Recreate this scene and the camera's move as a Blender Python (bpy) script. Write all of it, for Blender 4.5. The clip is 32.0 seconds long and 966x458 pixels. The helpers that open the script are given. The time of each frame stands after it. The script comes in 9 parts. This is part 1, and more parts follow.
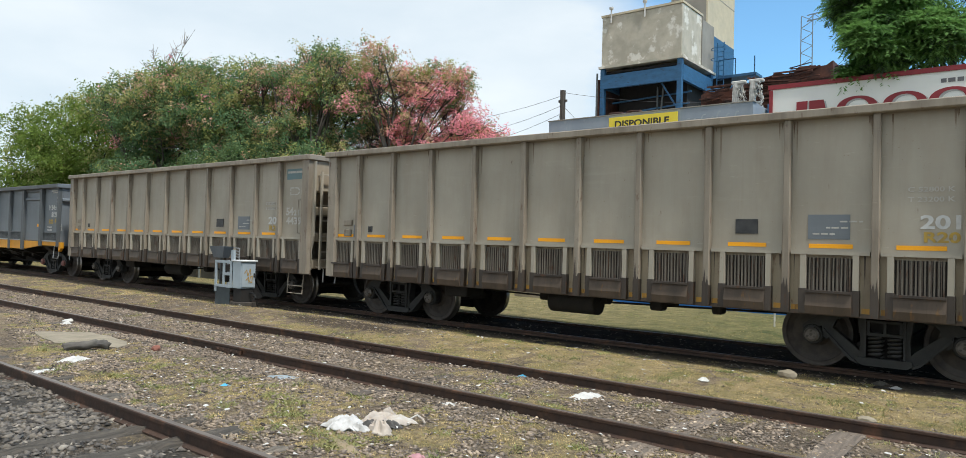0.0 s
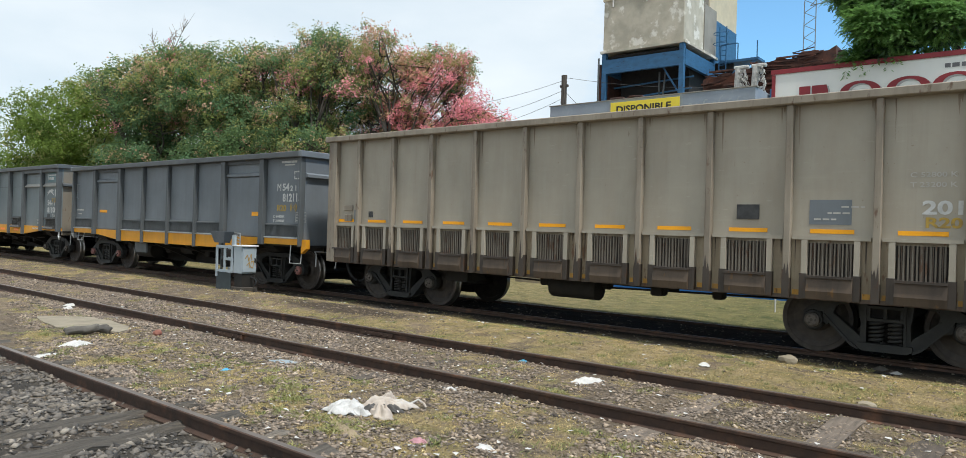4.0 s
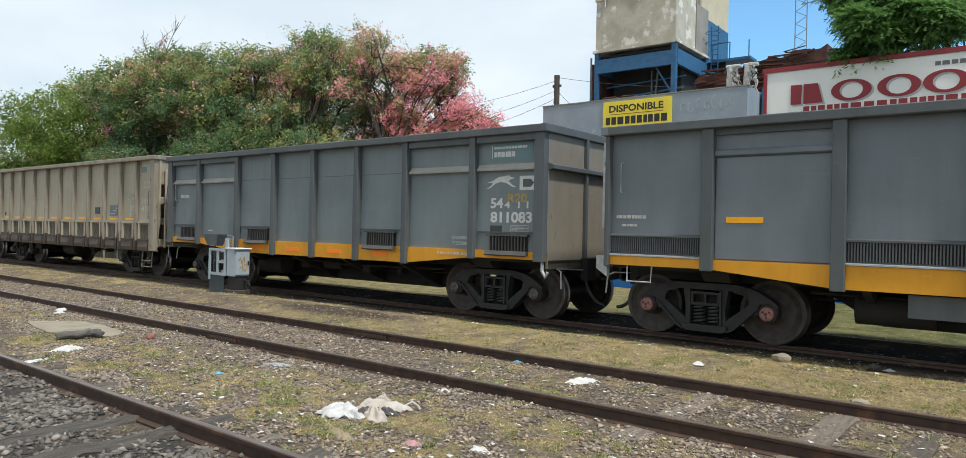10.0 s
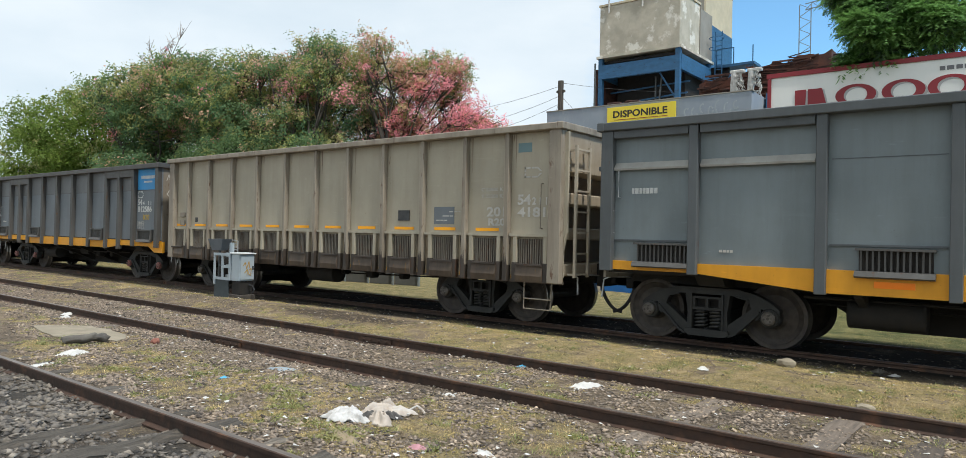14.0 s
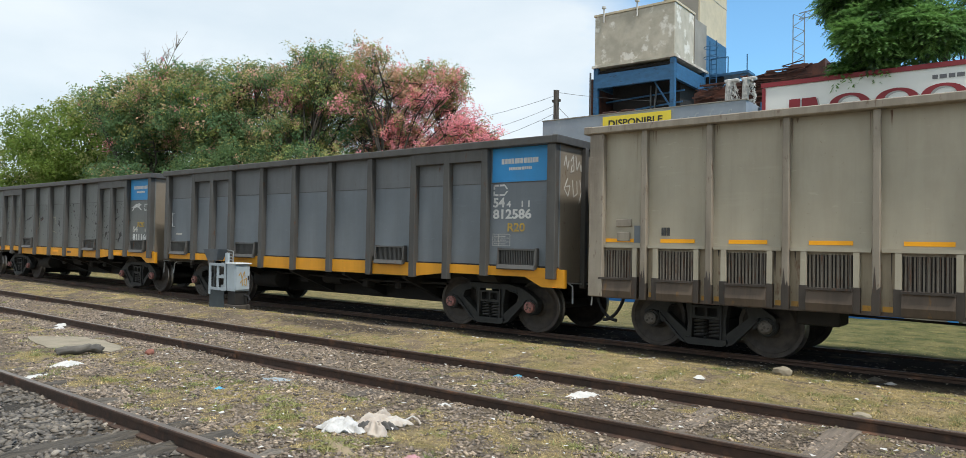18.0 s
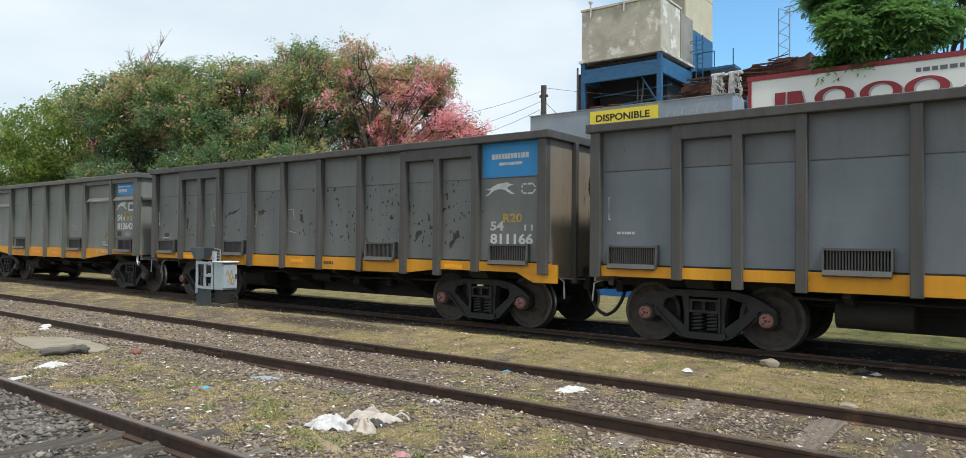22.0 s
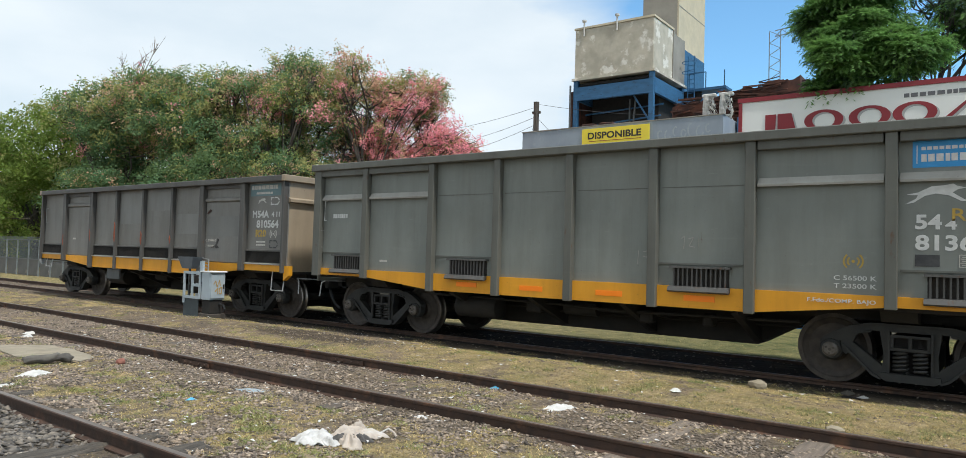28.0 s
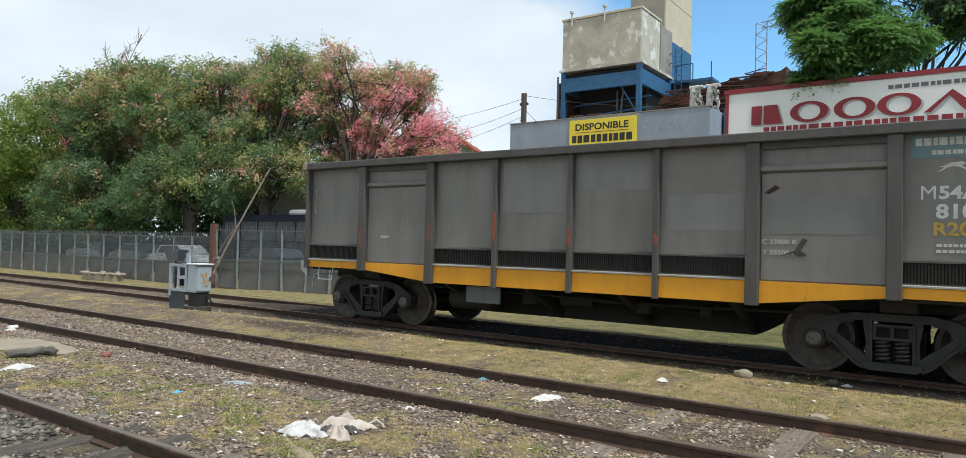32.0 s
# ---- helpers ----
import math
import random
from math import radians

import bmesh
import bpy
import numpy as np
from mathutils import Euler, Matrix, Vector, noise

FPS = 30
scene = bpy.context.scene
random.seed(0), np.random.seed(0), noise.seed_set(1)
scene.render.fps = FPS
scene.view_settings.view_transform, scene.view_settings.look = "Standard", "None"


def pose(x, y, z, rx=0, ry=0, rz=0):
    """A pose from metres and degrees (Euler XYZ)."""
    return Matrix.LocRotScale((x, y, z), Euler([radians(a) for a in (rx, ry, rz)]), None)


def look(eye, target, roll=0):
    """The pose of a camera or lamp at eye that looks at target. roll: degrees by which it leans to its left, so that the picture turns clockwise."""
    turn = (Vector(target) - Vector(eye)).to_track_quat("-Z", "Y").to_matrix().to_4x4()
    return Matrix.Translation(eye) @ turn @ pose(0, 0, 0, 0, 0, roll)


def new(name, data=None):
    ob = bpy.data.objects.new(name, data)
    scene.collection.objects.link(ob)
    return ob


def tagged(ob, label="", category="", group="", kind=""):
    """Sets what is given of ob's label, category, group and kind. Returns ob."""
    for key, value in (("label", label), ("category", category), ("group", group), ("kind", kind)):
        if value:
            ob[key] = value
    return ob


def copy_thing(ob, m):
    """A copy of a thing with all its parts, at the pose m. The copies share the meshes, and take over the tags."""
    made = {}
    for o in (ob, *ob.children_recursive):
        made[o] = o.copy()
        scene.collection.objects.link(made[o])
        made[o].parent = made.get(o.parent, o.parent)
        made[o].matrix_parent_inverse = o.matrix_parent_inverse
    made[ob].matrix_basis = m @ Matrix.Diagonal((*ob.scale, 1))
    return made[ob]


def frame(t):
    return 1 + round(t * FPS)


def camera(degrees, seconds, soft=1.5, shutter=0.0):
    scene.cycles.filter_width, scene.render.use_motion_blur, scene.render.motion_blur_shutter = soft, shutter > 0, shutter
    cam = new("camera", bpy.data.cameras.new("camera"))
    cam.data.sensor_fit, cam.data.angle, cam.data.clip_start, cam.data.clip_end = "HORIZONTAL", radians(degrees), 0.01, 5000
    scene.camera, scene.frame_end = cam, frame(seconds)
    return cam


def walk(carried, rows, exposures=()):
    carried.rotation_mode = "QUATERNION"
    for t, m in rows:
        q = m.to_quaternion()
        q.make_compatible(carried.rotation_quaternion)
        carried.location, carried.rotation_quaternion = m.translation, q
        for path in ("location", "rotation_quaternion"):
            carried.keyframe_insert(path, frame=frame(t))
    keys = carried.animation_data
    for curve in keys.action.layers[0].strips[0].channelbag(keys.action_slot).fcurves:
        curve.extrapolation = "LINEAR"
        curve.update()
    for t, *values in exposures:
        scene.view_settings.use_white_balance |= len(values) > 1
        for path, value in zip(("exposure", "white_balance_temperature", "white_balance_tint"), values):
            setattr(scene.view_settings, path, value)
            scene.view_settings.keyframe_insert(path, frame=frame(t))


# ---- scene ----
cam = camera(68.66, 32.0, 0.8)
PATH = [
    (0.0, pose(0.008, -0.022, 1.661, 91.27, -1.68, 38.35)),
    (0.5, pose(0.004, -0.023, 1.661, 91.20, -1.60, 38.21)),
    (1.0, pose(0.003, -0.017, 1.664, 91.31, -1.69, 38.20)),
    (1.5, pose(0.005, -0.010, 1.665, 91.35, -1.53, 38.16)),
    (2.0, pose(0.001, -0.025, 1.657, 91.14, -1.31, 38.21)),
    (2.5, pose(0.002, -0.017, 1.654, 90.73, -1.22, 38.33)),
    (3.0, pose(0.001, -0.014, 1.653, 90.30, -1.37, 38.39)),
    (3.5, pose(-0.007, -0.010, 1.652, 90.02, -1.73, 38.30)),
    (5.5, pose(-0.009, -0.005, 1.662, 90.63, -1.60, 38.81)),
    (6.0, pose(-0.005, -0.010, 1.657, 90.18, -1.51, 38.40)),
    (6.5, pose(-0.007, -0.008, 1.645, 90.11, -1.62, 38.29)),
    (7.0, pose(-0.011, 0.000, 1.658, 90.32, -1.76, 38.13)),
    (7.5, pose(-0.011, 0.000, 1.665, 90.83, -1.64, 38.04)),
    (8.0, pose(-0.006, -0.002, 1.654, 90.97, -1.56, 38.05)),
    (8.5, pose(-0.003, 0.001, 1.657, 90.86, -1.44, 38.26)),
    (9.0, pose(-0.010, 0.002, 1.660, 90.49, -1.46, 38.24)),
    (9.5, pose(-0.009, 0.011, 1.661, 90.28, -1.25, 38.03)),
    (10.0, pose(-0.007, 0.009, 1.661, 90.15, -1.29, 37.94)),
    (10.5, pose(-0.011, 0.004, 1.656, 90.45, -1.40, 37.72)),
    (11.0, pose(-0.010, -0.000, 1.659, 90.72, -1.58, 37.90)),
    (11.5, pose(-0.005, 0.002, 1.661, 91.15, -1.66, 37.80)),
    (12.0, pose(0.000, 0.002, 1.662, 91.28, -1.44, 37.73)),
    (12.5, pose(-0.003, -0.002, 1.658, 91.08, -1.43, 38.03)),
    (13.0, pose(-0.004, -0.004, 1.646, 90.91, -1.11, 38.31)),
    (13.5, pose(-0.004, -0.005, 1.649, 90.79, -1.28, 38.50)),
    (14.0, pose(-0.001, -0.009, 1.653, 90.57, -1.31, 38.25)),
    (14.5, pose(-0.009, -0.005, 1.661, 90.57, -1.43, 38.20)),
    (16.5, pose(-0.004, -0.006, 1.651, 91.35, -1.28, 38.07)),
    (17.0, pose(0.000, -0.001, 1.656, 91.10, -1.15, 37.94)),
    (17.5, pose(0.002, -0.007, 1.658, 91.20, -1.10, 37.88)),
    (18.0, pose(0.004, -0.004, 1.655, 91.32, -1.13, 37.95)),
    (18.5, pose(0.008, -0.004, 1.659, 91.61, -1.27, 37.64)),
    (19.0, pose(-0.004, -0.001, 1.658, 91.60, -1.26, 37.45)),
    (19.5, pose(-0.001, -0.001, 1.657, 91.91, -1.25, 37.51)),
    (20.0, pose(0.009, -0.001, 1.658, 91.64, -1.16, 37.49)),
    (20.5, pose(0.004, 0.003, 1.652, 91.54, -1.13, 37.37)),
    (21.0, pose(0.000, 0.007, 1.654, 91.29, -0.86, 37.25)),
    (21.5, pose(0.006, 0.021, 1.654, 90.92, -0.69, 37.17)),
    (22.0, pose(0.010, 0.015, 1.651, 91.01, -0.57, 37.07)),
    (22.5, pose(0.010, 0.022, 1.657, 91.20, -0.79, 36.89)),
    (23.0, pose(0.007, 0.020, 1.655, 91.33, -0.87, 36.94)),
    (23.5, pose(0.000, 0.019, 1.662, 91.56, -1.16, 36.83)),
    (24.0, pose(0.008, 0.003, 1.661, 92.02, -1.33, 36.92)),
    (24.5, pose(0.004, -0.003, 1.662, 92.22, -1.51, 36.83)),
    (26.5, pose(0.008, 0.002, 1.660, 92.20, -1.52, 36.27)),
    (27.0, pose(0.003, -0.012, 1.660, 92.11, -1.73, 36.38)),
    (27.5, pose(0.001, -0.010, 1.661, 92.53, -1.81, 36.17)),
    (28.0, pose(-0.002, 0.009, 1.667, 92.19, -1.72, 36.23)),
    (28.5, pose(0.002, 0.008, 1.659, 91.70, -1.41, 36.15)),
    (29.0, pose(0.008, 0.017, 1.661, 91.26, -1.17, 36.02)),
    (29.5, pose(0.009, 0.023, 1.658, 91.28, -1.10, 35.63)),
    (30.0, pose(0.008, 0.014, 1.659, 91.49, -1.30, 35.40)),
    (30.5, pose(0.006, 0.007, 1.664, 91.53, -1.64, 35.35)),
    (31.0, pose(0.004, 0.005, 1.660, 91.65, -1.80, 35.44)),
    (31.5, pose(0.000, 0.010, 1.666, 91.59, -1.71, 35.50)),
    (32.0, pose(0.003, 0.014, 1.659, 91.56, -1.55, 35.27)),
]
walk(cam, PATH)


# sun and sky
world = bpy.data.worlds.new("world")
scene.world = world
world.use_nodes = True


def sky_nodes():
    nt = world.node_tree
    n, l = nt.nodes, nt.links
    n.clear()
    out, bg = n.new("ShaderNodeOutputWorld"), n.new("ShaderNodeBackground")
    sky = n.new("ShaderNodeTexSky")
    sky.sky_type, sky.sun_disc = "NISHITA", False
    sky.sun_elevation, sky.sun_rotation = radians(62), radians(106)
    sky.air_density, sky.dust_density, sky.ozone_density = 1.0, 0.6, 2.2
    gain = n.new("ShaderNodeVectorMath")
    gain.operation = "MULTIPLY"
    gain.inputs[1].default_value = (0.122, 0.195, 0.215)
    l.new(sky.outputs[0], gain.inputs[0])
    co = n.new("ShaderNodeTexCoord")
    mp = n.new("ShaderNodeMapping")
    mp.inputs["Scale"].default_value = (1.0, 1.0, 2.6)
    mp.inputs["Location"].default_value = (0.35, 0.2, 0.1)
    l.new(co.outputs["Generated"], mp.inputs[0])
    big = n.new("ShaderNodeTexNoise")
    big.inputs["Scale"].default_value, big.inputs["Detail"].default_value, big.inputs["Roughness"].default_value = 1.7, 7, 0.55
    l.new(mp.outputs[0], big.inputs["Vector"])
    # the cloud deck opens to blue in the north-east
    sep = n.new("ShaderNodeVectorMath")
    sep.operation = "DOT_PRODUCT"
    sep.inputs[1].default_value = (0.6, 0.8, 0.0)
    l.new(co.outputs["Generated"], sep.inputs[0])
    east = n.new("ShaderNodeMapRange")
    east.inputs["From Min"].default_value, east.inputs["From Max"].default_value = 0.25, 0.6
    east.inputs["To Min"].default_value, east.inputs["To Max"].default_value = 0.24, -0.30
    l.new(sep.outputs["Value"], east.inputs["Value"])
    add = n.new("ShaderNodeMath")
    l.new(big.outputs["Fac"], add.inputs[0]), l.new(east.outputs[0], add.inputs[1])
    ramp = n.new("ShaderNodeValToRGB")
    ramp.color_ramp.elements[0].position, ramp.color_ramp.elements[1].position = 0.38, 0.66
    ramp.color_ramp.elements[0].color, ramp.color_ramp.elements[1].color = (0.06, 0.06, 0.06, 1), (0.94, 0.94, 0.94, 1)
    l.new(add.outputs[0], ramp.inputs[0])
    fine = n.new("ShaderNodeTexNoise")
    fine.inputs["Scale"].default_value, fine.inputs["Detail"].default_value = 3.5, 6
    l.new(mp.outputs[0], fine.inputs["Vector"])
    white = n.new("ShaderNodeValToRGB")
    white.color_ramp.elements[0].position, white.color_ramp.elements[1].position = 0.3, 0.7
    white.color_ramp.elements[0].color, white.color_ramp.elements[1].color = (0.72, 0.83, 0.91, 1), (0.93, 1.0, 1.04, 1)
    l.new(fine.outputs["Fac"], white.inputs[0])
    mix = n.new("ShaderNodeMix")
    mix.data_type = "RGBA"
    l.new(ramp.outputs[0], mix.inputs["Factor"]), l.new(gain.outputs[0], mix.inputs["A"]), l.new(white.outputs[0], mix.inputs["B"])
    l.new(mix.outputs["Result"], bg.inputs["Color"]), l.new(bg.outputs[0], out.inputs[0])


sky_nodes()
sun = new("sun", bpy.data.lights.new("sun", "SUN"))
sun.data.energy, sun.data.angle, sun.data.color = 3.9, radians(5), (0.99, 0.972, 0.92)
sun.matrix_basis = look((0.45, -0.11, 0.88), (0, 0, 0))
scene.view_settings.exposure = 0.0

# ---- materials ----


def material(name, c1, c2=None, rough=0.7, metal=0.0, scale=8.0, detail=6.0, bump=0.0, bump_scale=None, c3=None, scale3=1.2,
             cover3=0.5, stretch=(1, 1, 1), spec=0.5, island=0.0, rand=0.0, soft3=0.1, emission=0.0):
    """Two colours mixed by noise, a third in blotches, relief from a finer noise."""
    m = bpy.data.materials.new(name)
    m.use_nodes = True
    n, l = m.node_tree.nodes, m.node_tree.links
    b = n["Principled BSDF"]
    b.inputs["Roughness"].default_value, b.inputs["Metallic"].default_value = rough, metal
    b.inputs["Specular IOR Level"].default_value = spec
    c2 = c2 or tuple(v * 0.8 for v in c1)
    co, mp = n.new("ShaderNodeTexCoord"), n.new("ShaderNodeMapping")
    mp.inputs["Scale"].default_value = stretch
    l.new(co.outputs["Object"], mp.inputs[0])

    def noise_of(s, d):
        t = n.new("ShaderNodeTexNoise")
        t.inputs["Scale"].default_value, t.inputs["Detail"].default_value, t.inputs["Roughness"].default_value = s, d, 0.6
        l.new(mp.outputs[0], t.inputs["Vector"])
        return t.outputs["Fac"]

    def ramp_of(fac, a, z):
        r = n.new("ShaderNodeMapRange")
        r.inputs["From Min"].default_value, r.inputs["From Max"].default_value = a, z
        l.new(fac, r.inputs["Value"])
        return r.outputs[0]

    def mix_of(fac, a, z):
        x = n.new("ShaderNodeMix")
        x.data_type = "RGBA"
        l.new(fac, x.inputs["Factor"])
        for v, key in ((a, "A"), (z, "B")):
            if isinstance(v, tuple):
                x.inputs[key].default_value = (*v, 1)
            else:
                l.new(v, x.inputs[key])
        return x.outputs["Result"]

    col = mix_of(ramp_of(noise_of(scale, detail), 0.35, 0.65), tuple(c1), tuple(c2))
    if c3:
        col = mix_of(ramp_of(noise_of(scale3, 9), cover3, cover3 + soft3), col, tuple(c3))
    if island or rand:
        src = n.new("ShaderNodeNewGeometry").outputs["Random Per Island"] if island else n.new("ShaderNodeObjectInfo").outputs["Random"]
        k = island or rand
        val = n.new("ShaderNodeMapRange")
        val.inputs["To Min"].default_value, val.inputs["To Max"].default_value = 1 - k, 1 + k
        l.new(src, val.inputs["Value"])
        hsv = n.new("ShaderNodeHueSaturation")
        l.new(val.outputs[0], hsv.inputs["Value"]), l.new(col, hsv.inputs["Color"])
        col = hsv.outputs[0]
    l.new(col, b.inputs["Base Color"])
    if bump:
        bp = n.new("ShaderNodeBump")
        bp.inputs["Strength"].default_value, bp.inputs["Distance"].default_value = bump, 0.02
        l.new(noise_of(bump_scale or scale * 4, 8), bp.inputs["Height"])
        l.new(bp.outputs[0], b.inputs["Normal"])
    return m


def painted(name, base, dirt, rust, rust_cover=0.62, streak=0.5, rough=0.55, chips=0.7):
    """Weathered wagon paint: large uneven fading, vertical run-down streaks, rust blotches and fine chips."""
    m = bpy.data.materials.new(name)
    m.use_nodes = True
    n, l = m.node_tree.nodes, m.node_tree.links
    b = n["Principled BSDF"]
    co = n.new("ShaderNodeTexCoord")
    # each piece of sheet weathers in its own way
    info = n.new("ShaderNodeObjectInfo")
    shift = n.new("ShaderNodeVectorMath")
    shift.operation = "MULTIPLY_ADD"
    shift.inputs[1].default_value, shift.inputs[2].default_value = (17, 5, 9), (0, 0, 0)
    l.new(info.outputs["Random"], shift.inputs[0])
    place = n.new("ShaderNodeVectorMath")
    l.new(co.outputs["Object"], place.inputs[0]), l.new(shift.outputs[0], place.inputs[1])

    def layer(scale, stretch, lo, hi, detail=8):
        mp, t, r = n.new("ShaderNodeMapping"), n.new("ShaderNodeTexNoise"), n.new("ShaderNodeMapRange")
        mp.inputs["Scale"].default_value = stretch
        t.inputs["Scale"].default_value, t.inputs["Detail"].default_value, t.inputs["Roughness"].default_value = scale, detail, 0.62
        r.inputs["From Min"].default_value, r.inputs["From Max"].default_value = lo, hi
        l.new(place.outputs[0], mp.inputs[0]), l.new(mp.outputs[0], t.inputs["Vector"]), l.new(t.outputs["Fac"], r.inputs["Value"])
        return r.outputs[0]

    def over(fac, a, z, amount=1.0):
        x = n.new("ShaderNodeMix")
        x.data_type = "RGBA"
        if amount < 1:
            k = n.new("ShaderNodeMath")
            k.operation = "MULTIPLY"
            k.inputs[1].default_value = amount
            l.new(fac, k.inputs[0])
            fac = k.outputs[0]
        l.new(fac, x.inputs["Factor"])
        for v, key in ((a, "A"), (z, "B")):
            if isinstance(v, tuple):
                x.inputs[key].default_value = (*v, 1)
            else:
                l.new(v, x.inputs[key])
        return x.outputs["Result"]

    light = tuple(min(1, v * 1.2 + 0.008) for v in base)
    col = over(layer(0.8, (1, 1, 1), 0.3, 0.7), base, light)
    col = over(layer(1.5, (2.4, 2.4, 0.3), 0.42, 0.8), col, dirt, streak)
    col = over(layer(2.2, (7, 7, 0.25), 0.56, 0.74), col, dirt, streak * 0.45)
    col = over(layer(3.0, (1, 1, 0.45), 0.52, 0.75), col, dirt, streak * 0.6)
    pale = tuple(min(1, v * 1.5 + 0.012) for v in base)
    col = over(layer(1.7, (0.35, 0.35, 5.0), 0.6, 0.78), col, pale, 0.22)
    col = over(layer(9.0, (0.5, 0.5, 2.2), 0.66, 0.72, 4), col, pale, 0.3)
    col = over(layer(5.0, (2.2, 2.2, 0.7), rust_cover, rust_cover + 0.09), col, rust, 0.8)
    col = over(layer(26.0, (1, 1, 1), chips, chips + 0.04, 3), col, dirt, 0.7)
    l.new(col, b.inputs["Base Color"])
    b.inputs["Roughness"].default_value = rough
    b.inputs["Specular IOR Level"].default_value = 0.35
    bp = n.new("ShaderNodeBump")
    bp.inputs["Strength"].default_value, bp.inputs["Distance"].default_value = 0.35, 0.02
    l.new(layer(1.6, (1, 1, 0.7), 0.2, 0.8, 3), bp.inputs["Height"])
    l.new(bp.outputs[0], b.inputs["Normal"])
    return m


def stone_material(name="track ballast stone", c1=(0.30, 0.25, 0.20), c2=(0.20, 0.162, 0.128)):
    """Crushed stone: mostly grey brown, some near black, a few pale."""
    m = material(name, c1, c2, 0.9, 0, 14, bump=0.3)
    n, l = m.node_tree.nodes, m.node_tree.links
    b = n["Principled BSDF"]
    col = b.inputs["Base Color"].links[0].from_socket
    tone, mul = n.new("ShaderNodeValToRGB"), n.new("ShaderNodeMix")
    e = tone.color_ramp.elements
    e[0].position, e[0].color = 0.0, (0.22, 0.22, 0.23, 1)
    e[1].position, e[1].color = 1.0, (2.2, 2.2, 2.1, 1)
    for p, c in ((0.25, (0.74, 0.74, 0.75, 1)), (0.6, (1.0, 0.99, 0.98, 1)), (0.92, (1.22, 1.17, 1.08, 1)), (0.975, (1.8, 1.76, 1.68, 1))):
        e.new(p).color = c
    l.new(n.new("ShaderNodeNewGeometry").outputs["Random Per Island"], tone.inputs[0])
    mul.data_type, mul.blend_type = "RGBA", "MULTIPLY"
    mul.inputs["Factor"].default_value = 1
    l.new(col, mul.inputs["A"]), l.new(tone.outputs[0], mul.inputs["B"])
    l.new(mul.outputs["Result"], b.inputs["Base Color"])
    return m


RUST = (0.10, 0.045, 0.022)
M_BEIGE = painted("beige wagon paint", (0.335, 0.303, 0.245), (0.24, 0.178, 0.122), RUST, 0.70, 0.28)
M_BEIGE_YELLOW = painted("yellowed beige wagon paint", (0.355, 0.317, 0.242), (0.24, 0.19, 0.13), RUST, 0.69, 0.3)
M_YELLOW_WORN = painted("worn yellow edge paint", (0.52, 0.27, 0.045), (0.22, 0.14, 0.06), RUST, 0.55, 0.8)
M_BEIGE_POST = painted("beige post paint", (0.265, 0.228, 0.178), (0.125, 0.097, 0.072), RUST, 0.6, 0.8)
M_BEIGE_LOW = painted("grimy lower beige paint", (0.30, 0.25, 0.175), (0.12, 0.08, 0.05), (0.14, 0.065, 0.03), 0.58, 0.8)
M_LADDER = painted("pale ladder paint", (0.42, 0.37, 0.29), (0.24, 0.19, 0.14), RUST, 0.68, 0.4)
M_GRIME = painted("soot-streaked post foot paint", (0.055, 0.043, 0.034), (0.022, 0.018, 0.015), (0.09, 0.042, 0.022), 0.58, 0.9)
M_GREY = painted("slate grey wagon paint", (0.145, 0.163, 0.179), (0.104, 0.11, 0.112), RUST, 0.72, 0.3)
M_TEAL = painted("greenish slate wagon paint", (0.157, 0.184, 0.192), (0.108, 0.118, 0.115), RUST, 0.7, 0.35)
M_GREY_POST = painted("dark post paint", (0.080, 0.088, 0.092), (0.05, 0.051, 0.05), RUST, 0.66, 0.5)
M_GREEN_GREY = painted("green grey wagon paint", (0.172, 0.183, 0.166), (0.108, 0.105, 0.09), RUST, 0.7, 0.4)
M_GG_POST = painted("green grey post paint", (0.103, 0.104, 0.090), (0.062, 0.056, 0.046), RUST, 0.64, 0.5)
M_UPPER = painted("browned upper wagon paint", (0.134, 0.141, 0.146), (0.096, 0.092, 0.086), RUST, 0.66, 0.5)
M_WORN = painted("chipped dark grey wagon paint", (0.145, 0.151, 0.144), (0.083, 0.077, 0.069), (0.03, 0.027, 0.025), 0.66, 0.35, chips=0.66)
M_BROWN_GREY = painted("brownish grey wagon paint", (0.170, 0.165, 0.152), (0.11, 0.095, 0.078), RUST, 0.68, 0.5)
M_BROWN_POST = painted("brownish post paint", (0.072, 0.069, 0.064), (0.040, 0.035, 0.030), RUST, 0.62, 0.6)
M_END = painted("grimy end wall paint", (0.20, 0.168, 0.128), (0.125, 0.098, 0.07), RUST, 0.62, 0.3)
# lighter and warmer than the last wagon's side paint
M_END_PALE = painted("pale tan end paint", (0.29, 0.23, 0.16), (0.17, 0.13, 0.09), RUST, 0.66, 0.35)
M_END_RIB = painted("streaked beige end rib paint", (0.33, 0.275, 0.20), (0.16, 0.115, 0.075), RUST, 0.62, 0.45)
M_TEAL_END = painted("grimy brownish end paint", (0.20, 0.175, 0.138), (0.12, 0.095, 0.07), RUST, 0.62, 0.3)
M_YELLOW = painted("yellow sill paint", (0.62, 0.275, 0.013), (0.30, 0.14, 0.022), RUST, 0.69, 0.3, 0.5)
M_ORANGE = painted("orange reflective strip", (0.86, 0.36, 0.008), (0.6, 0.24, 0.02), RUST, 0.8, 0.2, 0.4)
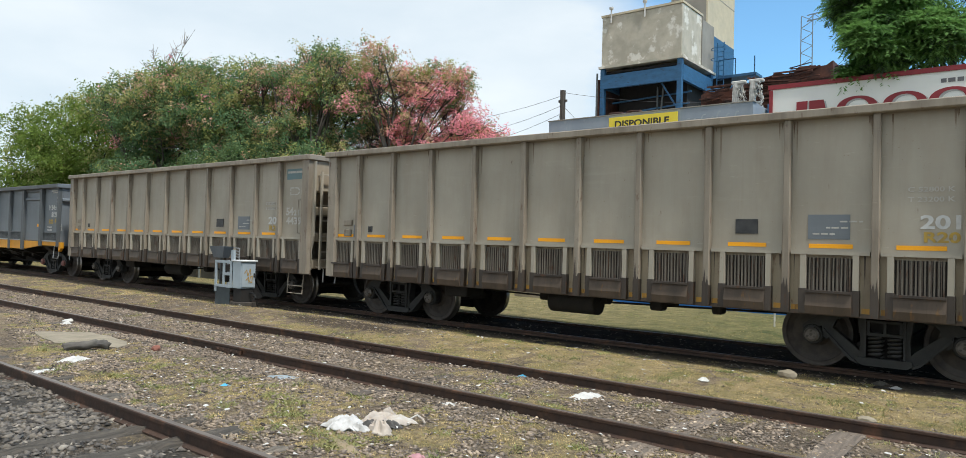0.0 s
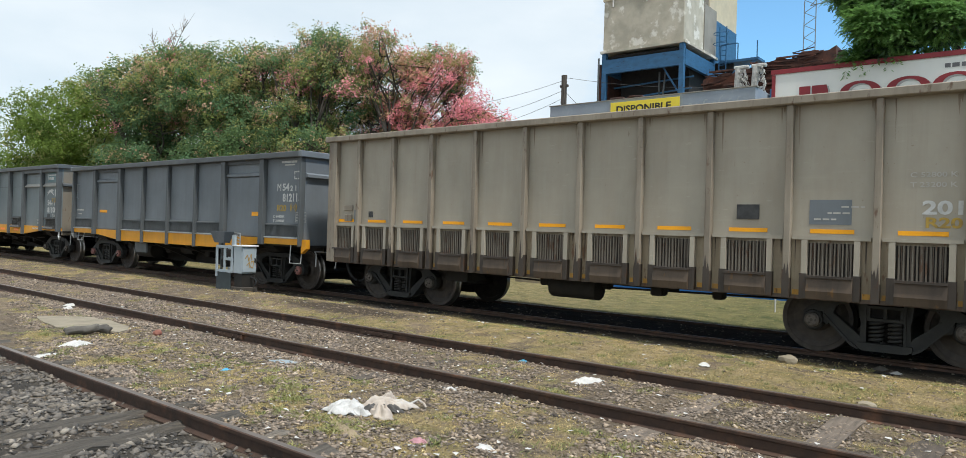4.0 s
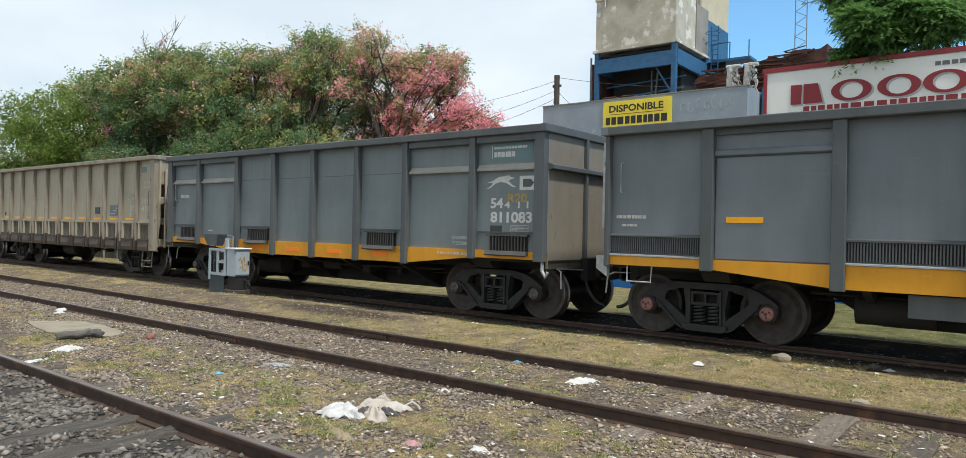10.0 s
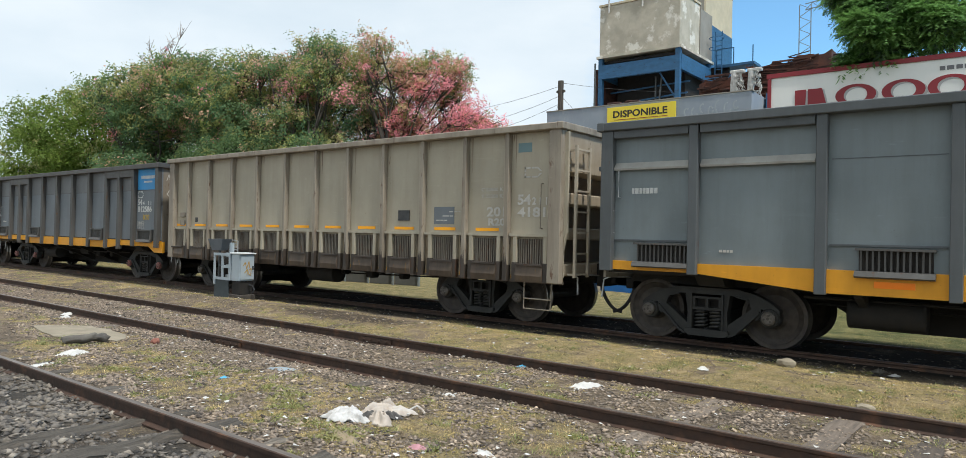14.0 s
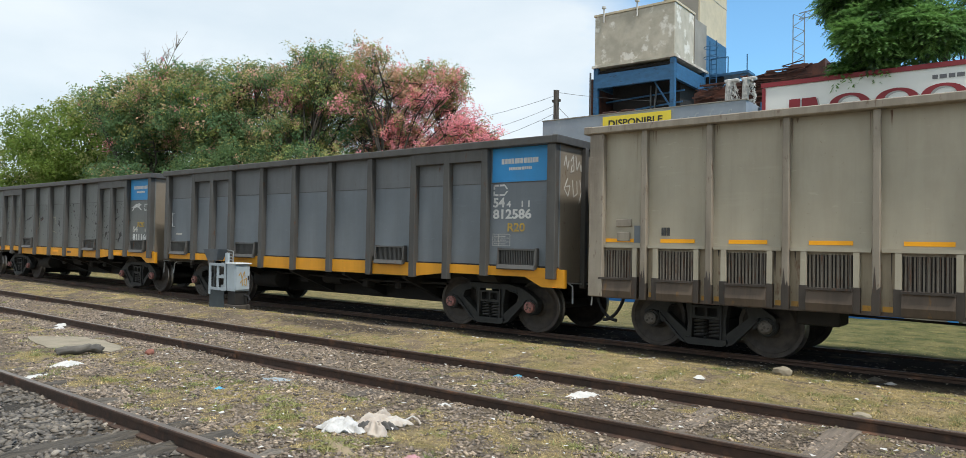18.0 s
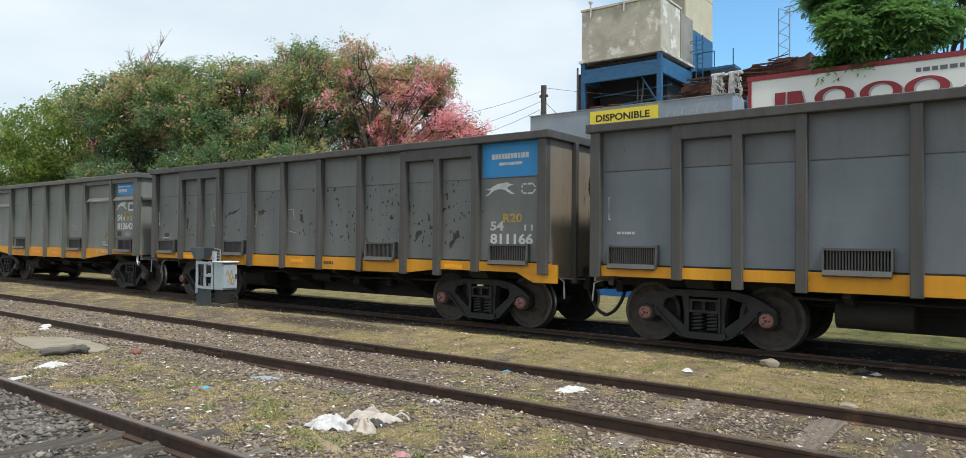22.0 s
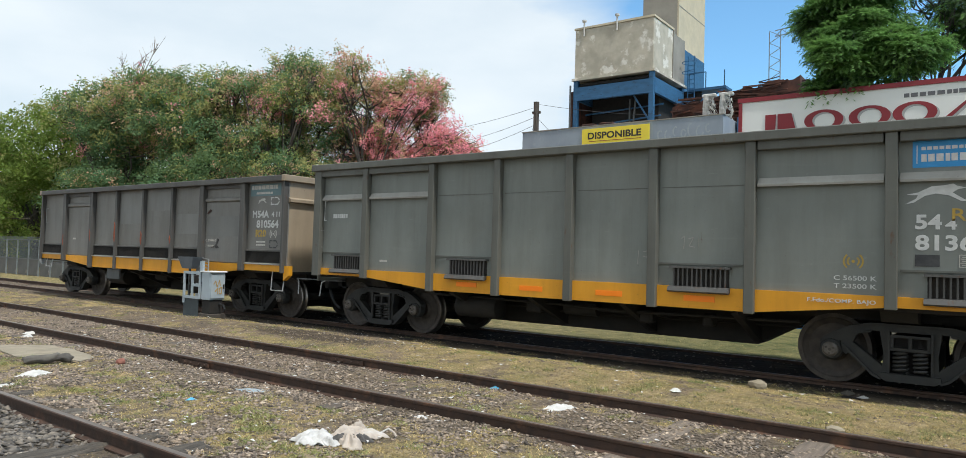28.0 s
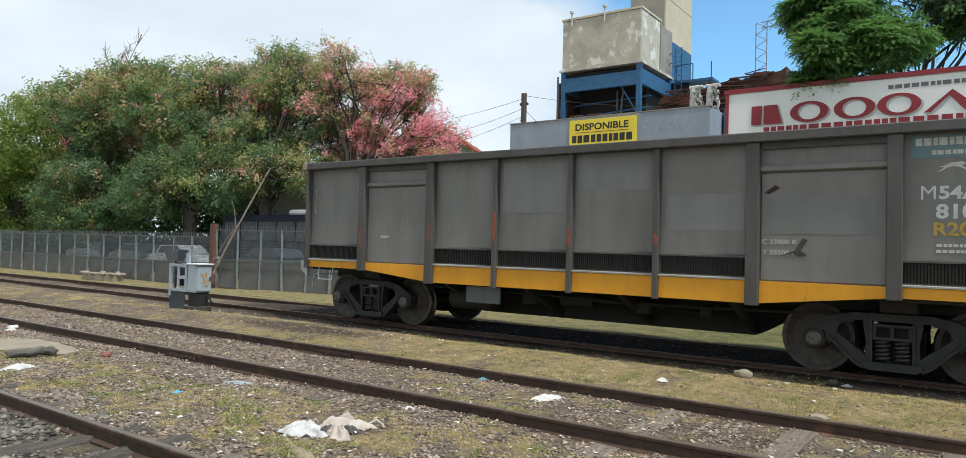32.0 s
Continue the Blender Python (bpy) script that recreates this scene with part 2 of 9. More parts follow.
M_VENT_GREY = painted("sooty grey vent steel", (0.078, 0.075, 0.07), (0.036, 0.032, 0.028), RUST, 0.6, 0.5)
M_VENT = painted("grimy vent steel", (0.095, 0.072, 0.055), (0.035, 0.026, 0.02), RUST, 0.55, 0.6)
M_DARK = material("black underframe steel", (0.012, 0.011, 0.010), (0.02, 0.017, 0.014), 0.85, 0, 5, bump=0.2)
M_BOGIE = material("sooty cast steel", (0.021, 0.0225, 0.023), (0.036, 0.036, 0.034), 0.65, 0.0, 6, bump=0.3, spec=0.3)
M_SPRING = material("worn spring steel", (0.06, 0.06, 0.058), (0.035, 0.034, 0.032), 0.5, 0.3, 9)
M_WHEEL = material("brown wheel steel", (0.075, 0.062, 0.052), (0.04, 0.034, 0.03), 0.65, 0.3, 9, bump=0.1)
M_TREAD = material("polished wheel tread", (0.32, 0.30, 0.28), (0.22, 0.2, 0.18), 0.35, 0.9, 12)
M_HUB_RED = material("faded red axle cap", (0.40, 0.17, 0.15), (0.16, 0.08, 0.07), 0.7, 0, 22, bump=0.3)
M_HUB_GREY = material("greasy steel axle cap", (0.16, 0.145, 0.13), (0.08, 0.07, 0.06), 0.5, 0.4, 14)
M_RED_ORANGE = painted("red orange reflective strip", (0.88, 0.21, 0.004), (0.7, 0.17, 0.01), RUST, 0.8, 0.2, 0.4)
# vents are not cut through: the shade inside is a plate's colour
M_VENT_DARK = material("plate coloured as unlit vent inside", (0.035, 0.03, 0.026), (0.025, 0.022, 0.019), 0.9, 0, 40)
M_BAR = painted("worn vent bar steel", (0.15, 0.132, 0.105), (0.055, 0.044, 0.034), RUST, 0.56, 0.8)
M_WHITE = material("white stencil paint", (0.62, 0.62, 0.60), (0.5, 0.5, 0.48), 0.7, 0, 9, c3=(0.24, 0.24, 0.23), scale3=22, cover3=0.68)
M_WHITE_WORN = material("worn white stencil paint", (0.54, 0.52, 0.48), (0.42, 0.40, 0.36), 0.7, 0, 9, c3=(0.27, 0.25, 0.21), scale3=24, cover3=0.63)
M_YELLOW_INK = material("yellow stencil paint", (0.50, 0.33, 0.05), (0.36, 0.24, 0.06), 0.7, 0, 9, c3=(0.2, 0.17, 0.1), scale3=12, cover3=0.6)
M_BLUE_PANEL = painted("bright blue panel paint", (0.027, 0.230, 0.499), (0.068, 0.203, 0.338), (0.05, 0.1, 0.15), 0.72, 0.35, 0.5)
M_BLUE_FADED = painted("faded blue panel paint", (0.12, 0.195, 0.21), (0.15, 0.175, 0.165), (0.08, 0.12, 0.14), 0.72, 0.5, 0.6)
M_BLACK_PLATE = material("black data plate", (0.02, 0.02, 0.022), (0.05, 0.05, 0.05), 0.5)
M_PALE_METAL = material("pale galvanised steel", (0.45, 0.46, 0.46), (0.33, 0.34, 0.34), 0.5, 0.4, 12)
M_RUBBER = material("black rubber hose", (0.018, 0.018, 0.019), (0.03, 0.03, 0.03), 0.7)
M_RAIL = material("rusty rail steel", (0.078, 0.043, 0.028), (0.045, 0.028, 0.021), 0.75, 0.2, 7, bump=0.25, c3=(0.14, 0.07, 0.04), scale3=2.0, cover3=0.55)
M_RAIL_TOP = material("dull worn rail head", (0.21, 0.17, 0.14), (0.13, 0.105, 0.088), 0.38, 0.4, 8, stretch=(0.3, 3, 3))
M_RAIL_SHINE = material("used rail head", (0.2, 0.145, 0.115), (0.13, 0.095, 0.075), 0.45, 0.4, 8, stretch=(0.3, 3, 3))
M_ROTTEN = material("rotten blackened sleeper wood", (0.17, 0.145, 0.115), (0.07, 0.06, 0.05), 0.95, 0, 4, bump=1.0, stretch=(7, 0.7, 3), rand=0.4, c3=(0.17, 0.14, 0.11), scale3=5, cover3=0.55)
M_SLEEPER = material("weathered sleeper wood", (0.165, 0.13, 0.10), (0.09, 0.072, 0.057), 0.9, 0, 3, bump=0.6, stretch=(9, 0.8, 3), rand=0.35)
M_SLEEPER_SHADE = material("sleeper wood coloured as in shadow", (0.034, 0.029, 0.025), (0.018, 0.016, 0.014), 0.85, 0, 3, bump=0.5, stretch=(9, 0.8, 3), rand=0.3)
M_STONE = stone_material("track ballast stone", (0.30, 0.238, 0.182), (0.195, 0.153, 0.116))
M_STONE_DARK = stone_material("sooty ballast stone", (0.19, 0.165, 0.14), (0.10, 0.088, 0.075))
M_GRASS_BLADE = material("short dry grass", (0.62, 0.46, 0.225), (0.37, 0.295, 0.115), 0.8, 0, 2.6, island=0.4, spec=0.1)
M_WEED = material("green weeds", (0.185, 0.215, 0.08), (0.28, 0.27, 0.105), 0.7, 0, 1.0, island=0.45, spec=0.2)
M_CONCRETE = material("weathered concrete", (0.54, 0.485, 0.385), (0.40, 0.36, 0.285), 0.9, 0, 1.3, bump=0.3, bump_scale=9, c3=(0.70, 0.66, 0.58), scale3=0.9, cover3=0.55, soft3=0.05)
M_CONCRETE_WARM = material("warm painted concrete", (0.60, 0.51, 0.36), (0.50, 0.43, 0.31), 0.9, 0, 1.2, bump=0.2, bump_scale=9)
M_SHED = material("pale rendered shed wall", (0.50, 0.48, 0.44), (0.42, 0.40, 0.37), 0.9, 0, 1.0, bump=0.2, bump_scale=9)
M_CONCRETE_GREY = material("grey concrete", (0.32, 0.295, 0.25), (0.25, 0.23, 0.2), 0.9, 0, 1.0, bump=0.2, bump_scale=9)
M_SLAB = material("pale ground slab", (0.30, 0.255, 0.185), (0.22, 0.185, 0.13), 0.9, 0, 4, bump=0.4)
M_BLUE_STEEL = material("weathered blue steel", (0.03, 0.125, 0.25), (0.022, 0.09, 0.185), 0.6, 0, 2, c3=(0.02, 0.03, 0.045), scale3=3, cover3=0.6, stretch=(1, 1, 2.5))
M_BLUE_WALL = material("blue painted wall", (0.012, 0.14, 0.42), (0.015, 0.11, 0.34), 0.7, 0, 2.5, bump=0.2, bump_scale=30)
M_BLUE_LIGHT = material("sky blue painted band", (0.04, 0.28, 0.62), (0.04, 0.24, 0.55), 0.7, 0, 2.5, bump=0.2, bump_scale=30)
M_GREY_WALL = material("blue grey rendered wall", (0.32, 0.355, 0.40), (0.25, 0.285, 0.33), 0.9, 0, 0.8, bump=0.2, bump_scale=12, c3=(0.42, 0.43, 0.45), scale3=0.9, cover3=0.58, stretch=(1, 1, 0.6))
M_SIGN_YELLOW = material("yellow sign vinyl", (0.85, 0.66, 0.05), (0.78, 0.60, 0.045), 0.5, 0, 1.5)
M_SIGN_BLACK = material("black sign ink", (0.02, 0.018, 0.015), (0.03, 0.028, 0.02), 0.6)
M_SIGN_RED = material("red sign ink", (0.27, 0.02, 0.028), (0.23, 0.018, 0.024), 0.55, 0, 2)
M_SIGN_GREY = material("grey sign ink", (0.12, 0.115, 0.12), (0.15, 0.145, 0.15), 0.6)
M_SIGN_WHITE = material("white sign vinyl", (0.80, 0.79, 0.75), (0.73, 0.72, 0.69), 0.5, 0, 0.8, stretch=(1, 1, 0.5))
M_SHADE_GREY = material("pale grey drop shade ink", (0.42, 0.41, 0.4), (0.4, 0.39, 0.38), 0.6)
M_MAST = material("hazy galvanised mast steel", (0.26, 0.31, 0.36), (0.2, 0.24, 0.28), 0.6, 0.1, 4)
M_SCRAP = material("rusty scrap iron", (0.11, 0.04, 0.024), (0.035, 0.018, 0.014), 0.85, 0.1, 2.5, bump=0.5, island=0.4)
M_PIPE_WHITE = material("flaking white pipe", (0.62, 0.6, 0.56), (0.42, 0.4, 0.37), 0.7, 0, 8)
M_BOX = material("light grey signal cabinet paint", (0.37, 0.42, 0.45), (0.31, 0.36, 0.39), 0.5, 0, 3, bump=0.05, c3=(0.25, 0.27, 0.27), scale3=5, cover3=0.66)
M_BOX_WHITE = material("white cabinet lid", (0.66, 0.68, 0.68), (0.56, 0.58, 0.58), 0.5, 0, 4)
M_HOPPER = material("dull grey sheet bin", (0.13, 0.145, 0.16), (0.1, 0.115, 0.13), 0.6, 0, 5)
M_SKIRT = material("dark teal sheet", (0.05, 0.065, 0.07), (0.035, 0.045, 0.05), 0.6, 0, 5)
M_GRAFFITI = material("ochre spray paint", (0.42, 0.27, 0.07), (0.36, 0.22, 0.06), 0.7)
M_FENCE = material("galvanised fence steel", (0.135, 0.145, 0.145), (0.09, 0.10, 0.10), 0.55, 0.2, 6)
M_FENCE_POST = material("pale galvanised fence post", (0.27, 0.30, 0.30), (0.18, 0.20, 0.20), 0.55, 0.2, 6)
M_FENCE_SHEET = material("grey fence sheet", (0.125, 0.122, 0.115), (0.085, 0.084, 0.08), 0.75, 0, 1.2, c3=(0.2, 0.18, 0.15), scale3=1.5, cover3=0.6)
M_FENCE_RUST = material("rusty brown post", (0.16, 0.075, 0.045), (0.10, 0.05, 0.035), 0.85, 0, 5, bump=0.2)
M_BARK = material("grey brown bark", (0.085, 0.072, 0.058), (0.045, 0.038, 0.032), 0.95, 0, 5, bump=0.6, stretch=(1, 1, 0.4))
M_WOOD_POLE = material("old pole wood", (0.10, 0.085, 0.07), (0.06, 0.05, 0.043), 0.95, 0, 4, stretch=(3, 3, 0.4), bump=0.3)
M_BARE_WOOD = material("bare pale branch wood", (0.32, 0.26, 0.21), (0.2, 0.16, 0.13), 0.9, 0, 6, bump=0.3)
M_RIM = material("pinkish rim stone", (0.34, 0.26, 0.21), (0.24, 0.19, 0.155), 0.9, 0, 7, bump=0.4)
M_WIRE = material("black wire", (0.02, 0.02, 0.02), (0.03, 0.03, 0.03), 0.7)


def leaf_material(name, c1, c2, scale=0.6, k=0.25):
    m = material(name, c1, c2, 0.6, 0, scale, island=k, spec=0.25)
    n, l = m.node_tree.nodes, m.node_tree.links
    b = n["Principled BSDF"]
    tr, mx = n.new("ShaderNodeBsdfTranslucent"), n.new("ShaderNodeMixShader")
    mx.inputs[0].default_value = 0.5
    col = b.inputs["Base Color"].links[0].from_socket
    l.new(col, tr.inputs["Color"])
    l.new(b.outputs[0], mx.inputs[1]), l.new(tr.outputs[0], mx.inputs[2])
    l.new(mx.outputs[0], n["Material Output"].inputs[0])
    return m


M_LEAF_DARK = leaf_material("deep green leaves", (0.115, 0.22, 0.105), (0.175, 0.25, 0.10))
# leaf green with the foliage's shade put into the colour
M_LEAF_SHADE = leaf_material("leaves coloured as in shade", (0.055, 0.10, 0.05), (0.08, 0.13, 0.055))
M_LEAF_OLIVE = leaf_material("olive leaves", (0.345, 0.40, 0.12), (0.39, 0.36, 0.15))
M_LEAF_LIGHT = leaf_material("fresh yellow green leaves", (0.21, 0.29, 0.055), (0.15, 0.225, 0.05))
M_LEAF_JACARANDA = leaf_material("feathery bright green leaves", (0.18, 0.33, 0.09), (0.115, 0.24, 0.065), 0.8, 0.25)
M_BLOSSOM = leaf_material("pink blossom", (0.92, 0.38, 0.44), (0.82, 0.34, 0.35), 0.8, 0.2)
M_BLOSSOM_PALE = leaf_material("dusty pink blossom", (0.70, 0.42, 0.31), (0.54, 0.39, 0.21), 0.8, 0.25)

# ---- mesh helpers ----


def B(bm, x0, x1, y0, y1, z0, z1):
    """A box between two corners."""
    v = [bm.verts.new((x, y, z)) for x in (x0, x1) for y in (y0, y1) for z in (z0, z1)]
    for f in ((0, 1, 3, 2), (4, 6, 7, 5), (0, 4, 5, 1), (2, 3, 7, 6), (0, 2, 6, 4), (1, 5, 7, 3)):
        bm.faces.new([v[i] for i in f])
    return bm


def bevel(bm, r=0.01, seg=1):
    bmesh.ops.bevel(bm, geom=bm.edges[:], offset=r, segments=seg, affect="EDGES", clamp_overlap=True)
    return bm


def prism(bm, pts, y0, y1, axis="y"):
    """A polygon of (a, z) drawn out along y (or along x)."""
    place = (lambda a, d, z: (a, d, z)) if axis == "y" else (lambda a, d, z: (d, a, z))
    r0 = [bm.verts.new(place(a, y0, z)) for a, z in pts]
    r1 = [bm.verts.new(place(a, y1, z)) for a, z in pts]
    k = len(pts)
    bm.faces.new(r0), bm.faces.new(r1[::-1])
    for i in range(k):
        bm.faces.new((r0[i], r1[i], r1[(i + 1) % k], r0[(i + 1) % k]))
    return bm


def beam(bm, p, q, w, h=None):
    """A square bar from p to q."""
    p, q, h = Vector(p), Vector(q), h or w
    d = (q - p).normalized()
    side = d.cross(Vector((0, 0, 1)))
    side = side.normalized() if side.length > 1e-4 else Vector((1, 0, 0))
    up = side.cross(d)
    r = [[bm.verts.new(o + side * a * w / 2 + up * b * h / 2) for a, b in ((-1, -1), (1, -1), (1, 1), (-1, 1))] for o in (p, q)]
    bm.faces.new(r[0][::-1]), bm.faces.new(r[1])
    for i in range(4):
        bm.faces.new((r[0][i], r[0][(i + 1) % 4], r[1][(i + 1) % 4], r[1][i]))
    return bm


def tube(bm, pts, r, seg=8, r_end=None):
    """A round bar through points, tapering to r_end, with closed ends."""
    pts = [Vector(p) for p in pts]
    rings = []
    for i, p in enumerate(pts):
        d = (pts[min(i + 1, len(pts) - 1)] - pts[max(i - 1, 0)]).normalized()
        a = d.cross(Vector((0, 0, 1)))
        a = a.normalized() if a.length > 1e-3 else Vector((1, 0, 0))
        b = d.cross(a)
        rr = r + ((r_end if r_end is not None else r) - r) * i / (len(pts) - 1)
        rings.append([bm.verts.new(p + (a * math.cos(t) + b * math.sin(t)) * rr) for t in (2 * math.pi * k / seg for k in range(seg))])
    for u, v in zip(rings, rings[1:]):
        for k in range(seg):
            bm.faces.new((u[k], u[(k + 1) % seg], v[(k + 1) % seg], v[k]))
    bm.faces.new(rings[0]), bm.faces.new(rings[-1][::-1])
    return bm


def lathe(bm, profile, seg=28, y=0.0, x=0.0, z=0.0):
    """A profile of (y, radius) turned about a line along y."""
    rings = [[bm.verts.new((x + r * math.sin(2 * math.pi * k / seg), y + py, z + r * math.cos(2 * math.pi * k / seg))) for k in range(seg)] for py, r in profile]
    made = []
    for u, v in zip(rings, rings[1:]):
        made.append([bm.faces.new((u[k], u[(k + 1) % seg], v[(k + 1) % seg], v[k])) for k in range(seg)])
    bm.faces.new(rings[0]), bm.faces.new(rings[-1][::-1])
    return made


def mesh_of(name, bm, mats):
    bmesh.ops.recalc_face_normals(bm, faces=bm.faces[:])
    me = bpy.data.meshes.new(name)
    bm.to_mesh(me)
    bm.free()
    for m in mats if isinstance(mats, (list, tuple)) else [mats]:
        me.materials.append(m)
    return me


def part(name, bm, mat, parent, label=""):
    ob = new(name, bm if isinstance(bm, bpy.types.Mesh) else mesh_of(name, bm, mat))
    ob.parent = parent
    return tagged(ob, label)


def thing(name, bm, mat, label, category, group="", kind="", m=None):
    ob = new(name, mesh_of(name, bm, mat) if bm is not None else None)
    if m is not None:
        ob.matrix_basis = m
    return tagged(ob, label, category, group, kind)


def smooth(ob):
    for p in ob.data.polygons:
        p.use_smooth = True
    return ob


def letters(text, height, width=None, weight=0.0, depth=0.004):
    """Lettering as a mesh in the x-z plane that faces -y, from its lower left corner."""
    cu = bpy.data.curves.new("lettering", "FONT")
    cu.body, cu.size, cu.extrude, cu.offset = text, 1.0, 0.002, weight
    cu.resolution_u = 3
    ob = bpy.data.objects.new("lettering", cu)
    scene.collection.objects.link(ob)
    dg = bpy.context.evaluated_depsgraph_get()
    dg.update()
    me = bpy.data.meshes.new_from_object(ob.evaluated_get(dg))
    bpy.data.objects.remove(ob)
    co = np.array([v.co[:] for v in me.vertices])
    lo, hi = co.min(0), co.max(0)
    k = height / max(hi[1] - lo[1], 1e-6)
    kx = width / (hi[0] - lo[0]) if width else k
    for v in me.vertices:
        x, y, z = v.co
        v.co = ((x - lo[0]) * kx, -(z + 0.002) / 0.004 * depth, (y - lo[1]) * k)
    me.flip_normals()
    return me


def write(text, x, y, z, height, width, mat, parent, weight=0.012, name="lettering", label=""):
    me = letters(text, height, width, weight)
    bm = bmesh.new()
    bm.from_mesh(me)
    bpy.data.meshes.remove(me)
    # islands that overlap along the line belong to one character
    todo, runs = set(bm.verts), []
    while todo:
        grow = [todo.pop()]
        isle = set(grow)
        while grow:
            for e in grow.pop().link_edges:
                for v in e.verts:
                    if v in todo:
                        todo.discard(v)
                        isle.add(v)
                        grow.append(v)
        runs.append([min(v.co.x for v in isle), max(v.co.x for v in isle), isle])
    runs.sort(key=lambda r: r[0])
    chars = []
    for a, b, isle in runs:
        if chars and a < chars[-1][1] - 0.25 * min(b - a, chars[-1][1] - chars[-1][0]):
            chars[-1][1] = max(chars[-1][1], b)
            chars[-1][2] |= isle
        else:
            chars.append([a, b, set(isle)])
    for a, b, isle in chars:
        order = sorted(isle, key=lambda v: v.index)
        at = {v: i for i, v in enumerate(order)}
        one = bpy.data.meshes.new(name)
        one.from_pydata([v.co[:] for v in order], [], [[at[v] for v in f.verts] for f in bm.faces if f.verts[0] in at])
        one.materials.append(mat)
        part(name, one, None, parent, label).matrix_basis = pose(x, y, z)
    bm.free()


def bars(x, y, z, height, width, count, mat, parent, seed=0, name="painted_bar"):
    """Writing that cannot be read: a row of plain bars."""
    rnd, at = random.Random(seed), 0.0
    total = [rnd.uniform(0.6, 1.3) for _ in range(count)]
    k = width / (sum(total) * 1.28)
    for w in total:
        part(name, B(bmesh.new(), x + at, x + at + w * k, y - 0.004, y, z, z + height), mat, parent)
        at += w * k * 1.28


def leaf_mesh(name, centres, size, mat, seed, slim=0.55, droop=0.0, facing=None, wild=0.55, along=None):
    """Many single leaves as small folded rhombs, turned more or less to their facing."""
    rng = np.random.default_rng(seed)
    k = len(centres)
    u = rng.normal(size=(k, 3))
    u[:, 2] -= droop
    u /= np.linalg.norm(u, axis=1, keepdims=True)
    if along is not None:
        u = along + u * 0.12
        u /= np.linalg.norm(u, axis=1, keepdims=True)
    if facing is None:
        aim = rng.normal(size=(k, 3))
    else:
        aim = facing + rng.normal(size=(k, 3)) * wild
        aim /= np.linalg.norm(aim, axis=1, keepdims=True)
        u -= aim * (u * aim).sum(1, keepdims=True)
        u /= np.linalg.norm(u, axis=1, keepdims=True)
    w = np.cross(aim, u)
    w /= np.linalg.norm(w, axis=1, keepdims=True)
    nrm = np.cross(u, w)
    s = (size * rng.uniform(0.6, 1.35, k))[:, None]
    v = np.stack([centres - u * s, centres + w * s * slim + nrm * s * 0.15, centres + u * s, centres - w * s * slim + nrm * s * 0.15], 1).reshape(-1, 3)
    me = bpy.data.meshes.new(name)
    me.vertices.add(4 * k), me.loops.add(6 * k), me.polygons.add(2 * k)
    me.vertices.foreach_set("co", v.ravel())
    base = 4 * np.arange(k)[:, None]
    me.loops.foreach_set("vertex_index", (base + np.array([0, 1, 2, 0, 2, 3])).ravel())
    me.polygons.foreach_set("loop_start", 3 * np.arange(2 * k))
    me.polygons.foreach_set("loop_total", np.full(2 * k, 3))
    me.update()
    me.materials.append(mat)
    return me


# ---- the ground and the tracks ----
RAIL_Z = 0.13
NEAR_RAIL, MID_RAIL, TRAIN_RAIL, GAUGE = 3.0, 5.69, 10.606, 1.676
TRAIN_Y = TRAIN_RAIL + GAUGE / 2


def ground_height(x, y):
    """Gentle swells, with a low bank between the middle track and the train's."""
    z = 0.035 * noise.noise((x * 0.35, y * 0.5, 0.3)) + 0.018 * noise.noise((x * 1.3, y * 1.5, 4.2))
    z += 0.10 * math.exp(-((y - 8.95) / 0.75) ** 2)
    for r in (NEAR_RAIL - GAUGE / 2, MID_RAIL + GAUGE / 2, TRAIN_Y):
        if abs(y - r) < 1.1:
            z = min(z, 0.035 + 0.3 * z)
    inner = min(y - TRAIN_RAIL, TRAIN_RAIL + GAUGE - y)
    if inner > 0.03 and x > -17.0:
        z = max(z, (0.088 + 0.012 * noise.noise((x * 1.7, y * 2.3, 8.0))) * min(1.0, (x + 17.0) / 3.0))
    elif -0.5 < inner <= 0.03:
        z = max(z, 0.05 * (1 - abs(inner) / 0.5) * min(1.0, max(0.0, (x + 17.0) / 3.0)))
    return z


def turf_cover(x, y):
    """How grassy the ground is, 0 to 1: bare along the tracks, patchy between them, fuller on the strip before the train's track."""
    def bump(a, b, soft):
        return max(0.0, min(1.0, (y - a) / soft)) * max(0.0, min(1.0, (b - y) / soft))
    k = 0.44 * bump(3.15, 5.6, 0.5) + (0.60 if x > -7 else 0.62 + 0.06 * max(-4.0, x + 7)) * bump(7.35, 10.45, 0.6) + 0.22 * bump(5.7, 7.35, 0.2) + 0.10 * bump(0.5, 3.1, 0.2) + (0.8 if y > 13.1 else 0)
    k += 0.15 * max(0.0, min(1.0, (x + 9) / 6)) * bump(3.15, 10.45, 0.5)
    n = 0.42 * noise.noise((x * 0.55, y * 0.8, 2.0)) + 0.5 * noise.noise((x * 1.7, y * 1.9, 6.0)) + 0.65 * noise.noise((x * 4.2, y * 4.2, 1.0)) + 0.35 * noise.noise((x * 9, y * 9, 3.0))
    return max(0.0, min(1.0, (k + 0.75 * n - 0.25) / 0.5)) * (1 - 0.85 * oil_cover(x, y))


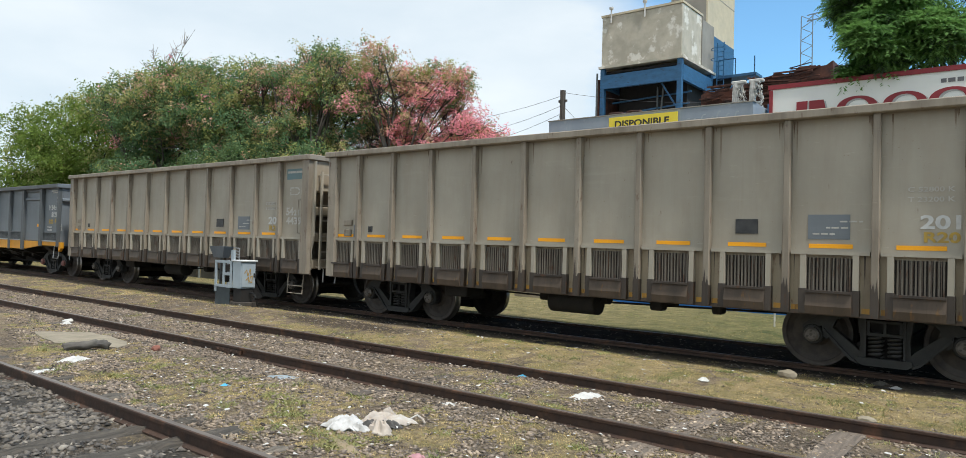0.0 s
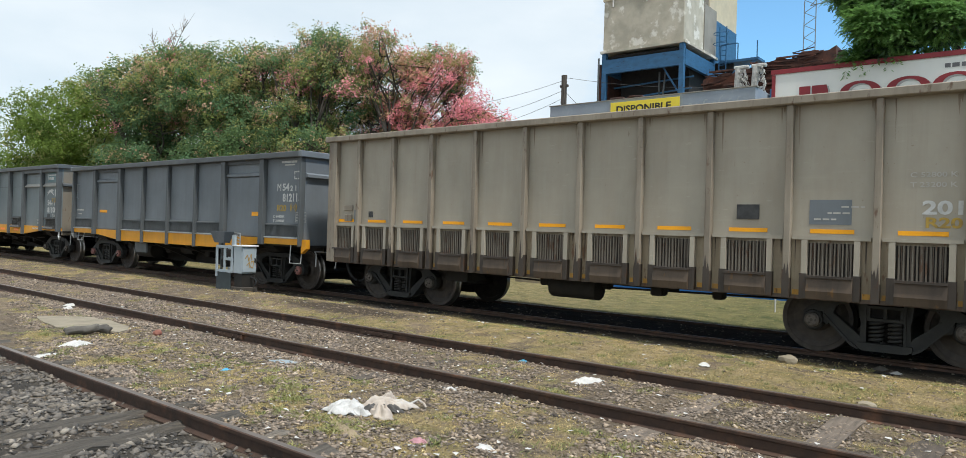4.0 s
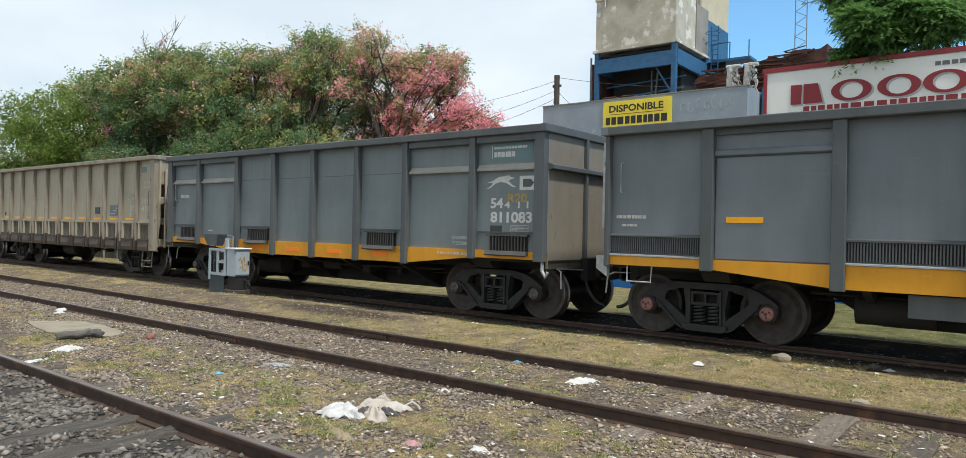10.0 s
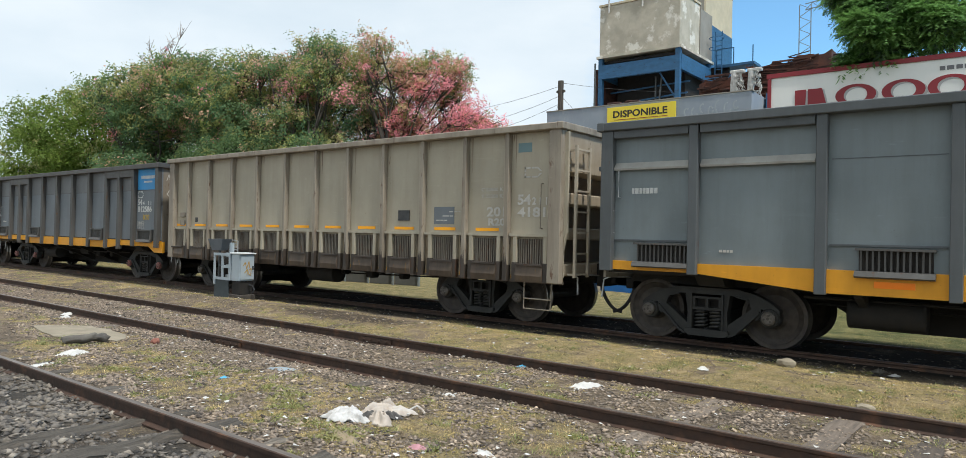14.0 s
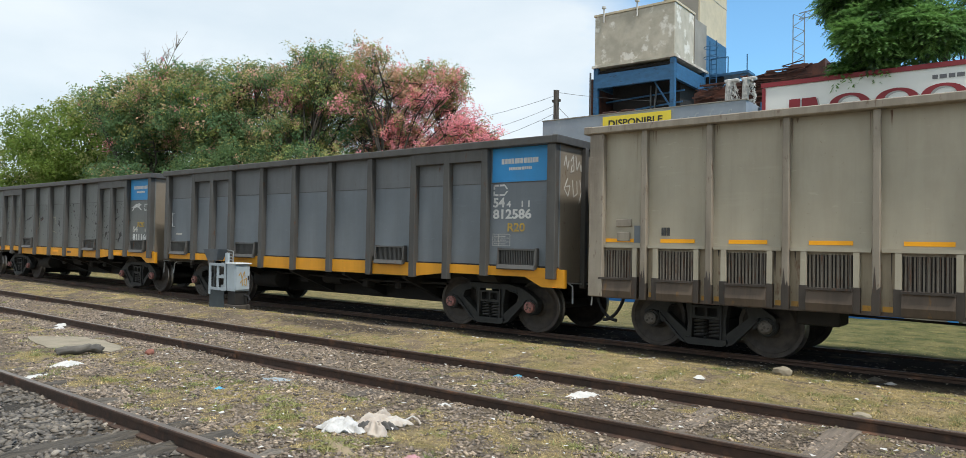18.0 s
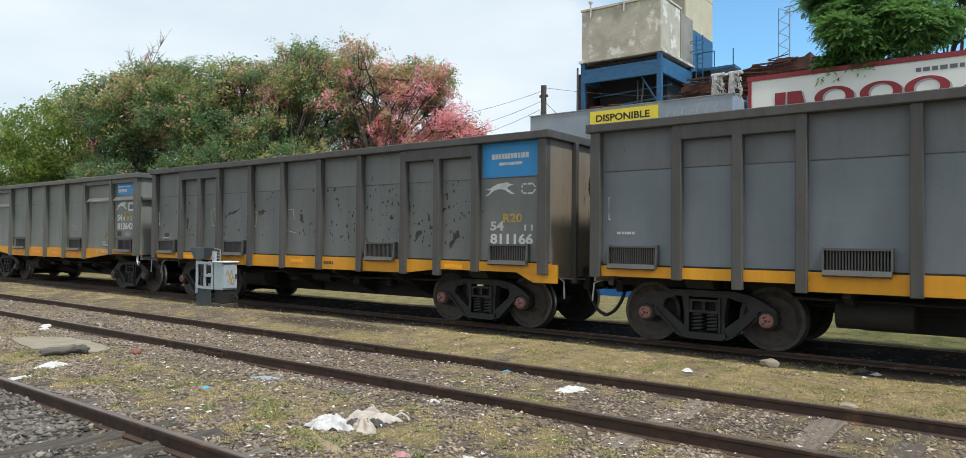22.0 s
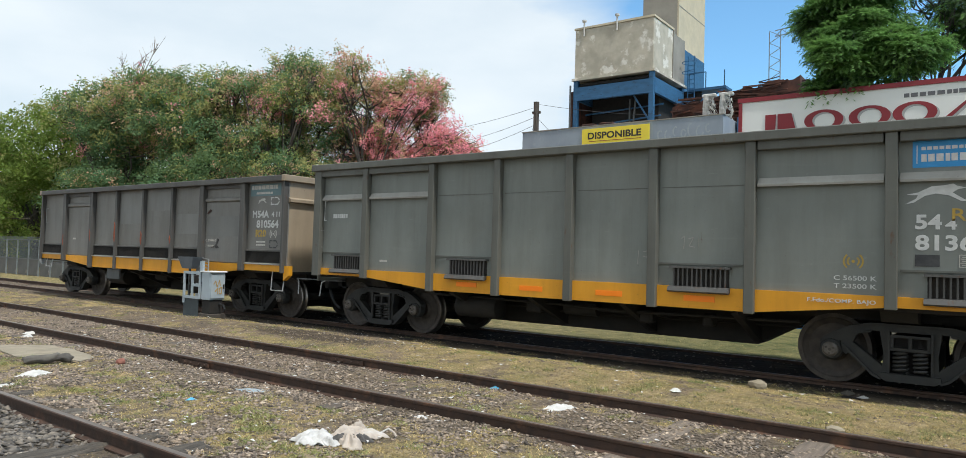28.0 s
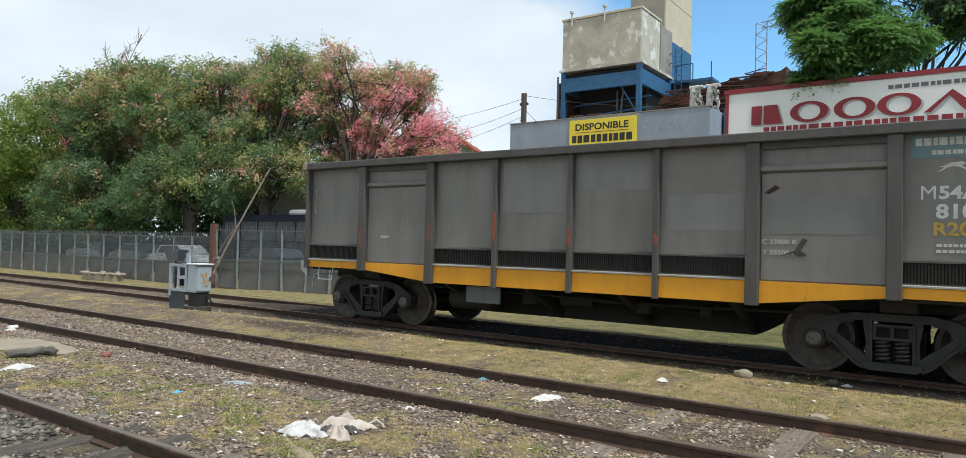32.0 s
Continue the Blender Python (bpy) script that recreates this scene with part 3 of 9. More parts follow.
def oil_cover(x, y):
    return math.exp(-((x + 10.4) / 2.1) ** 2 - ((y - 8.85) / 0.42) ** 2) if abs(x + 10) < 8 and abs(y - 9) < 2 else 0.0


def ground_material():
    m = bpy.data.materials.new("dry grass, dirt and ballast")
    m.use_nodes = True
    n, l = m.node_tree.nodes, m.node_tree.links
    b = n["Principled BSDF"]
    b.inputs["Roughness"].default_value, b.inputs["Specular IOR Level"].default_value = 0.95, 0.2
    co = n.new("ShaderNodeTexCoord")
    sep = n.new("ShaderNodeSeparateXYZ")
    l.new(co.outputs["Object"], sep.inputs[0])

    def tex(scale, detail=8, rough=0.65):
        t = n.new("ShaderNodeTexNoise")
        t.inputs["Scale"].default_value, t.inputs["Detail"].default_value, t.inputs["Roughness"].default_value = scale, detail, rough
        l.new(co.outputs["Object"], t.inputs["Vector"])
        return t.outputs["Fac"]

    def rng(v, a, z, lo=0.0, hi=1.0):
        r = n.new("ShaderNodeMapRange")
        for key, val in (("From Min", a), ("From Max", z), ("To Min", lo), ("To Max", hi)):
            r.inputs[key].default_value = val
        l.new(v, r.inputs["Value"])
        return r.outputs[0]

    def calc(op, a, z):
        c = n.new("ShaderNodeMath")
        c.operation = op
        for i, v in enumerate((a, z)):
            if isinstance(v, float):
                c.inputs[i].default_value = v
            else:
                l.new(v, c.inputs[i])
        return c.outputs[0]

    def mix(fac, a, z):
        x = n.new("ShaderNodeMix")
        x.data_type = "RGBA"
        l.new(fac, x.inputs["Factor"])
        for v, key in ((a, "A"), (z, "B")):
            if isinstance(v, tuple):
                x.inputs[key].default_value = (*v, 1)
            else:
                l.new(v, x.inputs[key])
        return x.outputs["Result"]

    dirt = mix(rng(tex(5.0), 0.35, 0.65), (0.20, 0.15, 0.10), (0.37, 0.285, 0.195))
    gravel = mix(rng(tex(22.0, 4), 0.4, 0.6), (0.075, 0.058, 0.044), (0.26, 0.207, 0.158))
    dry = mix(rng(tex(9.0), 0.35, 0.65), (0.54, 0.42, 0.23), (0.28, 0.21, 0.115))
    green = mix(rng(tex(12.0), 0.35, 0.65), (0.20, 0.185, 0.07), (0.36, 0.30, 0.14))
    turf = mix(rng(tex(2.4, 6), 0.44, 0.62), dry, green)
    # patches of turf, stony soil elsewhere
    att = n.new("ShaderNodeAttribute")
    att.attribute_name = "turf"
    soil = mix(rng(tex(0.7, 6), 0.4, 0.6), gravel, dirt)
    ragged = calc("ADD", att.outputs["Fac"], rng(tex(14.0, 6), 0.25, 0.75, -0.45, 0.45))
    col = mix(rng(ragged, 0.25, 0.75, 0.0, 0.9), soil, turf)
    # dark crumbs and holes between stones and roots
    col = mix(rng(tex(38.0, 5), 0.56, 0.66, 0.0, 0.85), col, (0.045, 0.036, 0.027))
    col = mix(rng(tex(55.0, 3), 0.66, 0.72, 0.0, 0.6), col, (0.48, 0.43, 0.35))
    # moist greener turf beyond the train's track
    moist = mix(rng(tex(3.0, 8), 0.35, 0.62), (0.15, 0.14, 0.06), (0.35, 0.285, 0.14))
    col = mix(calc("MULTIPLY", rng(sep.outputs["Y"], 12.6, 13.4), rng(tex(0.9, 4), 0.25, 0.55, 0.5, 1.0)), col, moist)
    # darker, greener turf there towards the right
    dark_turf = mix(rng(tex(1.6, 9, 0.75), 0.38, 0.6), (0.08, 0.10, 0.036), (0.25, 0.225, 0.095))
    col = mix(calc("MULTIPLY", rng(sep.outputs["Y"], 12.6, 13.4), rng(sep.outputs["X"], -10.0, -4.0)), col, dark_turf)
    # a dark oily bare patch in the turf
    oil = n.new("ShaderNodeAttribute")
    oil.attribute_name = "oil"
    col = mix(rng(calc("ADD", oil.outputs["Fac"], rng(tex(6.0, 8), 0.2, 0.8, -0.3, 0.3)), 0.35, 0.6, 0.0, 0.85), col, (0.085, 0.066, 0.048))
    # the shadow under the train, put into the colour of its track bed
    train_shade = calc("MULTIPLY", rng(sep.outputs["Y"], 10.0, 10.5), rng(sep.outputs["Y"], 13.9, 13.0))
    train_shade = calc("MULTIPLY", train_shade, rng(sep.outputs["X"], -18.0, -13.0, 0.1, 1.0))
    col = mix(calc("MULTIPLY", train_shade, rng(tex(2.0), 0.1, 0.45)), col, (0.018, 0.0155, 0.013))
    grime = calc("MULTIPLY", rng(sep.outputs["Y"], 3.3, 2.8), rng(tex(1.6), 0.3, 0.6))
    col = mix(grime, col, (0.085, 0.075, 0.064))
    l.new(col, b.inputs["Base Color"])
    bp = n.new("ShaderNodeBump")
    bp.inputs["Strength"].default_value, bp.inputs["Distance"].default_value = 1.0, 0.06
    l.new(calc("ADD", tex(18.0, 8), calc("MULTIPLY", tex(60.0, 6), 0.8)), bp.inputs["Height"])
    l.new(bp.outputs[0], b.inputs["Normal"])
    return m


def build_ground():
    def axis(lo, hi, step, far):
        a = list(np.arange(lo, hi + 1e-6, step))
        out, d, v = [], step, hi
        while v < far:
            d *= 1.5
            v += d
            out.append(v)
        inn, d, v = [], step, lo
        while v > -far:
            d *= 1.5
            v -= d
            inn.append(v)
        return inn[::-1] + a + out
    xs, ys = axis(-40, 6, 0.16, 1500), axis(0.6, 18, 0.1, 1500)
    verts = []
    for y in ys:
        for x in xs:
            verts.append((x, y, ground_height(x, y) if abs(x) < 60 and -5 < y < 30 else 0.0))
    w = len(xs)
    faces = [(j * w + i, j * w + i + 1, (j + 1) * w + i + 1, (j + 1) * w + i) for j in range(len(ys) - 1) for i in range(w - 1)]
    me = bpy.data.meshes.new("ground")
    me.from_pydata(verts, [], faces)
    at = me.attributes.new("turf", "FLOAT", "POINT")
    at.data.foreach_set("value", [turf_cover(x, y) if abs(x) < 45 and 0.5 < y < 20 else 0.7 for x, y, z in verts])
    at = me.attributes.new("oil", "FLOAT", "POINT")
    at.data.foreach_set("value", [oil_cover(x, y) for x, y, z in verts])
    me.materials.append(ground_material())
    for p in me.polygons:
        p.use_smooth = True
    tagged(new("ground", me), "patchy ground of dry grass, dirt and track gravel", "ground", "", "structure")


RAIL_PROFILE = [(-0.065, -0.14), (0.065, -0.14), (0.065, -0.128), (0.012, -0.112), (0.01, -0.042), (0.034, -0.03), (0.035, -0.006), (0.026, 0.0),
                (-0.026, 0.0), (-0.035, -0.006), (-0.034, -0.03), (-0.01, -0.042), (-0.012, -0.112), (-0.065, -0.128)]
TRACKS = {}


def build_tracks():
    for name, y0, top, label in (("track_near", NEAR_RAIL - GAUGE, M_RAIL_TOP, "near rusty railway track on dark rotten sleepers"),
                                 ("track_middle", MID_RAIL, M_RAIL_TOP, "disused rusty railway track half sunk in gravel"),
                                 ("track_train", TRAIN_RAIL, M_RAIL_SHINE, "railway track that carries the goods train, coloured as in its shadow")):
        tr = thing(name, None, None, label, "railway track", "", "structure")
        TRACKS[name] = tr
        for k in (0, 1):
            cuts = [-160, -60, -30, -20.6, (-12.6 if name == "track_near" else -9.05 + 1.25 * k), 2.4, 14.0, 60]
            for a, z in zip(cuts, cuts[1:]):
                rail = mesh_of("rail", prism(bmesh.new(), RAIL_PROFILE, a + 0.004, z - 0.004, "x"), [M_RAIL, top])
                for p in rail.polygons:
                    if p.normal.z > 0.9 and p.center.z > -0.01:
                        p.material_index = 1
                ob = part("rail", rail, None, tr)
                ob.matrix_basis = pose(0, y0 + k * GAUGE, RAIL_Z)
            for x in cuts[3:6]:
                bm = bmesh.new()
                for s in (-1, 1):
                    B(bm, x - 0.33, x + 0.33, s * 0.013, s * 0.036, -0.105, -0.045)
                    for d in (-0.24, -0.1, 0.1, 0.24):
                        tube(bm, [(x + d, s * 0.03, -0.075), (x + d, s * 0.056, -0.075)], 0.016, 6)
                fp = part("fishplate", bm, M_RAIL, tr)
                fp.matrix_basis = pose(0, y0 + k * GAUGE, RAIL_Z)


build_ground()
build_tracks()

# ---- the wagon yard's surroundings: billboard, wall, buildings ----


def build_billboard():
    bb = thing("billboard", None, None, "white roadside billboard with dark red border and plain red marks", "billboard")
    x0, x1, z0, z1, y = -5.9, 9.5, 3.08, 6.14, 20.0
    part("panel", B(bmesh.new(), x0, x1, y, y + 0.12, z0, z1), M_SIGN_WHITE, bb)
    for a in ((x0 - 0.06, x1 + 0.06, z1 + 0.0, z1 + 0.12), (x0 - 0.03, x0 + 0.06, z0, z1 - 0.02), (x0 - 0.06, x1 + 0.06, z0 - 0.06, z0)):
        part("border", B(bmesh.new(), a[0], a[1], y - 0.035, y + 0.1, a[2], a[3]), M_SIGN_RED, bb, "dark red border strip")

    def ring(cx, cz, rx, rz, th, lift, mat):
        bm = bmesh.new()
        k = 40
        pts = [[(cx + (rx - th * e) * math.cos(2 * math.pi * i / k), cz + (rz - 0.34 * th * e) * math.sin(2 * math.pi * i / k)) for i in range(k)] for e in (0, 1)]
        v = [[bm.verts.new((px, y - lift - d, pz)) for px, pz in ringp] for d in (0.0, 0.008) for ringp in pts]
        for i in range(k):
            j = (i + 1) % k
            bm.faces.new((v[2][i], v[2][j], v[3][j], v[3][i]))
            bm.faces.new((v[0][i], v[0][j], v[2][j], v[2][i]))
            bm.faces.new((v[1][i], v[3][i], v[3][j], v[1][j]))
        part("red_shape", bm, mat, bb)

    zc, h = 5.48, 0.26
    for dx, dz, lift, mat in ((0.05, -0.04, 0.004, M_SHADE_GREY), (0, 0, 0.012, M_SIGN_RED)):
        bm = bmesh.new()
        prism(bm, [(-5.22 + dx, zc - h + dz), (-4.96 + dx, zc - h + dz), (-4.94 + dx, zc + h + dz), (-5.22 + dx, zc + h + dz)], y - lift - 0.008, y - lift)
        prism(bm, [(-4.90 + dx, zc - h + dz), (-4.42 + dx, zc - h + dz), (-4.55 + dx, zc + h + dz), (-4.90 + dx, zc + h + dz)], y - lift - 0.008, y - lift)
        part("red_shape", bm, mat, bb)
        for cx in (-3.76, -2.70, -1.72):
            ring(cx + dx, zc + dz, 0.47, h * 1.06, 0.2, lift, mat)
        bm = bmesh.new()
        prism(bm, [(-1.2 + dx, zc - h + dz), (-0.62 + dx, zc + h + dz), (-0.05 + dx, zc - h + dz), (-0.36 + dx, zc - h + dz), (-0.68 + dx, zc + 0.12 + dz), (-1.06 + dx, zc - h + dz)], y - lift - 0.008, y - lift)
        part("red_shape", bm, mat, bb)
    bars(-1.95, y - 0.004, 5.87, 0.10, 2.3, 13, M_SIGN_GREY, bb, 3)
    bars(-4.9, y - 0.004, 5.0, 0.15, 5.0, 22, M_SIGN_RED, bb, 4)
    bars(-4.6, y - 0.004, 4.50, 0.36, 4.8, 9, M_SIGN_RED, bb, 5)
    bars(-4.2, y - 0.004, 3.97, 0.29, 4.0, 9, M_SIGN_RED, bb, 6)
    write("servicios inmobiliarios", -4.3, y - 0.004, 3.62, 0.20, 3.4, M_SIGN_RED, bb, 0.02)
    bars(-4.3, y - 0.004, 3.30, 0.17, 1.5, 5, M_SIGN_BLACK, bb, 7)
    bars(-2.75, y - 0.004, 3.30, 0.17, 1.0, 4, M_SIGN_RED, bb, 8)
    bars(-1.7, y - 0.004, 3.30, 0.17, 0.9, 3, M_SIGN_BLACK, bb, 9)
    bars(-4.2, y - 0.004, 3.17, 0.06, 3.3, 26, M_SIGN_GREY, bb, 10)
    for x in (-5.0, 1.8, 6.0):
        part("post", B(bmesh.new(), x - 0.06, x + 0.06, y + 0.14, y + 0.26, 0, z1), M_FENCE_RUST, bb)


def build_blue_wall():
    wl = thing("wall_blue", B(bmesh.new(), -14.0, -2.52, 20.05, 20.25, -0.1, 2.38), M_BLUE_WALL, "blue painted boundary wall with white spray scrawl", "wall", "", "structure")
    part("band", prism(bmesh.new(), [(19.9, 2.384), (20.26, 2.384), (20.26, 2.78), (20.16, 2.78)], -14.0, -1.4, "x"), M_BLUE_LIGHT, wl, "sky blue sloping coping")
    part("pier", B(bmesh.new(), -1.62, -1.42, 20.0, 20.25, -0.1, 2.38), M_BLUE_LIGHT, wl, "sky blue end pier")
    part("plinth", B(bmesh.new(), -2.519, -1.621, 20.08, 20.22, -0.1, 0.62), M_CONCRETE_GREY, wl)
    for i, pts in enumerate((((-3.95, 1.55), (-3.85, 1.2), (-3.72, 1.5), (-3.62, 1.15)), ((-3.35, 1.65), (-3.28, 1.0)), ((-3.18, 0.75), (-2.72, 1.25)), ((-3.12, 1.25), (-2.72, 0.72)),
                             ((-3.55, 1.75), (-3.42, 1.95), (-3.3, 1.8), (-3.45, 1.7)))):
        bm = bmesh.new()
        for (a, b), (c, d) in zip(pts, pts[1:]):
            beam(bm, (a, 20.045, b), (c, 20.045, d), 0.014, 0.05)
        part("scrawl", bm, M_SIGN_WHITE, wl, "white spray-paint stroke")
    bm = bmesh.new()
    B(bm, -2.519, -1.621, 20.1, 20.2, 0.62, 2.38)
    part("notice_panel", bm, material("paper-covered board", (0.3, 0.29, 0.26), (0.12, 0.12, 0.12), 0.8, 0, 3.5, c3=(0.4, 0.33, 0.15), scale3=2.5, cover3=0.6), wl, "dark board covered with torn paper notices")


def build_kiosk():
    k = thing("guard_kiosk", None, None, "grey metal guard kiosk with dark windows beside the blue wall", "kiosk")
    grey = material("grey kiosk steel", (0.2, 0.235, 0.26), (0.16, 0.19, 0.21), 0.6, 0, 2)
    glass = material("dark dusty glass", (0.05, 0.07, 0.075), (0.07, 0.09, 0.095), 0.25, 0, 1.5)
    part("body", B(bmesh.new(), -1.35, 6.5, 20.35, 22.6, -0.05, 2.45), material("pale kiosk wall", (0.33, 0.28, 0.23), (0.27, 0.235, 0.2), 0.85, 0, 2), k)
    part("roof", B(bmesh.new(), -0.5, 6.6, 20.2, 22.7, 2.45, 2.55), grey, k)
    for x in (-0.4, 1.5, 3.4, 5.3):
        part("post", B(bmesh.new(), x, x + 0.12, 20.25, 20.36, -0.05, 2.45), grey, k)
    for x in (-0.28, 1.62, 3.52):
        w = part("window", B(bmesh.new(), x, x + 1.78, 20.3, 20.345, 1.05, 2.3), glass, k, "dark window pane with paper stickers")
        part("sill", B(bmesh.new(), x, x + 1.78, 20.2, 20.345, 0.98, 1.05), grey, w)
        for i in range(4):
            a, c = x + 0.3 + 0.17 * (i % 2) + 0.2 * (i // 2), 1.35 + 0.2 * i
            part("sticker", B(bmesh.new(), a, a + 0.13, 20.29, 20.299, c, c + 0.12), M_PALE_METAL, w)
    bm = bmesh.new()
    for i in range(50):
        B(bm, -0.4 + i * 0.13, -0.375 + i * 0.13, 20.25, 20.27, 2.55, 2.8)
    B(bm, -0.45, 6.5, 20.245, 20.275, 2.58, 2.61)
    part("spike_strip", bm, M_FENCE, k)


def build_store():
    """The low building with the blue grey parapet behind the billboard."""
    st = thing("store_building", None, None, "low flat-roofed store with a blue-grey rendered parapet", "building")
    part("wall", B(bmesh.new(), -19.6, -9.5, 29.85, 30.1, 0, 7.95), M_GREY_WALL, st)
    part("side_wall", B(bmesh.new(), -19.6, -19.35, 30.1, 44, 0, 7.95), M_GREY_WALL, st)
    part("side_wall", B(bmesh.new(), -9.75, -9.5, 30.1, 44, 0, 7.95), M_GREY_WALL, st)
    part("roof", B(bmesh.new(), -19.35, -9.75, 30.1, 47, 7.0, 7.2), M_CONCRETE_GREY, st)
    part("coping", B(bmesh.new(), -19.65, -9.45, 29.82, 30.13, 7.955, 8.0), M_CONCRETE_GREY, st)
    part("annex", B(bmesh.new(), -9.4, 4.0, 31.5, 46, 0, 8.1), M_BLUE_STEEL, st, "blue sheet-metal annex behind")
    for i in range(14):
        part("cladding_rib", B(bmesh.new(), -9.4 + 0.26 * i, -9.3 + 0.26 * i, 31.44, 31.5, 5, 8.1), M_BLUE_STEEL, st)
    rnd = random.Random(4)
    chalk = material("faint chalk spray", (0.33, 0.36, 0.39), (0.37, 0.4, 0.42), 0.9)
    for i in range(7):
        bm = bmesh.new()
        cx, cz, r = -12.3 + i * 0.36, 7.35 + rnd.uniform(-0.1, 0.1), rnd.uniform(0.16, 0.3)
        ring = [(cx + 0.6 * r * math.cos(a), cz + r * math.sin(a)) for a in np.linspace(rnd.uniform(0, 2), rnd.uniform(4, 6.5), 9)]
        for (a, b), (c, d) in zip(ring, ring[1:]):
            beam(bm, (a, 29.845, b), (c, 29.845, d), 0.006, 0.06)
        part("scrawl", bm, chalk, st, "faint chalky scrawl")
    for i in range(7):
        x = rnd.uniform(-16.6, -14.5)
        bm = B(bmesh.new(), x, x + rnd.uniform(0.15, 0.7), 30.15, 30.6, 7.2, 8.03 + rnd.uniform(0.0, 0.16))
        part("scrap_box", bevel(bm, 0.03), M_SCRAP, st, "rusty box on the roof edge")
    sg = thing("yellow_sign", None, None, "yellow for-rent sign with black lettering hung on the parapet", "sign")
    y = 29.78
    part("board", B(bmesh.new(), -16.17, -12.78, y, y + 0.06, 6.60, 7.84), M_SIGN_YELLOW, sg)
    write("DISPONIBLE", -15.86, y - 0.002, 7.33, 0.33, 2.7, M_SIGN_BLACK, sg, 0.03)
    part("rule", B(bmesh.new(), -15.8, -13.15, y - 0.008, y, 7.22, 7.245), M_SIGN_RED, sg)
    bars(-16.02, y - 0.002, 6.76, 0.35, 3.12, 10, M_SIGN_BLACK, sg, 11)


def build_tank():
    tk = thing("tank_tower", None, None, "raised concrete water tank on a weathered blue steel frame", "water tank")
    x0, x1, y0, y1, y2 = -20.42, -15.5, 36.5, 39.3, 41.3
    part("tank", bevel(B(bmesh.new(), x0, x1, y0, y1, 12.28, 15.18), 0.03), M_CONCRETE, tk, "stained concrete tank")
    part("tank_cap", B(bmesh.new(), x0 - 0.05, x1 + 0.05, y0 - 0.05, y1 + 0.05, 15.18, 15.3), M_CONCRETE_WARM, tk)
    part("base_slab", B(bmesh.new(), x0 - 0.12, x1 + 0.12, y0 - 0.12, y2, 12.14, 12.28), M_CONCRETE, tk)
    part("side_panel", B(bmesh.new(), x1 - 0.5, x1 - 0.03, y1, y2, 12.28, 15.05), M_CONCRETE_GREY, tk)
    part("seam", B(bmesh.new(), x1 - 0.02, x1 + 0.06, y1 - 0.06, y1 + 0.04, 12.3, 15.15), M_CONCRETE_GREY, tk)
    for x in (-19.8, -17.7):
        bm = bmesh.new()
        tube(bm, [(x, y0 - 0.08, 14.75), (x, y0 - 0.08, 15.6)], 0.05, 8)
        tube(bm, [(x, y0 - 0.08, 15.58), (x, y0 - 0.08, 15.68)], 0.13, 8)
        part("vent_pipe", bm, M_PIPE_WHITE, tk)
    for x in (x0 + 0.1, x1 - 0.1):
        for y in (y0 + 0.1, y2 - 0.3):
            part("column", B(bmesh.new(), x - 0.13, x + 0.13, y - 0.13, y + 0.13, 7.2, 12.14), M_BLUE_STEEL, tk)
    for a in ((x0 - 0.02, x1 + 0.02, y0 - 0.04, y0 + 0.16), (x0 - 0.02, x1 + 0.02, y2 - 0.4, y2 - 0.2)):
        part("girder", B(bmesh.new(), *a, 10.95, 11.75), M_BLUE_STEEL, tk)
    for x in (x0 + 0.05, x1 - 0.15):
        part("girder", B(bmesh.new(), x, x + 0.2, y0 + 0.17, y2 - 0.41, 11.0, 11.85), M_BLUE_STEEL, tk)
    part("deck", B(bmesh.new(), x0 + 0.2, x1 - 0.2, y0 + 0.2, y2 - 0.5, 11.86, 12.0), M_DARK, tk)
    # added box and rear sheet, black in place of the shade under the tank
    part("machine_room", B(bmesh.new(), x0 + 0.35, x1 - 0.35, y0 + 1.7, y2 - 0.6, 7.2, 11.85), M_DARK, tk, "black box added for the dark interior under the tank")
    part("back_sheet", B(bmesh.new(), x0, x1 + 1.0, y2 + 0.1, y2 + 0.2, 7.2, 12.0), M_DARK, tk, "black sheet added at the rear for the dark interior")
    part("flank_sheet", B(bmesh.new(), x0 - 0.35, x0 - 0.2, y0 + 0.2, y2, 7.2, 11.6), M_SCRAP, tk, "rusty side sheet")
    for p, q in (((-17.2, y0 + 1.0, 8.0), (-16.95, y0 + 1.0, 11.0)), ((-17.4, y0 + 1.2, 8.0), (-17.4, y0 + 1.2, 11.0)), ((-16.9, y0 + 0.3, 11.2), (-15.7, y0 + 0.3, 9.3)),
                 ((x0, y0 + 1.2, 9.6), (x1, y0 + 1.2, 9.9)), ((x0, y0 + 1.5, 10.4), (x1, y0 + 1.5, 10.6)), ((x0 - 0.2, y0 - 0.1, 8.0), (x0 - 0.2, y0 - 0.1, 11.9))):
        part("brace", beam(bmesh.new(), p, q, 0.08), M_FENCE if abs(p[0] - q[0]) < 0.3 else M_BLUE_STEEL, tk)
    # ladder with its safety hoops
    ld = bmesh.new()
    lx, ly = -15.0, 41.0
    for d in (-0.2, 0.2):
        beam(ld, (lx + d, ly, 8.2), (lx + d, ly, 14.0), 0.05)
    for i in range(20):
        beam(ld, (lx - 0.2, ly, 8.4 + i * 0.28), (lx + 0.2, ly, 8.4 + i * 0.28), 0.03)
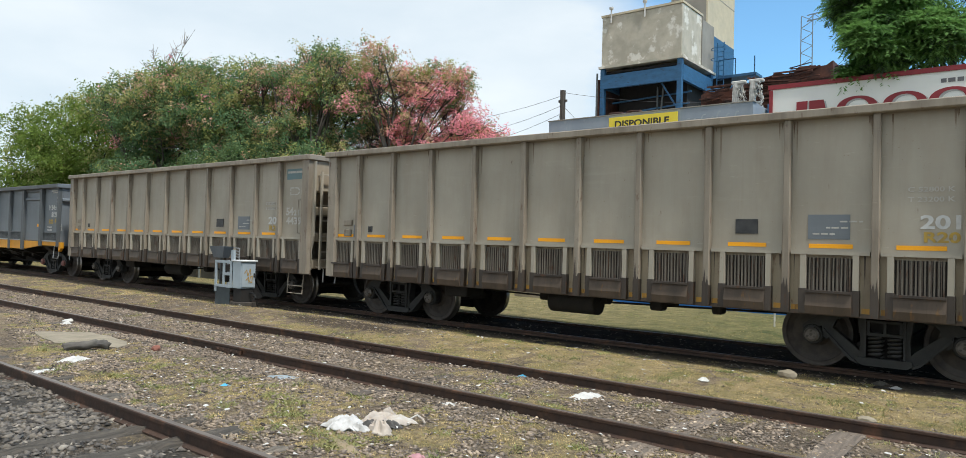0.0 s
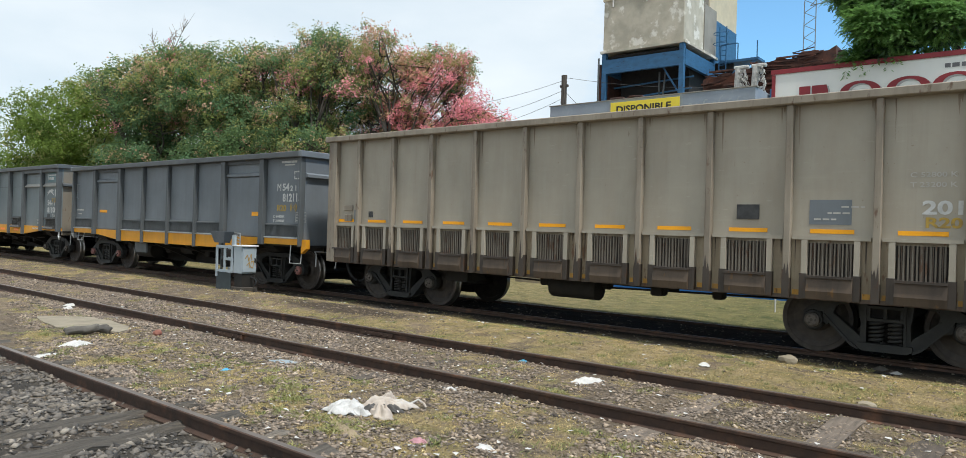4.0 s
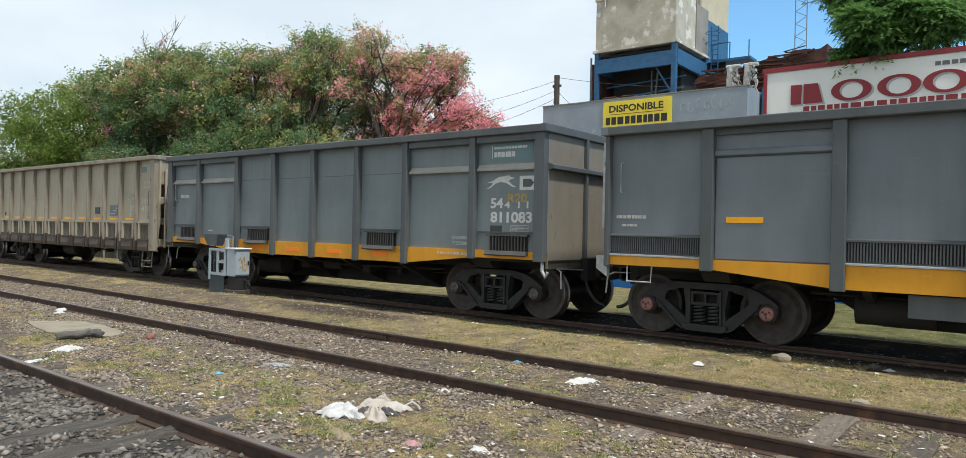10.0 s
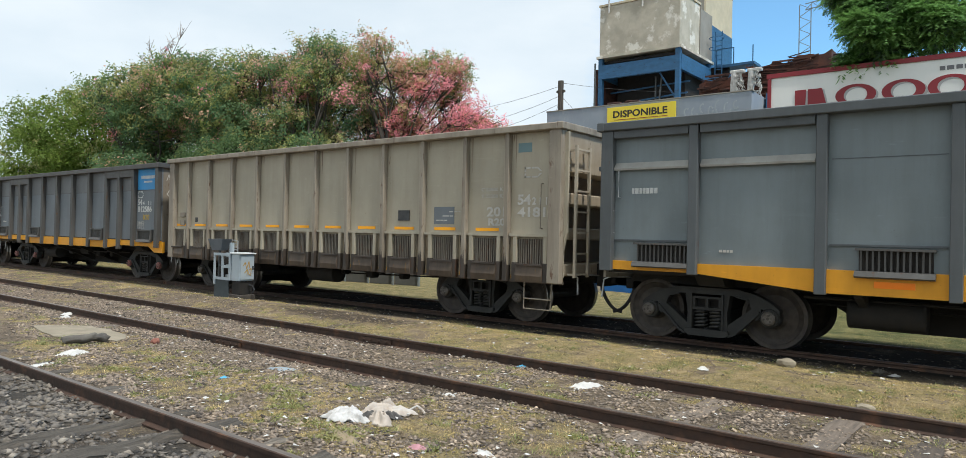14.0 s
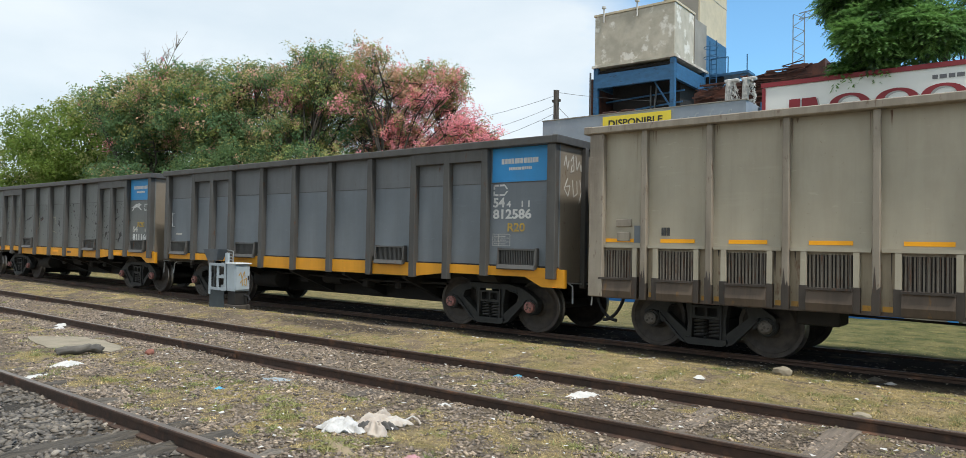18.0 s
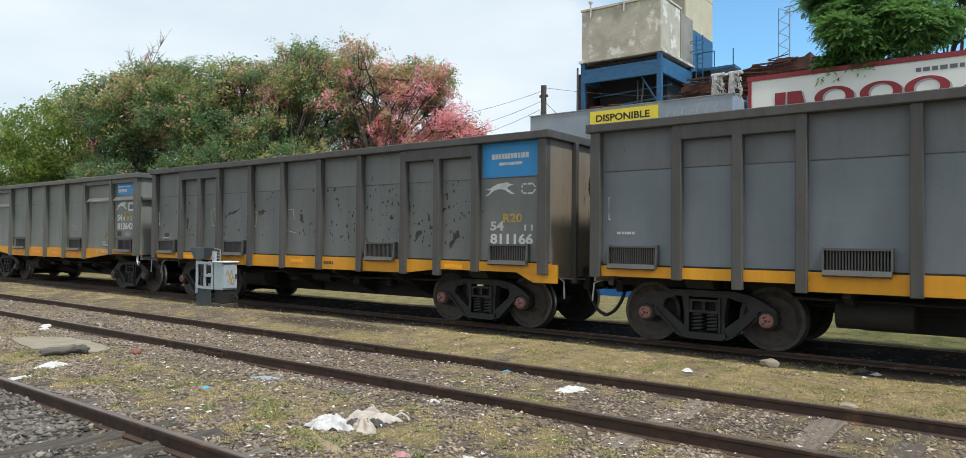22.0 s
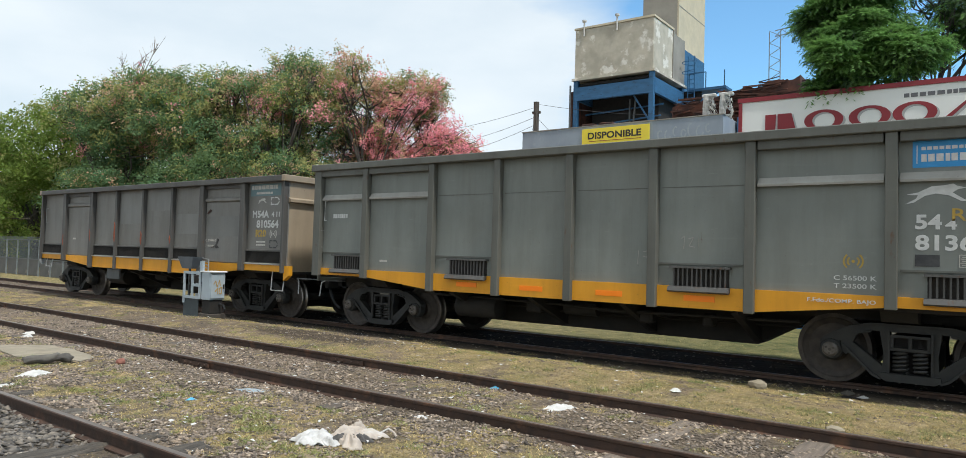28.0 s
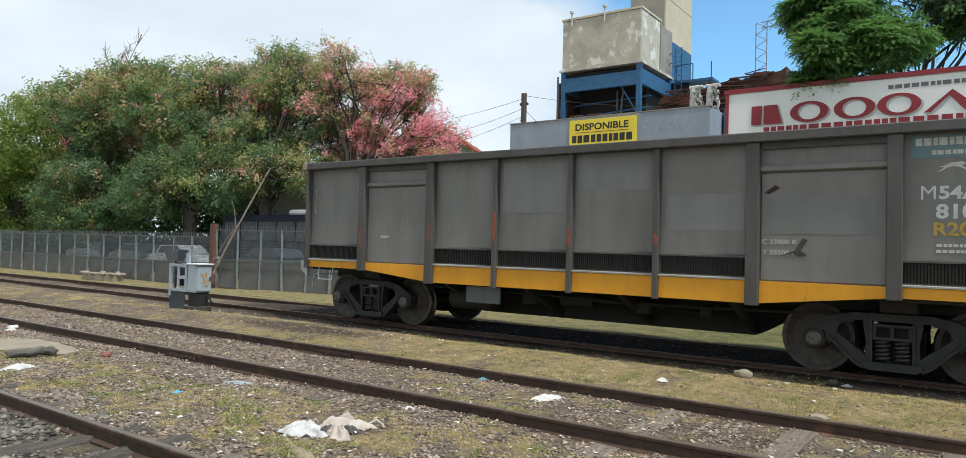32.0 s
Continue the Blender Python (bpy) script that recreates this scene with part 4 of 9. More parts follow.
    for z in (9.9, 10.5, 11.1, 12.9, 13.5):
        tube(ld, [(lx + 0.4 * math.sin(a), ly - 0.4 - 0.4 * math.cos(a), z) for a in np.linspace(-2.6, 2.6, 11)], 0.02, 5)
    part("ladder", ld, M_BLUE_STEEL, tk, "blue steel ladder with hoops")
    pf = bmesh.new()
    B(pf, -15.3, -13.0, 41.2, 42.4, 11.9, 12.05)
    for x in (-15.2, -14.2, -13.1):
        beam(pf, (x, 41.25, 12.05), (x, 41.25, 13.0), 0.05)
    beam(pf, (-15.2, 41.25, 13.0), (-14.2, 41.25, 13.0), 0.05)
    beam(pf, (-15.0, 41.3, 11.0), (-13.1, 41.3, 11.9), 0.12)
    part("platform", pf, M_BLUE_STEEL, tk)
    tw = thing("stair_tower", None, None, "tall concrete stair tower, yellowish above and blue below", "tower")
    part("shaft", B(bmesh.new(), -18.6, -16.32, 42.0, 46.7, 7.2, 23.5), M_CONCRETE_GREY, tw)
    part("facing", B(bmesh.new(), -16.32, -16.22, 42.0, 46.7, 15.1, 23.5), M_CONCRETE_WARM, tw, "yellowish rendered face")
    part("blue_facing", B(bmesh.new(), -16.32, -16.2, 42.0, 46.7, 7.2, 15.09), M_BLUE_STEEL, tw, "blue painted lower face")
    for z in (17.6, 20.2):
        part("joint", B(bmesh.new(), -16.225, -16.21, 42.0, 46.7, z, z + 0.06), M_CONCRETE_GREY, tw)


def build_roof_scrap():
    rnd = random.Random(9)
    bm = bmesh.new()
    ridge = [(-14.4 + 0.34 * i, 10.0 + 0.95 * i / 19 + 0.14 * math.sin(1.3 * i) + rnd.uniform(-0.1, 0.1)) for i in range(20)]
    prism(bm, [(-14.4, 8.3)] + ridge + [(-7.9, 8.3)], 36.6, 38.6)
    for i in range(520):
        x = rnd.uniform(-14.4, -8.6)
        top = 10.16 + 0.95 * (x + 14.4) / 6.4 + 0.12 * math.sin(x * 3)
        z, y = rnd.uniform(8.4, top), rnd.uniform(36.2, 37.4)
        beam(bm, (x, y, z), (x + rnd.uniform(0.3, 1.5), y + rnd.uniform(-0.3, 0.3), z + rnd.uniform(-0.06, 0.12)), rnd.uniform(0.03, 0.12), rnd.uniform(0.02, 0.09))
    thing("scrap_iron", bm, M_SCRAP, "heap of rusty scrap beams on the flat roof", "scrap iron", "", "stuff")
    for x in (-10.66, -9.92):
        w = thing("exhaust_duct", None, None, "flaking white duct hung with torn insulation", "duct")
        part("duct", tube(bmesh.new(), [(x - 0.06, 31.2, 7.9), (x - 0.05, 31.2, 8.6), (x - 0.02, 31.2, 9.1)], 0.14, 10), M_PIPE_WHITE, w)
        part("cap", bevel(B(bmesh.new(), x - 0.2, x + 0.42, 31.08, 31.34, 9.06, 9.2), 0.03), M_PIPE_WHITE, w)
        bm = bmesh.new()
        for i in range(150):
            z = rnd.uniform(7.95, 9.05)
            p = (x + rnd.uniform(-0.12, 0.4) * (1.1 - 0.5 * abs(z - 8.3)), 31.2 + rnd.uniform(-0.14, 0.1), z)
            tube(bm, [p, (p[0] + rnd.uniform(-0.1, 0.1), p[1], z - rnd.uniform(0.05, 0.2))], rnd.uniform(0.02, 0.05), 5, 0.01)
        part("insulation", bm, M_PIPE_WHITE, w, "torn hanging insulation")


def build_mast():
    ms = thing("lattice_mast", None, None, "thin steel lattice gantry on a far roof", "mast")
    bm = bmesh.new()
    x, y = -15.5, 62
    for a in (-0.45, 0.45):
        beam(bm, (x + a, y, 0), (x + a, y, 21.4), 0.07)
    for i in range(24):
        z = 9 + i * 0.52
        beam(bm, (x - 0.45 * (-1) ** i, y, z), (x + 0.45 * (-1) ** i, y, z + 0.52), 0.045)
    part("upright", bm, M_MAST, ms)
    for z in (21.2, 13.6):
        bm = bmesh.new()
        for d in (-0.25, 0.25):
            beam(bm, (x, y, z + d), (x + 9, y, z + d + 0.9), 0.07)
        for i in range(17):
            beam(bm, (x + i * 0.53, y, z - 0.25 * (-1) ** i + i * 0.053), (x + i * 0.53 + 0.53, y, z + 0.25 * (-1) ** i + i * 0.053), 0.05)
        part("crossbeam", bm, M_MAST, ms)


def build_pole():
    up = thing("utility_pole", None, None, "weathered wooden utility pole with sagging wires", "utility pole")
    x, y, top = -19.3, 30.6, 9.65
    part("pole", tube(bmesh.new(), [(x, y, 0), (x + 0.03, y, 5), (x, y, top)], 0.19, 10, 0.15), M_WOOD_POLE, up)
    part("crossarm", B(bmesh.new(), x - 0.22, x + 0.24, y - 0.06, y + 0.06, 9.05, 9.17), M_WOOD_POLE, up)
    ends = (((-36, 36, 10.2), 9.4, 0.5), ((-36, 36.5, 9.4), 8.9, 0.7), ((-36, 35.5, 8.6), 8.5, 0.9), ((-12, 42, 10.6), 9.55, 0.4), ((-24, 34, 2.0), 8.9, 0.2), ((-17.6, 31.0, 7.2), 8.9, 0.05))
    for e, z, sag in ends:
        bm = bmesh.new()
        pts = [Vector((x, y, z)).lerp(Vector(e), k / 12) - Vector((0, 0, sag * 4 * (k / 12) * (1 - k / 12))) for k in range(13)]
        tube(bm, pts, 0.010, 5)
        part("wire", bm, M_WIRE, up)


def build_house():
    h = thing("red_roofed_house", None, None, "house with a red tiled gable roof and pale green wall", "house")
    # gable front with a red raking cornice, seen end on; the roof falls away behind it
    x0, x1, y0, top = -36.0, -28.4, 40.0, 8.0
    part("wall", prism(bmesh.new(), [(x0, 0), (x1, 0), (x1, top - 0.1), (x1 - 4.0, top + 2.23), (x0, top + 2.23)], y0, y0 + 0.4), material("pale green render", (0.22, 0.28, 0.16), (0.18, 0.23, 0.13), 0.9, 0, 1), h)
    red = material("red roof tiles", (0.32, 0.075, 0.03), (0.22, 0.055, 0.025), 0.85, 0, 3, stretch=(1, 6, 6))
    part("cornice", prism(bmesh.new(), [(x1, top - 0.3), (x1 + 0.12, top - 0.3), (x1 + 0.12, top + 0.12), (x1 - 4.0, top + 2.52), (x0, top + 2.52), (x0, top + 2.24), (x1 - 4.0, top + 2.24), (x1, top - 0.08)], y0 - 0.2, y0 + 0.5), red, h)
    part("roof", prism(bmesh.new(), [(x0, top - 2.2), (x1 - 1.0, top - 2.2), (x1 - 1.0, top - 2.0), (x0, top - 2.0)], y0 + 0.51, y0 + 7.0), red, h)


build_billboard()
build_blue_wall()
build_kiosk()
build_store()
build_tank()
build_roof_scrap()
build_mast()
build_pole()
build_house()

def cobble(x, y, rx, ry, h, seed):
    bm = bmesh.new()
    bmesh.ops.create_icosphere(bm, subdivisions=2, radius=1.0)
    z = ground_height(x, y)
    for v in bm.verts:
        v.co *= 1 + 0.25 * noise.noise(v.co * 1.3 + Vector((seed * 3.1, 0, 0)))
        v.co = Vector((x + v.co.x * rx * 0.75, y + v.co.y * ry * 0.75, z + h * 0.3 + v.co.z * h * 0.6))
    return bm


# ---- fence, vehicles behind it ----


def build_fence():
    rnd = random.Random(2)
    spans = ((-62.0, 15.4, -22.5, 15.15, 1.86, 0.82, 1.32), (-22.3, 15.15, -15.5, 16.4, 2.12, 0.98, 1.0))
    f = thing("fence", None, None, "grey steel mesh fence with sheet base and spiked top rail", "fence")
    for n_span, (xa, ya, xb, yb, top, mid, step) in enumerate(spans):
        length = math.hypot(xb - xa, yb - ya)
        turn = pose(xa, ya, 0, 0, 0, math.degrees(math.atan2(yb - ya, xb - xa)))
        count = round(length / step)
        step = length / count
        for i in range(count + 1):
            bm = B(bmesh.new(), -0.025, 0.025, -0.03, 0.03, -0.1, top - 0.04)
            p = part("post", bm, M_FENCE_POST, f)
            p.matrix_basis = turn @ pose(i * step, rnd.uniform(-0.02, 0.02), 0, rnd.uniform(-1, 1), rnd.uniform(-1, 1), 0)
            if i < count:
                q = part("sheet", B(bmesh.new(), 0.03, step - 0.03, 0.035, 0.045, 0.02, mid), M_FENCE_SHEET, f)
                q.matrix_basis = turn @ pose(i * step, 0, 0)
                bm = bmesh.new()
                gap = 0.03 if n_span else 0.034
                for k in range(int(step / gap)):
                    B(bm, 0.04 + k * gap, 0.05 + k * gap, 0.038, 0.043, mid, top - 0.06)
                for k in range(int((top - mid) / 0.11)):
                    B(bm, 0.03, step - 0.03, 0.0385, 0.0425, mid + k * 0.11, mid + 0.006 + k * 0.11)
                q = part("mesh_panel", bm, M_FENCE, f)
                q.matrix_basis = turn @ pose(i * step, 0, 0)
        for z, h in ((mid, 0.05), (top - 0.08, 0.035)):
            r = part("rail", B(bmesh.new(), 0, length, -0.05, -0.03, z, z + h), M_FENCE, f)
            r.matrix_basis = turn
        bm = bmesh.new()
        for k in range(int(length / 0.11)):
            B(bm, k * 0.11, k * 0.11 + 0.018, -0.01, 0.005, top - 0.1, top + 0.1)
        s = part("spike_strip", bm, M_FENCE, f)
        s.matrix_basis = turn
    ps = thing("iron_post", B(bmesh.new(), -22.55, -22.33, 15.0, 15.18, -0.1, 2.28), M_FENCE_RUST, "rusty brown square post in the fence line", "post")
    bm = tube(bmesh.new(), [(-22.1, 14.9, 0.5), (-21.5, 15.1, 1.7), (-21.0, 15.5, 3.0), (-20.6, 16.0, 4.3)], 0.045, 7, 0.022)
    tube(bm, [(-22.3, 14.95, 0.9), (-21.6, 15.05, 1.75), (-21.2, 15.2, 2.3)], 0.022, 6, 0.012)
    tube(bm, [(-21.35, 15.2, 2.05), (-21.3, 15.1, 2.7), (-21.35, 15.0, 3.1)], 0.02, 6, 0.008)
    thing("leaning_branch", bm, M_BARE_WOOD, "bare pale branch leaning on the fence", "branch")
    ring = [(-28.4 + 1.25 * math.cos(a) * (1 + 0.05 * math.sin(5 * a)), 14.2 + 0.5 * math.sin(a)) for a in np.linspace(0, 2 * math.pi, 15)[:-1]]
    bm = bmesh.new()
    low, high = [bm.verts.new((x, y, -0.05)) for x, y in ring], [bm.verts.new((x * 1.0, y, 0.27 + 0.05 * noise.noise((x * 2, y * 3, 0)))) for x, y in ring]
    bm.faces.new(low[::-1]), bm.faces.new(high)
    for i in range(len(ring)):
        k = (i + 1) % len(ring)
        bm.faces.new((low[i], low[k], high[k], high[i]))
    well = thing("well_cover", None, None, "low round masonry well cover beside the train's track", "well cover")
    part("ring_wall", bm, M_SLAB, well)
    for i, (x, y) in enumerate(ring):
        if 14.2 > y - 0.1 or i % 2:
            part("rim_stone", cobble(x * 0.985 + 0.015 * -28.4, y * 0.96 + 0.04 * 14.2, 0.2, 0.13, 0.1, i), M_RIM, well)
    for ob in well.children:
        if ob.name.startswith("rim_stone"):
            ob.matrix_basis = pose(0, 0, 0.24)
    sl2 = thing("concrete_slab", bevel(B(bmesh.new(), -13.6, -10.8, 18.9, 19.7, -0.05, 0.2), 0.02), M_SLAB, "low concrete slab in the grass", "slab")


def build_car(x, y, turn, paint, label):
    c = thing("parked_car", None, None, label, "car", "cars behind the fence", m=pose(x, y, 0, 0, 0, turn))
    body = bmesh.new()
    prism(body, [(-2.0, 0.35), (-2.05, 0.75), (-1.85, 0.92), (-1.0, 0.98), (1.05, 0.98), (1.85, 0.85), (2.05, 0.6), (2.0, 0.35)], -0.82, 0.82)
    part("body", bevel(body, 0.05, 2), paint, c)
    part("cabin", bevel(prism(bmesh.new(), [(-1.55, 0.985), (-1.1, 1.4), (0.35, 1.42), (1.0, 0.985)], -0.7, 0.7), 0.05, 2), paint, c)
    for s in (-1, 1):
        part("side_window", prism(bmesh.new(), [(-1.2, 1.02), (-0.98, 1.34), (0.28, 1.35), (0.72, 1.02)], s * 0.705, s * 0.712), M_BLACK_PLATE, c)
        for wx in (-1.25, 1.25):
            bm = bmesh.new()
            lathe(bm, [(-0.1, 0.2), (-0.1, 0.3), (0.1, 0.3), (0.1, 0.2)], 16, s * 0.76, wx, 0.3)
            part("wheel", bm, M_RUBBER, c)
    return c


def build_vehicles():
    white = material("white car paint", (0.5, 0.51, 0.52), (0.44, 0.45, 0.46), 0.3, 0, 2)
    dark = material("dark car paint", (0.05, 0.06, 0.075), (0.04, 0.05, 0.06), 0.3, 0, 2)
    silver = material("silver car paint", (0.3, 0.32, 0.33), (0.26, 0.28, 0.29), 0.35, 0.4, 2)
    build_car(-33.0, 20.6, 5, white, "white parked car behind the mesh fence")
    build_car(-38.6, 21.2, 175, silver, "silver parked car behind the mesh fence")
    build_car(-44.5, 21.8, 2, white, "white parked car in deep tree shade")
    build_car(-25.5, 20.0, 178, dark, "dark parked car behind the spiked fence")
    b = thing("parked_bus", None, None, "dark navy bus with a white roof parked under the trees", "bus")
    navy = material("navy bus paint", (0.008, 0.01, 0.022), (0.01, 0.013, 0.028), 0.6, 0, 2, spec=0.2)
    part("body", bevel(B(bmesh.new(), -31.5, -21.5, 21.6, 24.0, 0.35, 2.98), 0.08, 2), navy, b)
    part("roof", bevel(B(bmesh.new(), -26.6, -22.2, 21.75, 23.85, 2.98, 3.22), 0.06, 2), white, b)
    for i in range(7):
        part("window", B(bmesh.new(), -31.2 + i * 1.36, -30.0 + i * 1.36, 21.57, 21.6, 1.75, 2.65), M_BLACK_PLATE, b)
    for wx in (-29.3, -23.8):
        bm = bmesh.new()
        lathe(bm, [(-0.14, 0.3), (-0.14, 0.48), (0.14, 0.48), (0.14, 0.3)], 18, 21.72, wx, 0.48)
        part("wheel", bm, M_RUBBER, b)
    sh = thing("grey_shed", None, None, "pale grey rendered shed behind the parked bus", "building")
    part("wall", B(bmesh.new(), -40, -20, 27, 34, 0, 5.2), M_SHED, sh)
    part("roof", prism(bmesh.new(), [(-40.3, 5.21), (-19.7, 5.21), (-19.7, 5.35), (-40.3, 5.35)], 26.7, 34.3), M_FENCE_SHEET, sh)


build_fence()
build_vehicles()


# ---- trees ----


def crown_points(blobs, count, seed, per=12, spread=0.32, hollow=0.55, lobes=0, lobe_r=0.34, flat=0.6, frond=0.0, rise=0.0, arch=0.45, feather=False):
    """Leaf places in clumps over lumpy ellipsoids, thin towards the inside; lobes break each ellipsoid into separate pads of foliage."""
    rng = np.random.default_rng(seed)
    if lobes:
        small = []
        for b in blobs:
            for _ in range(lobes):
                d = rng.normal(size=3)
                d /= np.linalg.norm(d)
                c = np.array(b[:3]) + d * np.array(b[3:]) * rng.uniform(0.45, 0.95)
                r = min(b[3:]) * lobe_r * rng.uniform(0.7, 1.35)
                small.append((*c, r * 1.15, r * 1.15, r * flat))
        blobs, hollow = small, 0.2
    vol = np.array([b[3] * b[4] + b[3] * b[5] + b[4] * b[5] for b in blobs])
    pick = rng.choice(len(blobs), size=count // per, p=vol / vol.sum())
    d = rng.normal(size=(len(pick), 3))
    d /= np.linalg.norm(d, axis=1, keepdims=True)
    r = rng.uniform(hollow, 1.06, len(pick)) ** 0.7
    bb = np.array(blobs)[pick]
    lump = 1 + 0.16 * np.sin(d[:, 0] * 7 + pick) * np.cos(d[:, 1] * 6 + 2 * pick) + 0.10 * np.sin(d[:, 2] * 11 + pick)
    c = bb[:, :3] + d * bb[:, 3:] * (r * lump)[:, None]
    pts = np.repeat(c, per, 0) + rng.normal(size=(len(c) * per, 3)) * spread
    face = d * np.array([0.75, 0.75, 0.6]) + np.array([0, 0, 0.55])
    face = np.repeat(face / np.linalg.norm(face, axis=1, keepdims=True), per, 0)
    if feather:
        # flat fronds: pairs of leaflets along an arching stalk
        u = d * np.array([1, 1, 0.35]) + rng.normal(size=d.shape) * 0.35 + np.array([0, 0, rise])
        u /= np.linalg.norm(u, axis=1, keepdims=True)
        side = np.cross(u, np.array([0, 0, 1.0]))
        side /= np.linalg.norm(side, axis=1, keepdims=True)
        up = np.cross(side, u) + rng.normal(size=d.shape) * 0.12
        run = frond * rng.uniform(0.6, 1.25, (len(c), 1))
        t = np.tile(np.repeat(np.linspace(0.05, 1, per // 2), 2), len(c))[:, None]
        lr = np.tile(np.array([-1.0, 1.0]), len(c) * per // 2)[:, None]
        wide = 0.075 * lr
        pts = np.repeat(c, per, 0) + np.repeat(u * run, per, 0) * t - np.array([0, 0, arch]) * frond * t ** 2 + np.repeat(side, per, 0) * wide + rng.normal(size=(len(c) * per, 3)) * 0.012
        face = np.repeat(up, per, 0) + np.repeat(u, per, 0) * 0.9 * t
        face /= np.linalg.norm(face, axis=1, keepdims=True)
        along = np.repeat(side, per, 0) * lr * 0.8 + np.repeat(u, per, 0) * (0.45 + 0.5 * t) - np.array([0, 0, 0.15])
        return c, pts, pick, face, along
    if frond:
        # leaves in rows along sprays that run outwards; rising ones are straight, hanging ones arch
        u = d * np.array([1, 1, 0.5]) + rng.normal(size=d.shape) * 0.55 + np.array([0, 0, rise])
        u /= np.linalg.norm(u, axis=1, keepdims=True)
        run = frond * rng.uniform(0.5, 1.3, (len(c), 1))
        t = np.tile(np.linspace(0, 1, per), len(c))[:, None]
        pts = np.repeat(c, per, 0) + np.repeat(u * run, per, 0) * t - np.array([0, 0, arch]) * frond * t ** 2 + rng.normal(size=(len(c) * per, 3)) * spread * (1.25 - 0.6 * t)
    return c, pts, pick, face, None


def build_tree(name, label, base, trunk_r, fork, blobs, count, size, mats, shares, seed, droop=0.0, slim=0.55, per=12, spread=0.32, limbs=16, hollow=0.55, lobes=0, lobe_r=0.34, flat=0.6, frond=0.0, twigs=8, rise=0.0, arch=0.45, wild=0.42, feather=False):
    t = thing(name, None, None, label, "tree")
    rnd = random.Random(seed)
    bx, by = base
    bm = bmesh.new()
    tube(bm, [(bx, by, -0.2), (bx + 0.05, by, fork * 0.5), (bx, by + 0.05, fork)], trunk_r, 10, trunk_r * 0.75)
    smooth(part("trunk", bm, M_BARK, t))
    bm = bmesh.new()
    c, pts, pick, face, along = crown_points(blobs, count, seed, per, spread, hollow, lobes, lobe_r, flat, frond, rise, arch, feather)
    for i in range(limbs):
        bl = blobs[i % len(blobs)]
        e = Vector((bl[0] + rnd.uniform(-0.7, 0.7) * bl[3], bl[1] + rnd.uniform(-0.7, 0.7) * bl[4], bl[2] + rnd.uniform(-0.5, 0.6) * bl[5]))
        s = Vector((bx, by, fork * rnd.uniform(0.75, 1.0)))
        m1 = s.lerp(e, 0.35) + Vector((rnd.uniform(-0.4, 0.4), rnd.uniform(-0.4, 0.4), rnd.uniform(0.1, 0.6)))
        m2 = s.lerp(e, 0.7) + Vector((rnd.uniform(-0.4, 0.4), rnd.uniform(-0.4, 0.4), rnd.uniform(0.0, 0.5)))
        tube(bm, [s, m1, m2, e], trunk_r * (0.46 if i < 6 else 0.2), 6, 0.025)
        for _ in range(twigs):
            k = int(np.argmin(((c - np.array(e + Vector((rnd.uniform(-1.4, 1.4), rnd.uniform(-1.6, 1.2), rnd.uniform(-0.6, 0.8))))) ** 2).sum(1)))
            e2 = Vector(c[k])
            tube(bm, [m2.lerp(e, rnd.random()), m2.lerp(e2, 0.6), e2], 0.035, 5, 0.008)
    smooth(part("branchwork", bm, M_BARK, t))
    rng = np.random.default_rng(seed + 1)
    # foliage of one kind keeps together in pads
    pads = int(pick.max()) + 1
    mid = np.array([c[pick == k].mean(0) if (pick == k).any() else c[0] for k in range(pads)])

    def draw(places):
        p = np.array([shares(q) if callable(shares) else shares for q in places], float)
        return (rng.random((len(p), 1)) > np.cumsum(p / p.sum(1, keepdims=True), 1)).sum(1).clip(0, len(mats) - 1)

    kind = draw(mid)
    stray = np.repeat(rng.random(len(pick)), per) + rng.random(len(pick) * per) * 0.5 < 0.85
    which = np.where(stray, np.repeat(draw(c), per), np.repeat(kind[pick], per))
    for k, m in enumerate(mats):
        sel = which == k
        if sel.any():
            part("crown", leaf_mesh("crown", pts[sel], size, m, seed + 7 + k, slim, droop, face[sel], wild, None if along is None else along[sel]), None, t, "" if k == 0 else m.name)
    return t


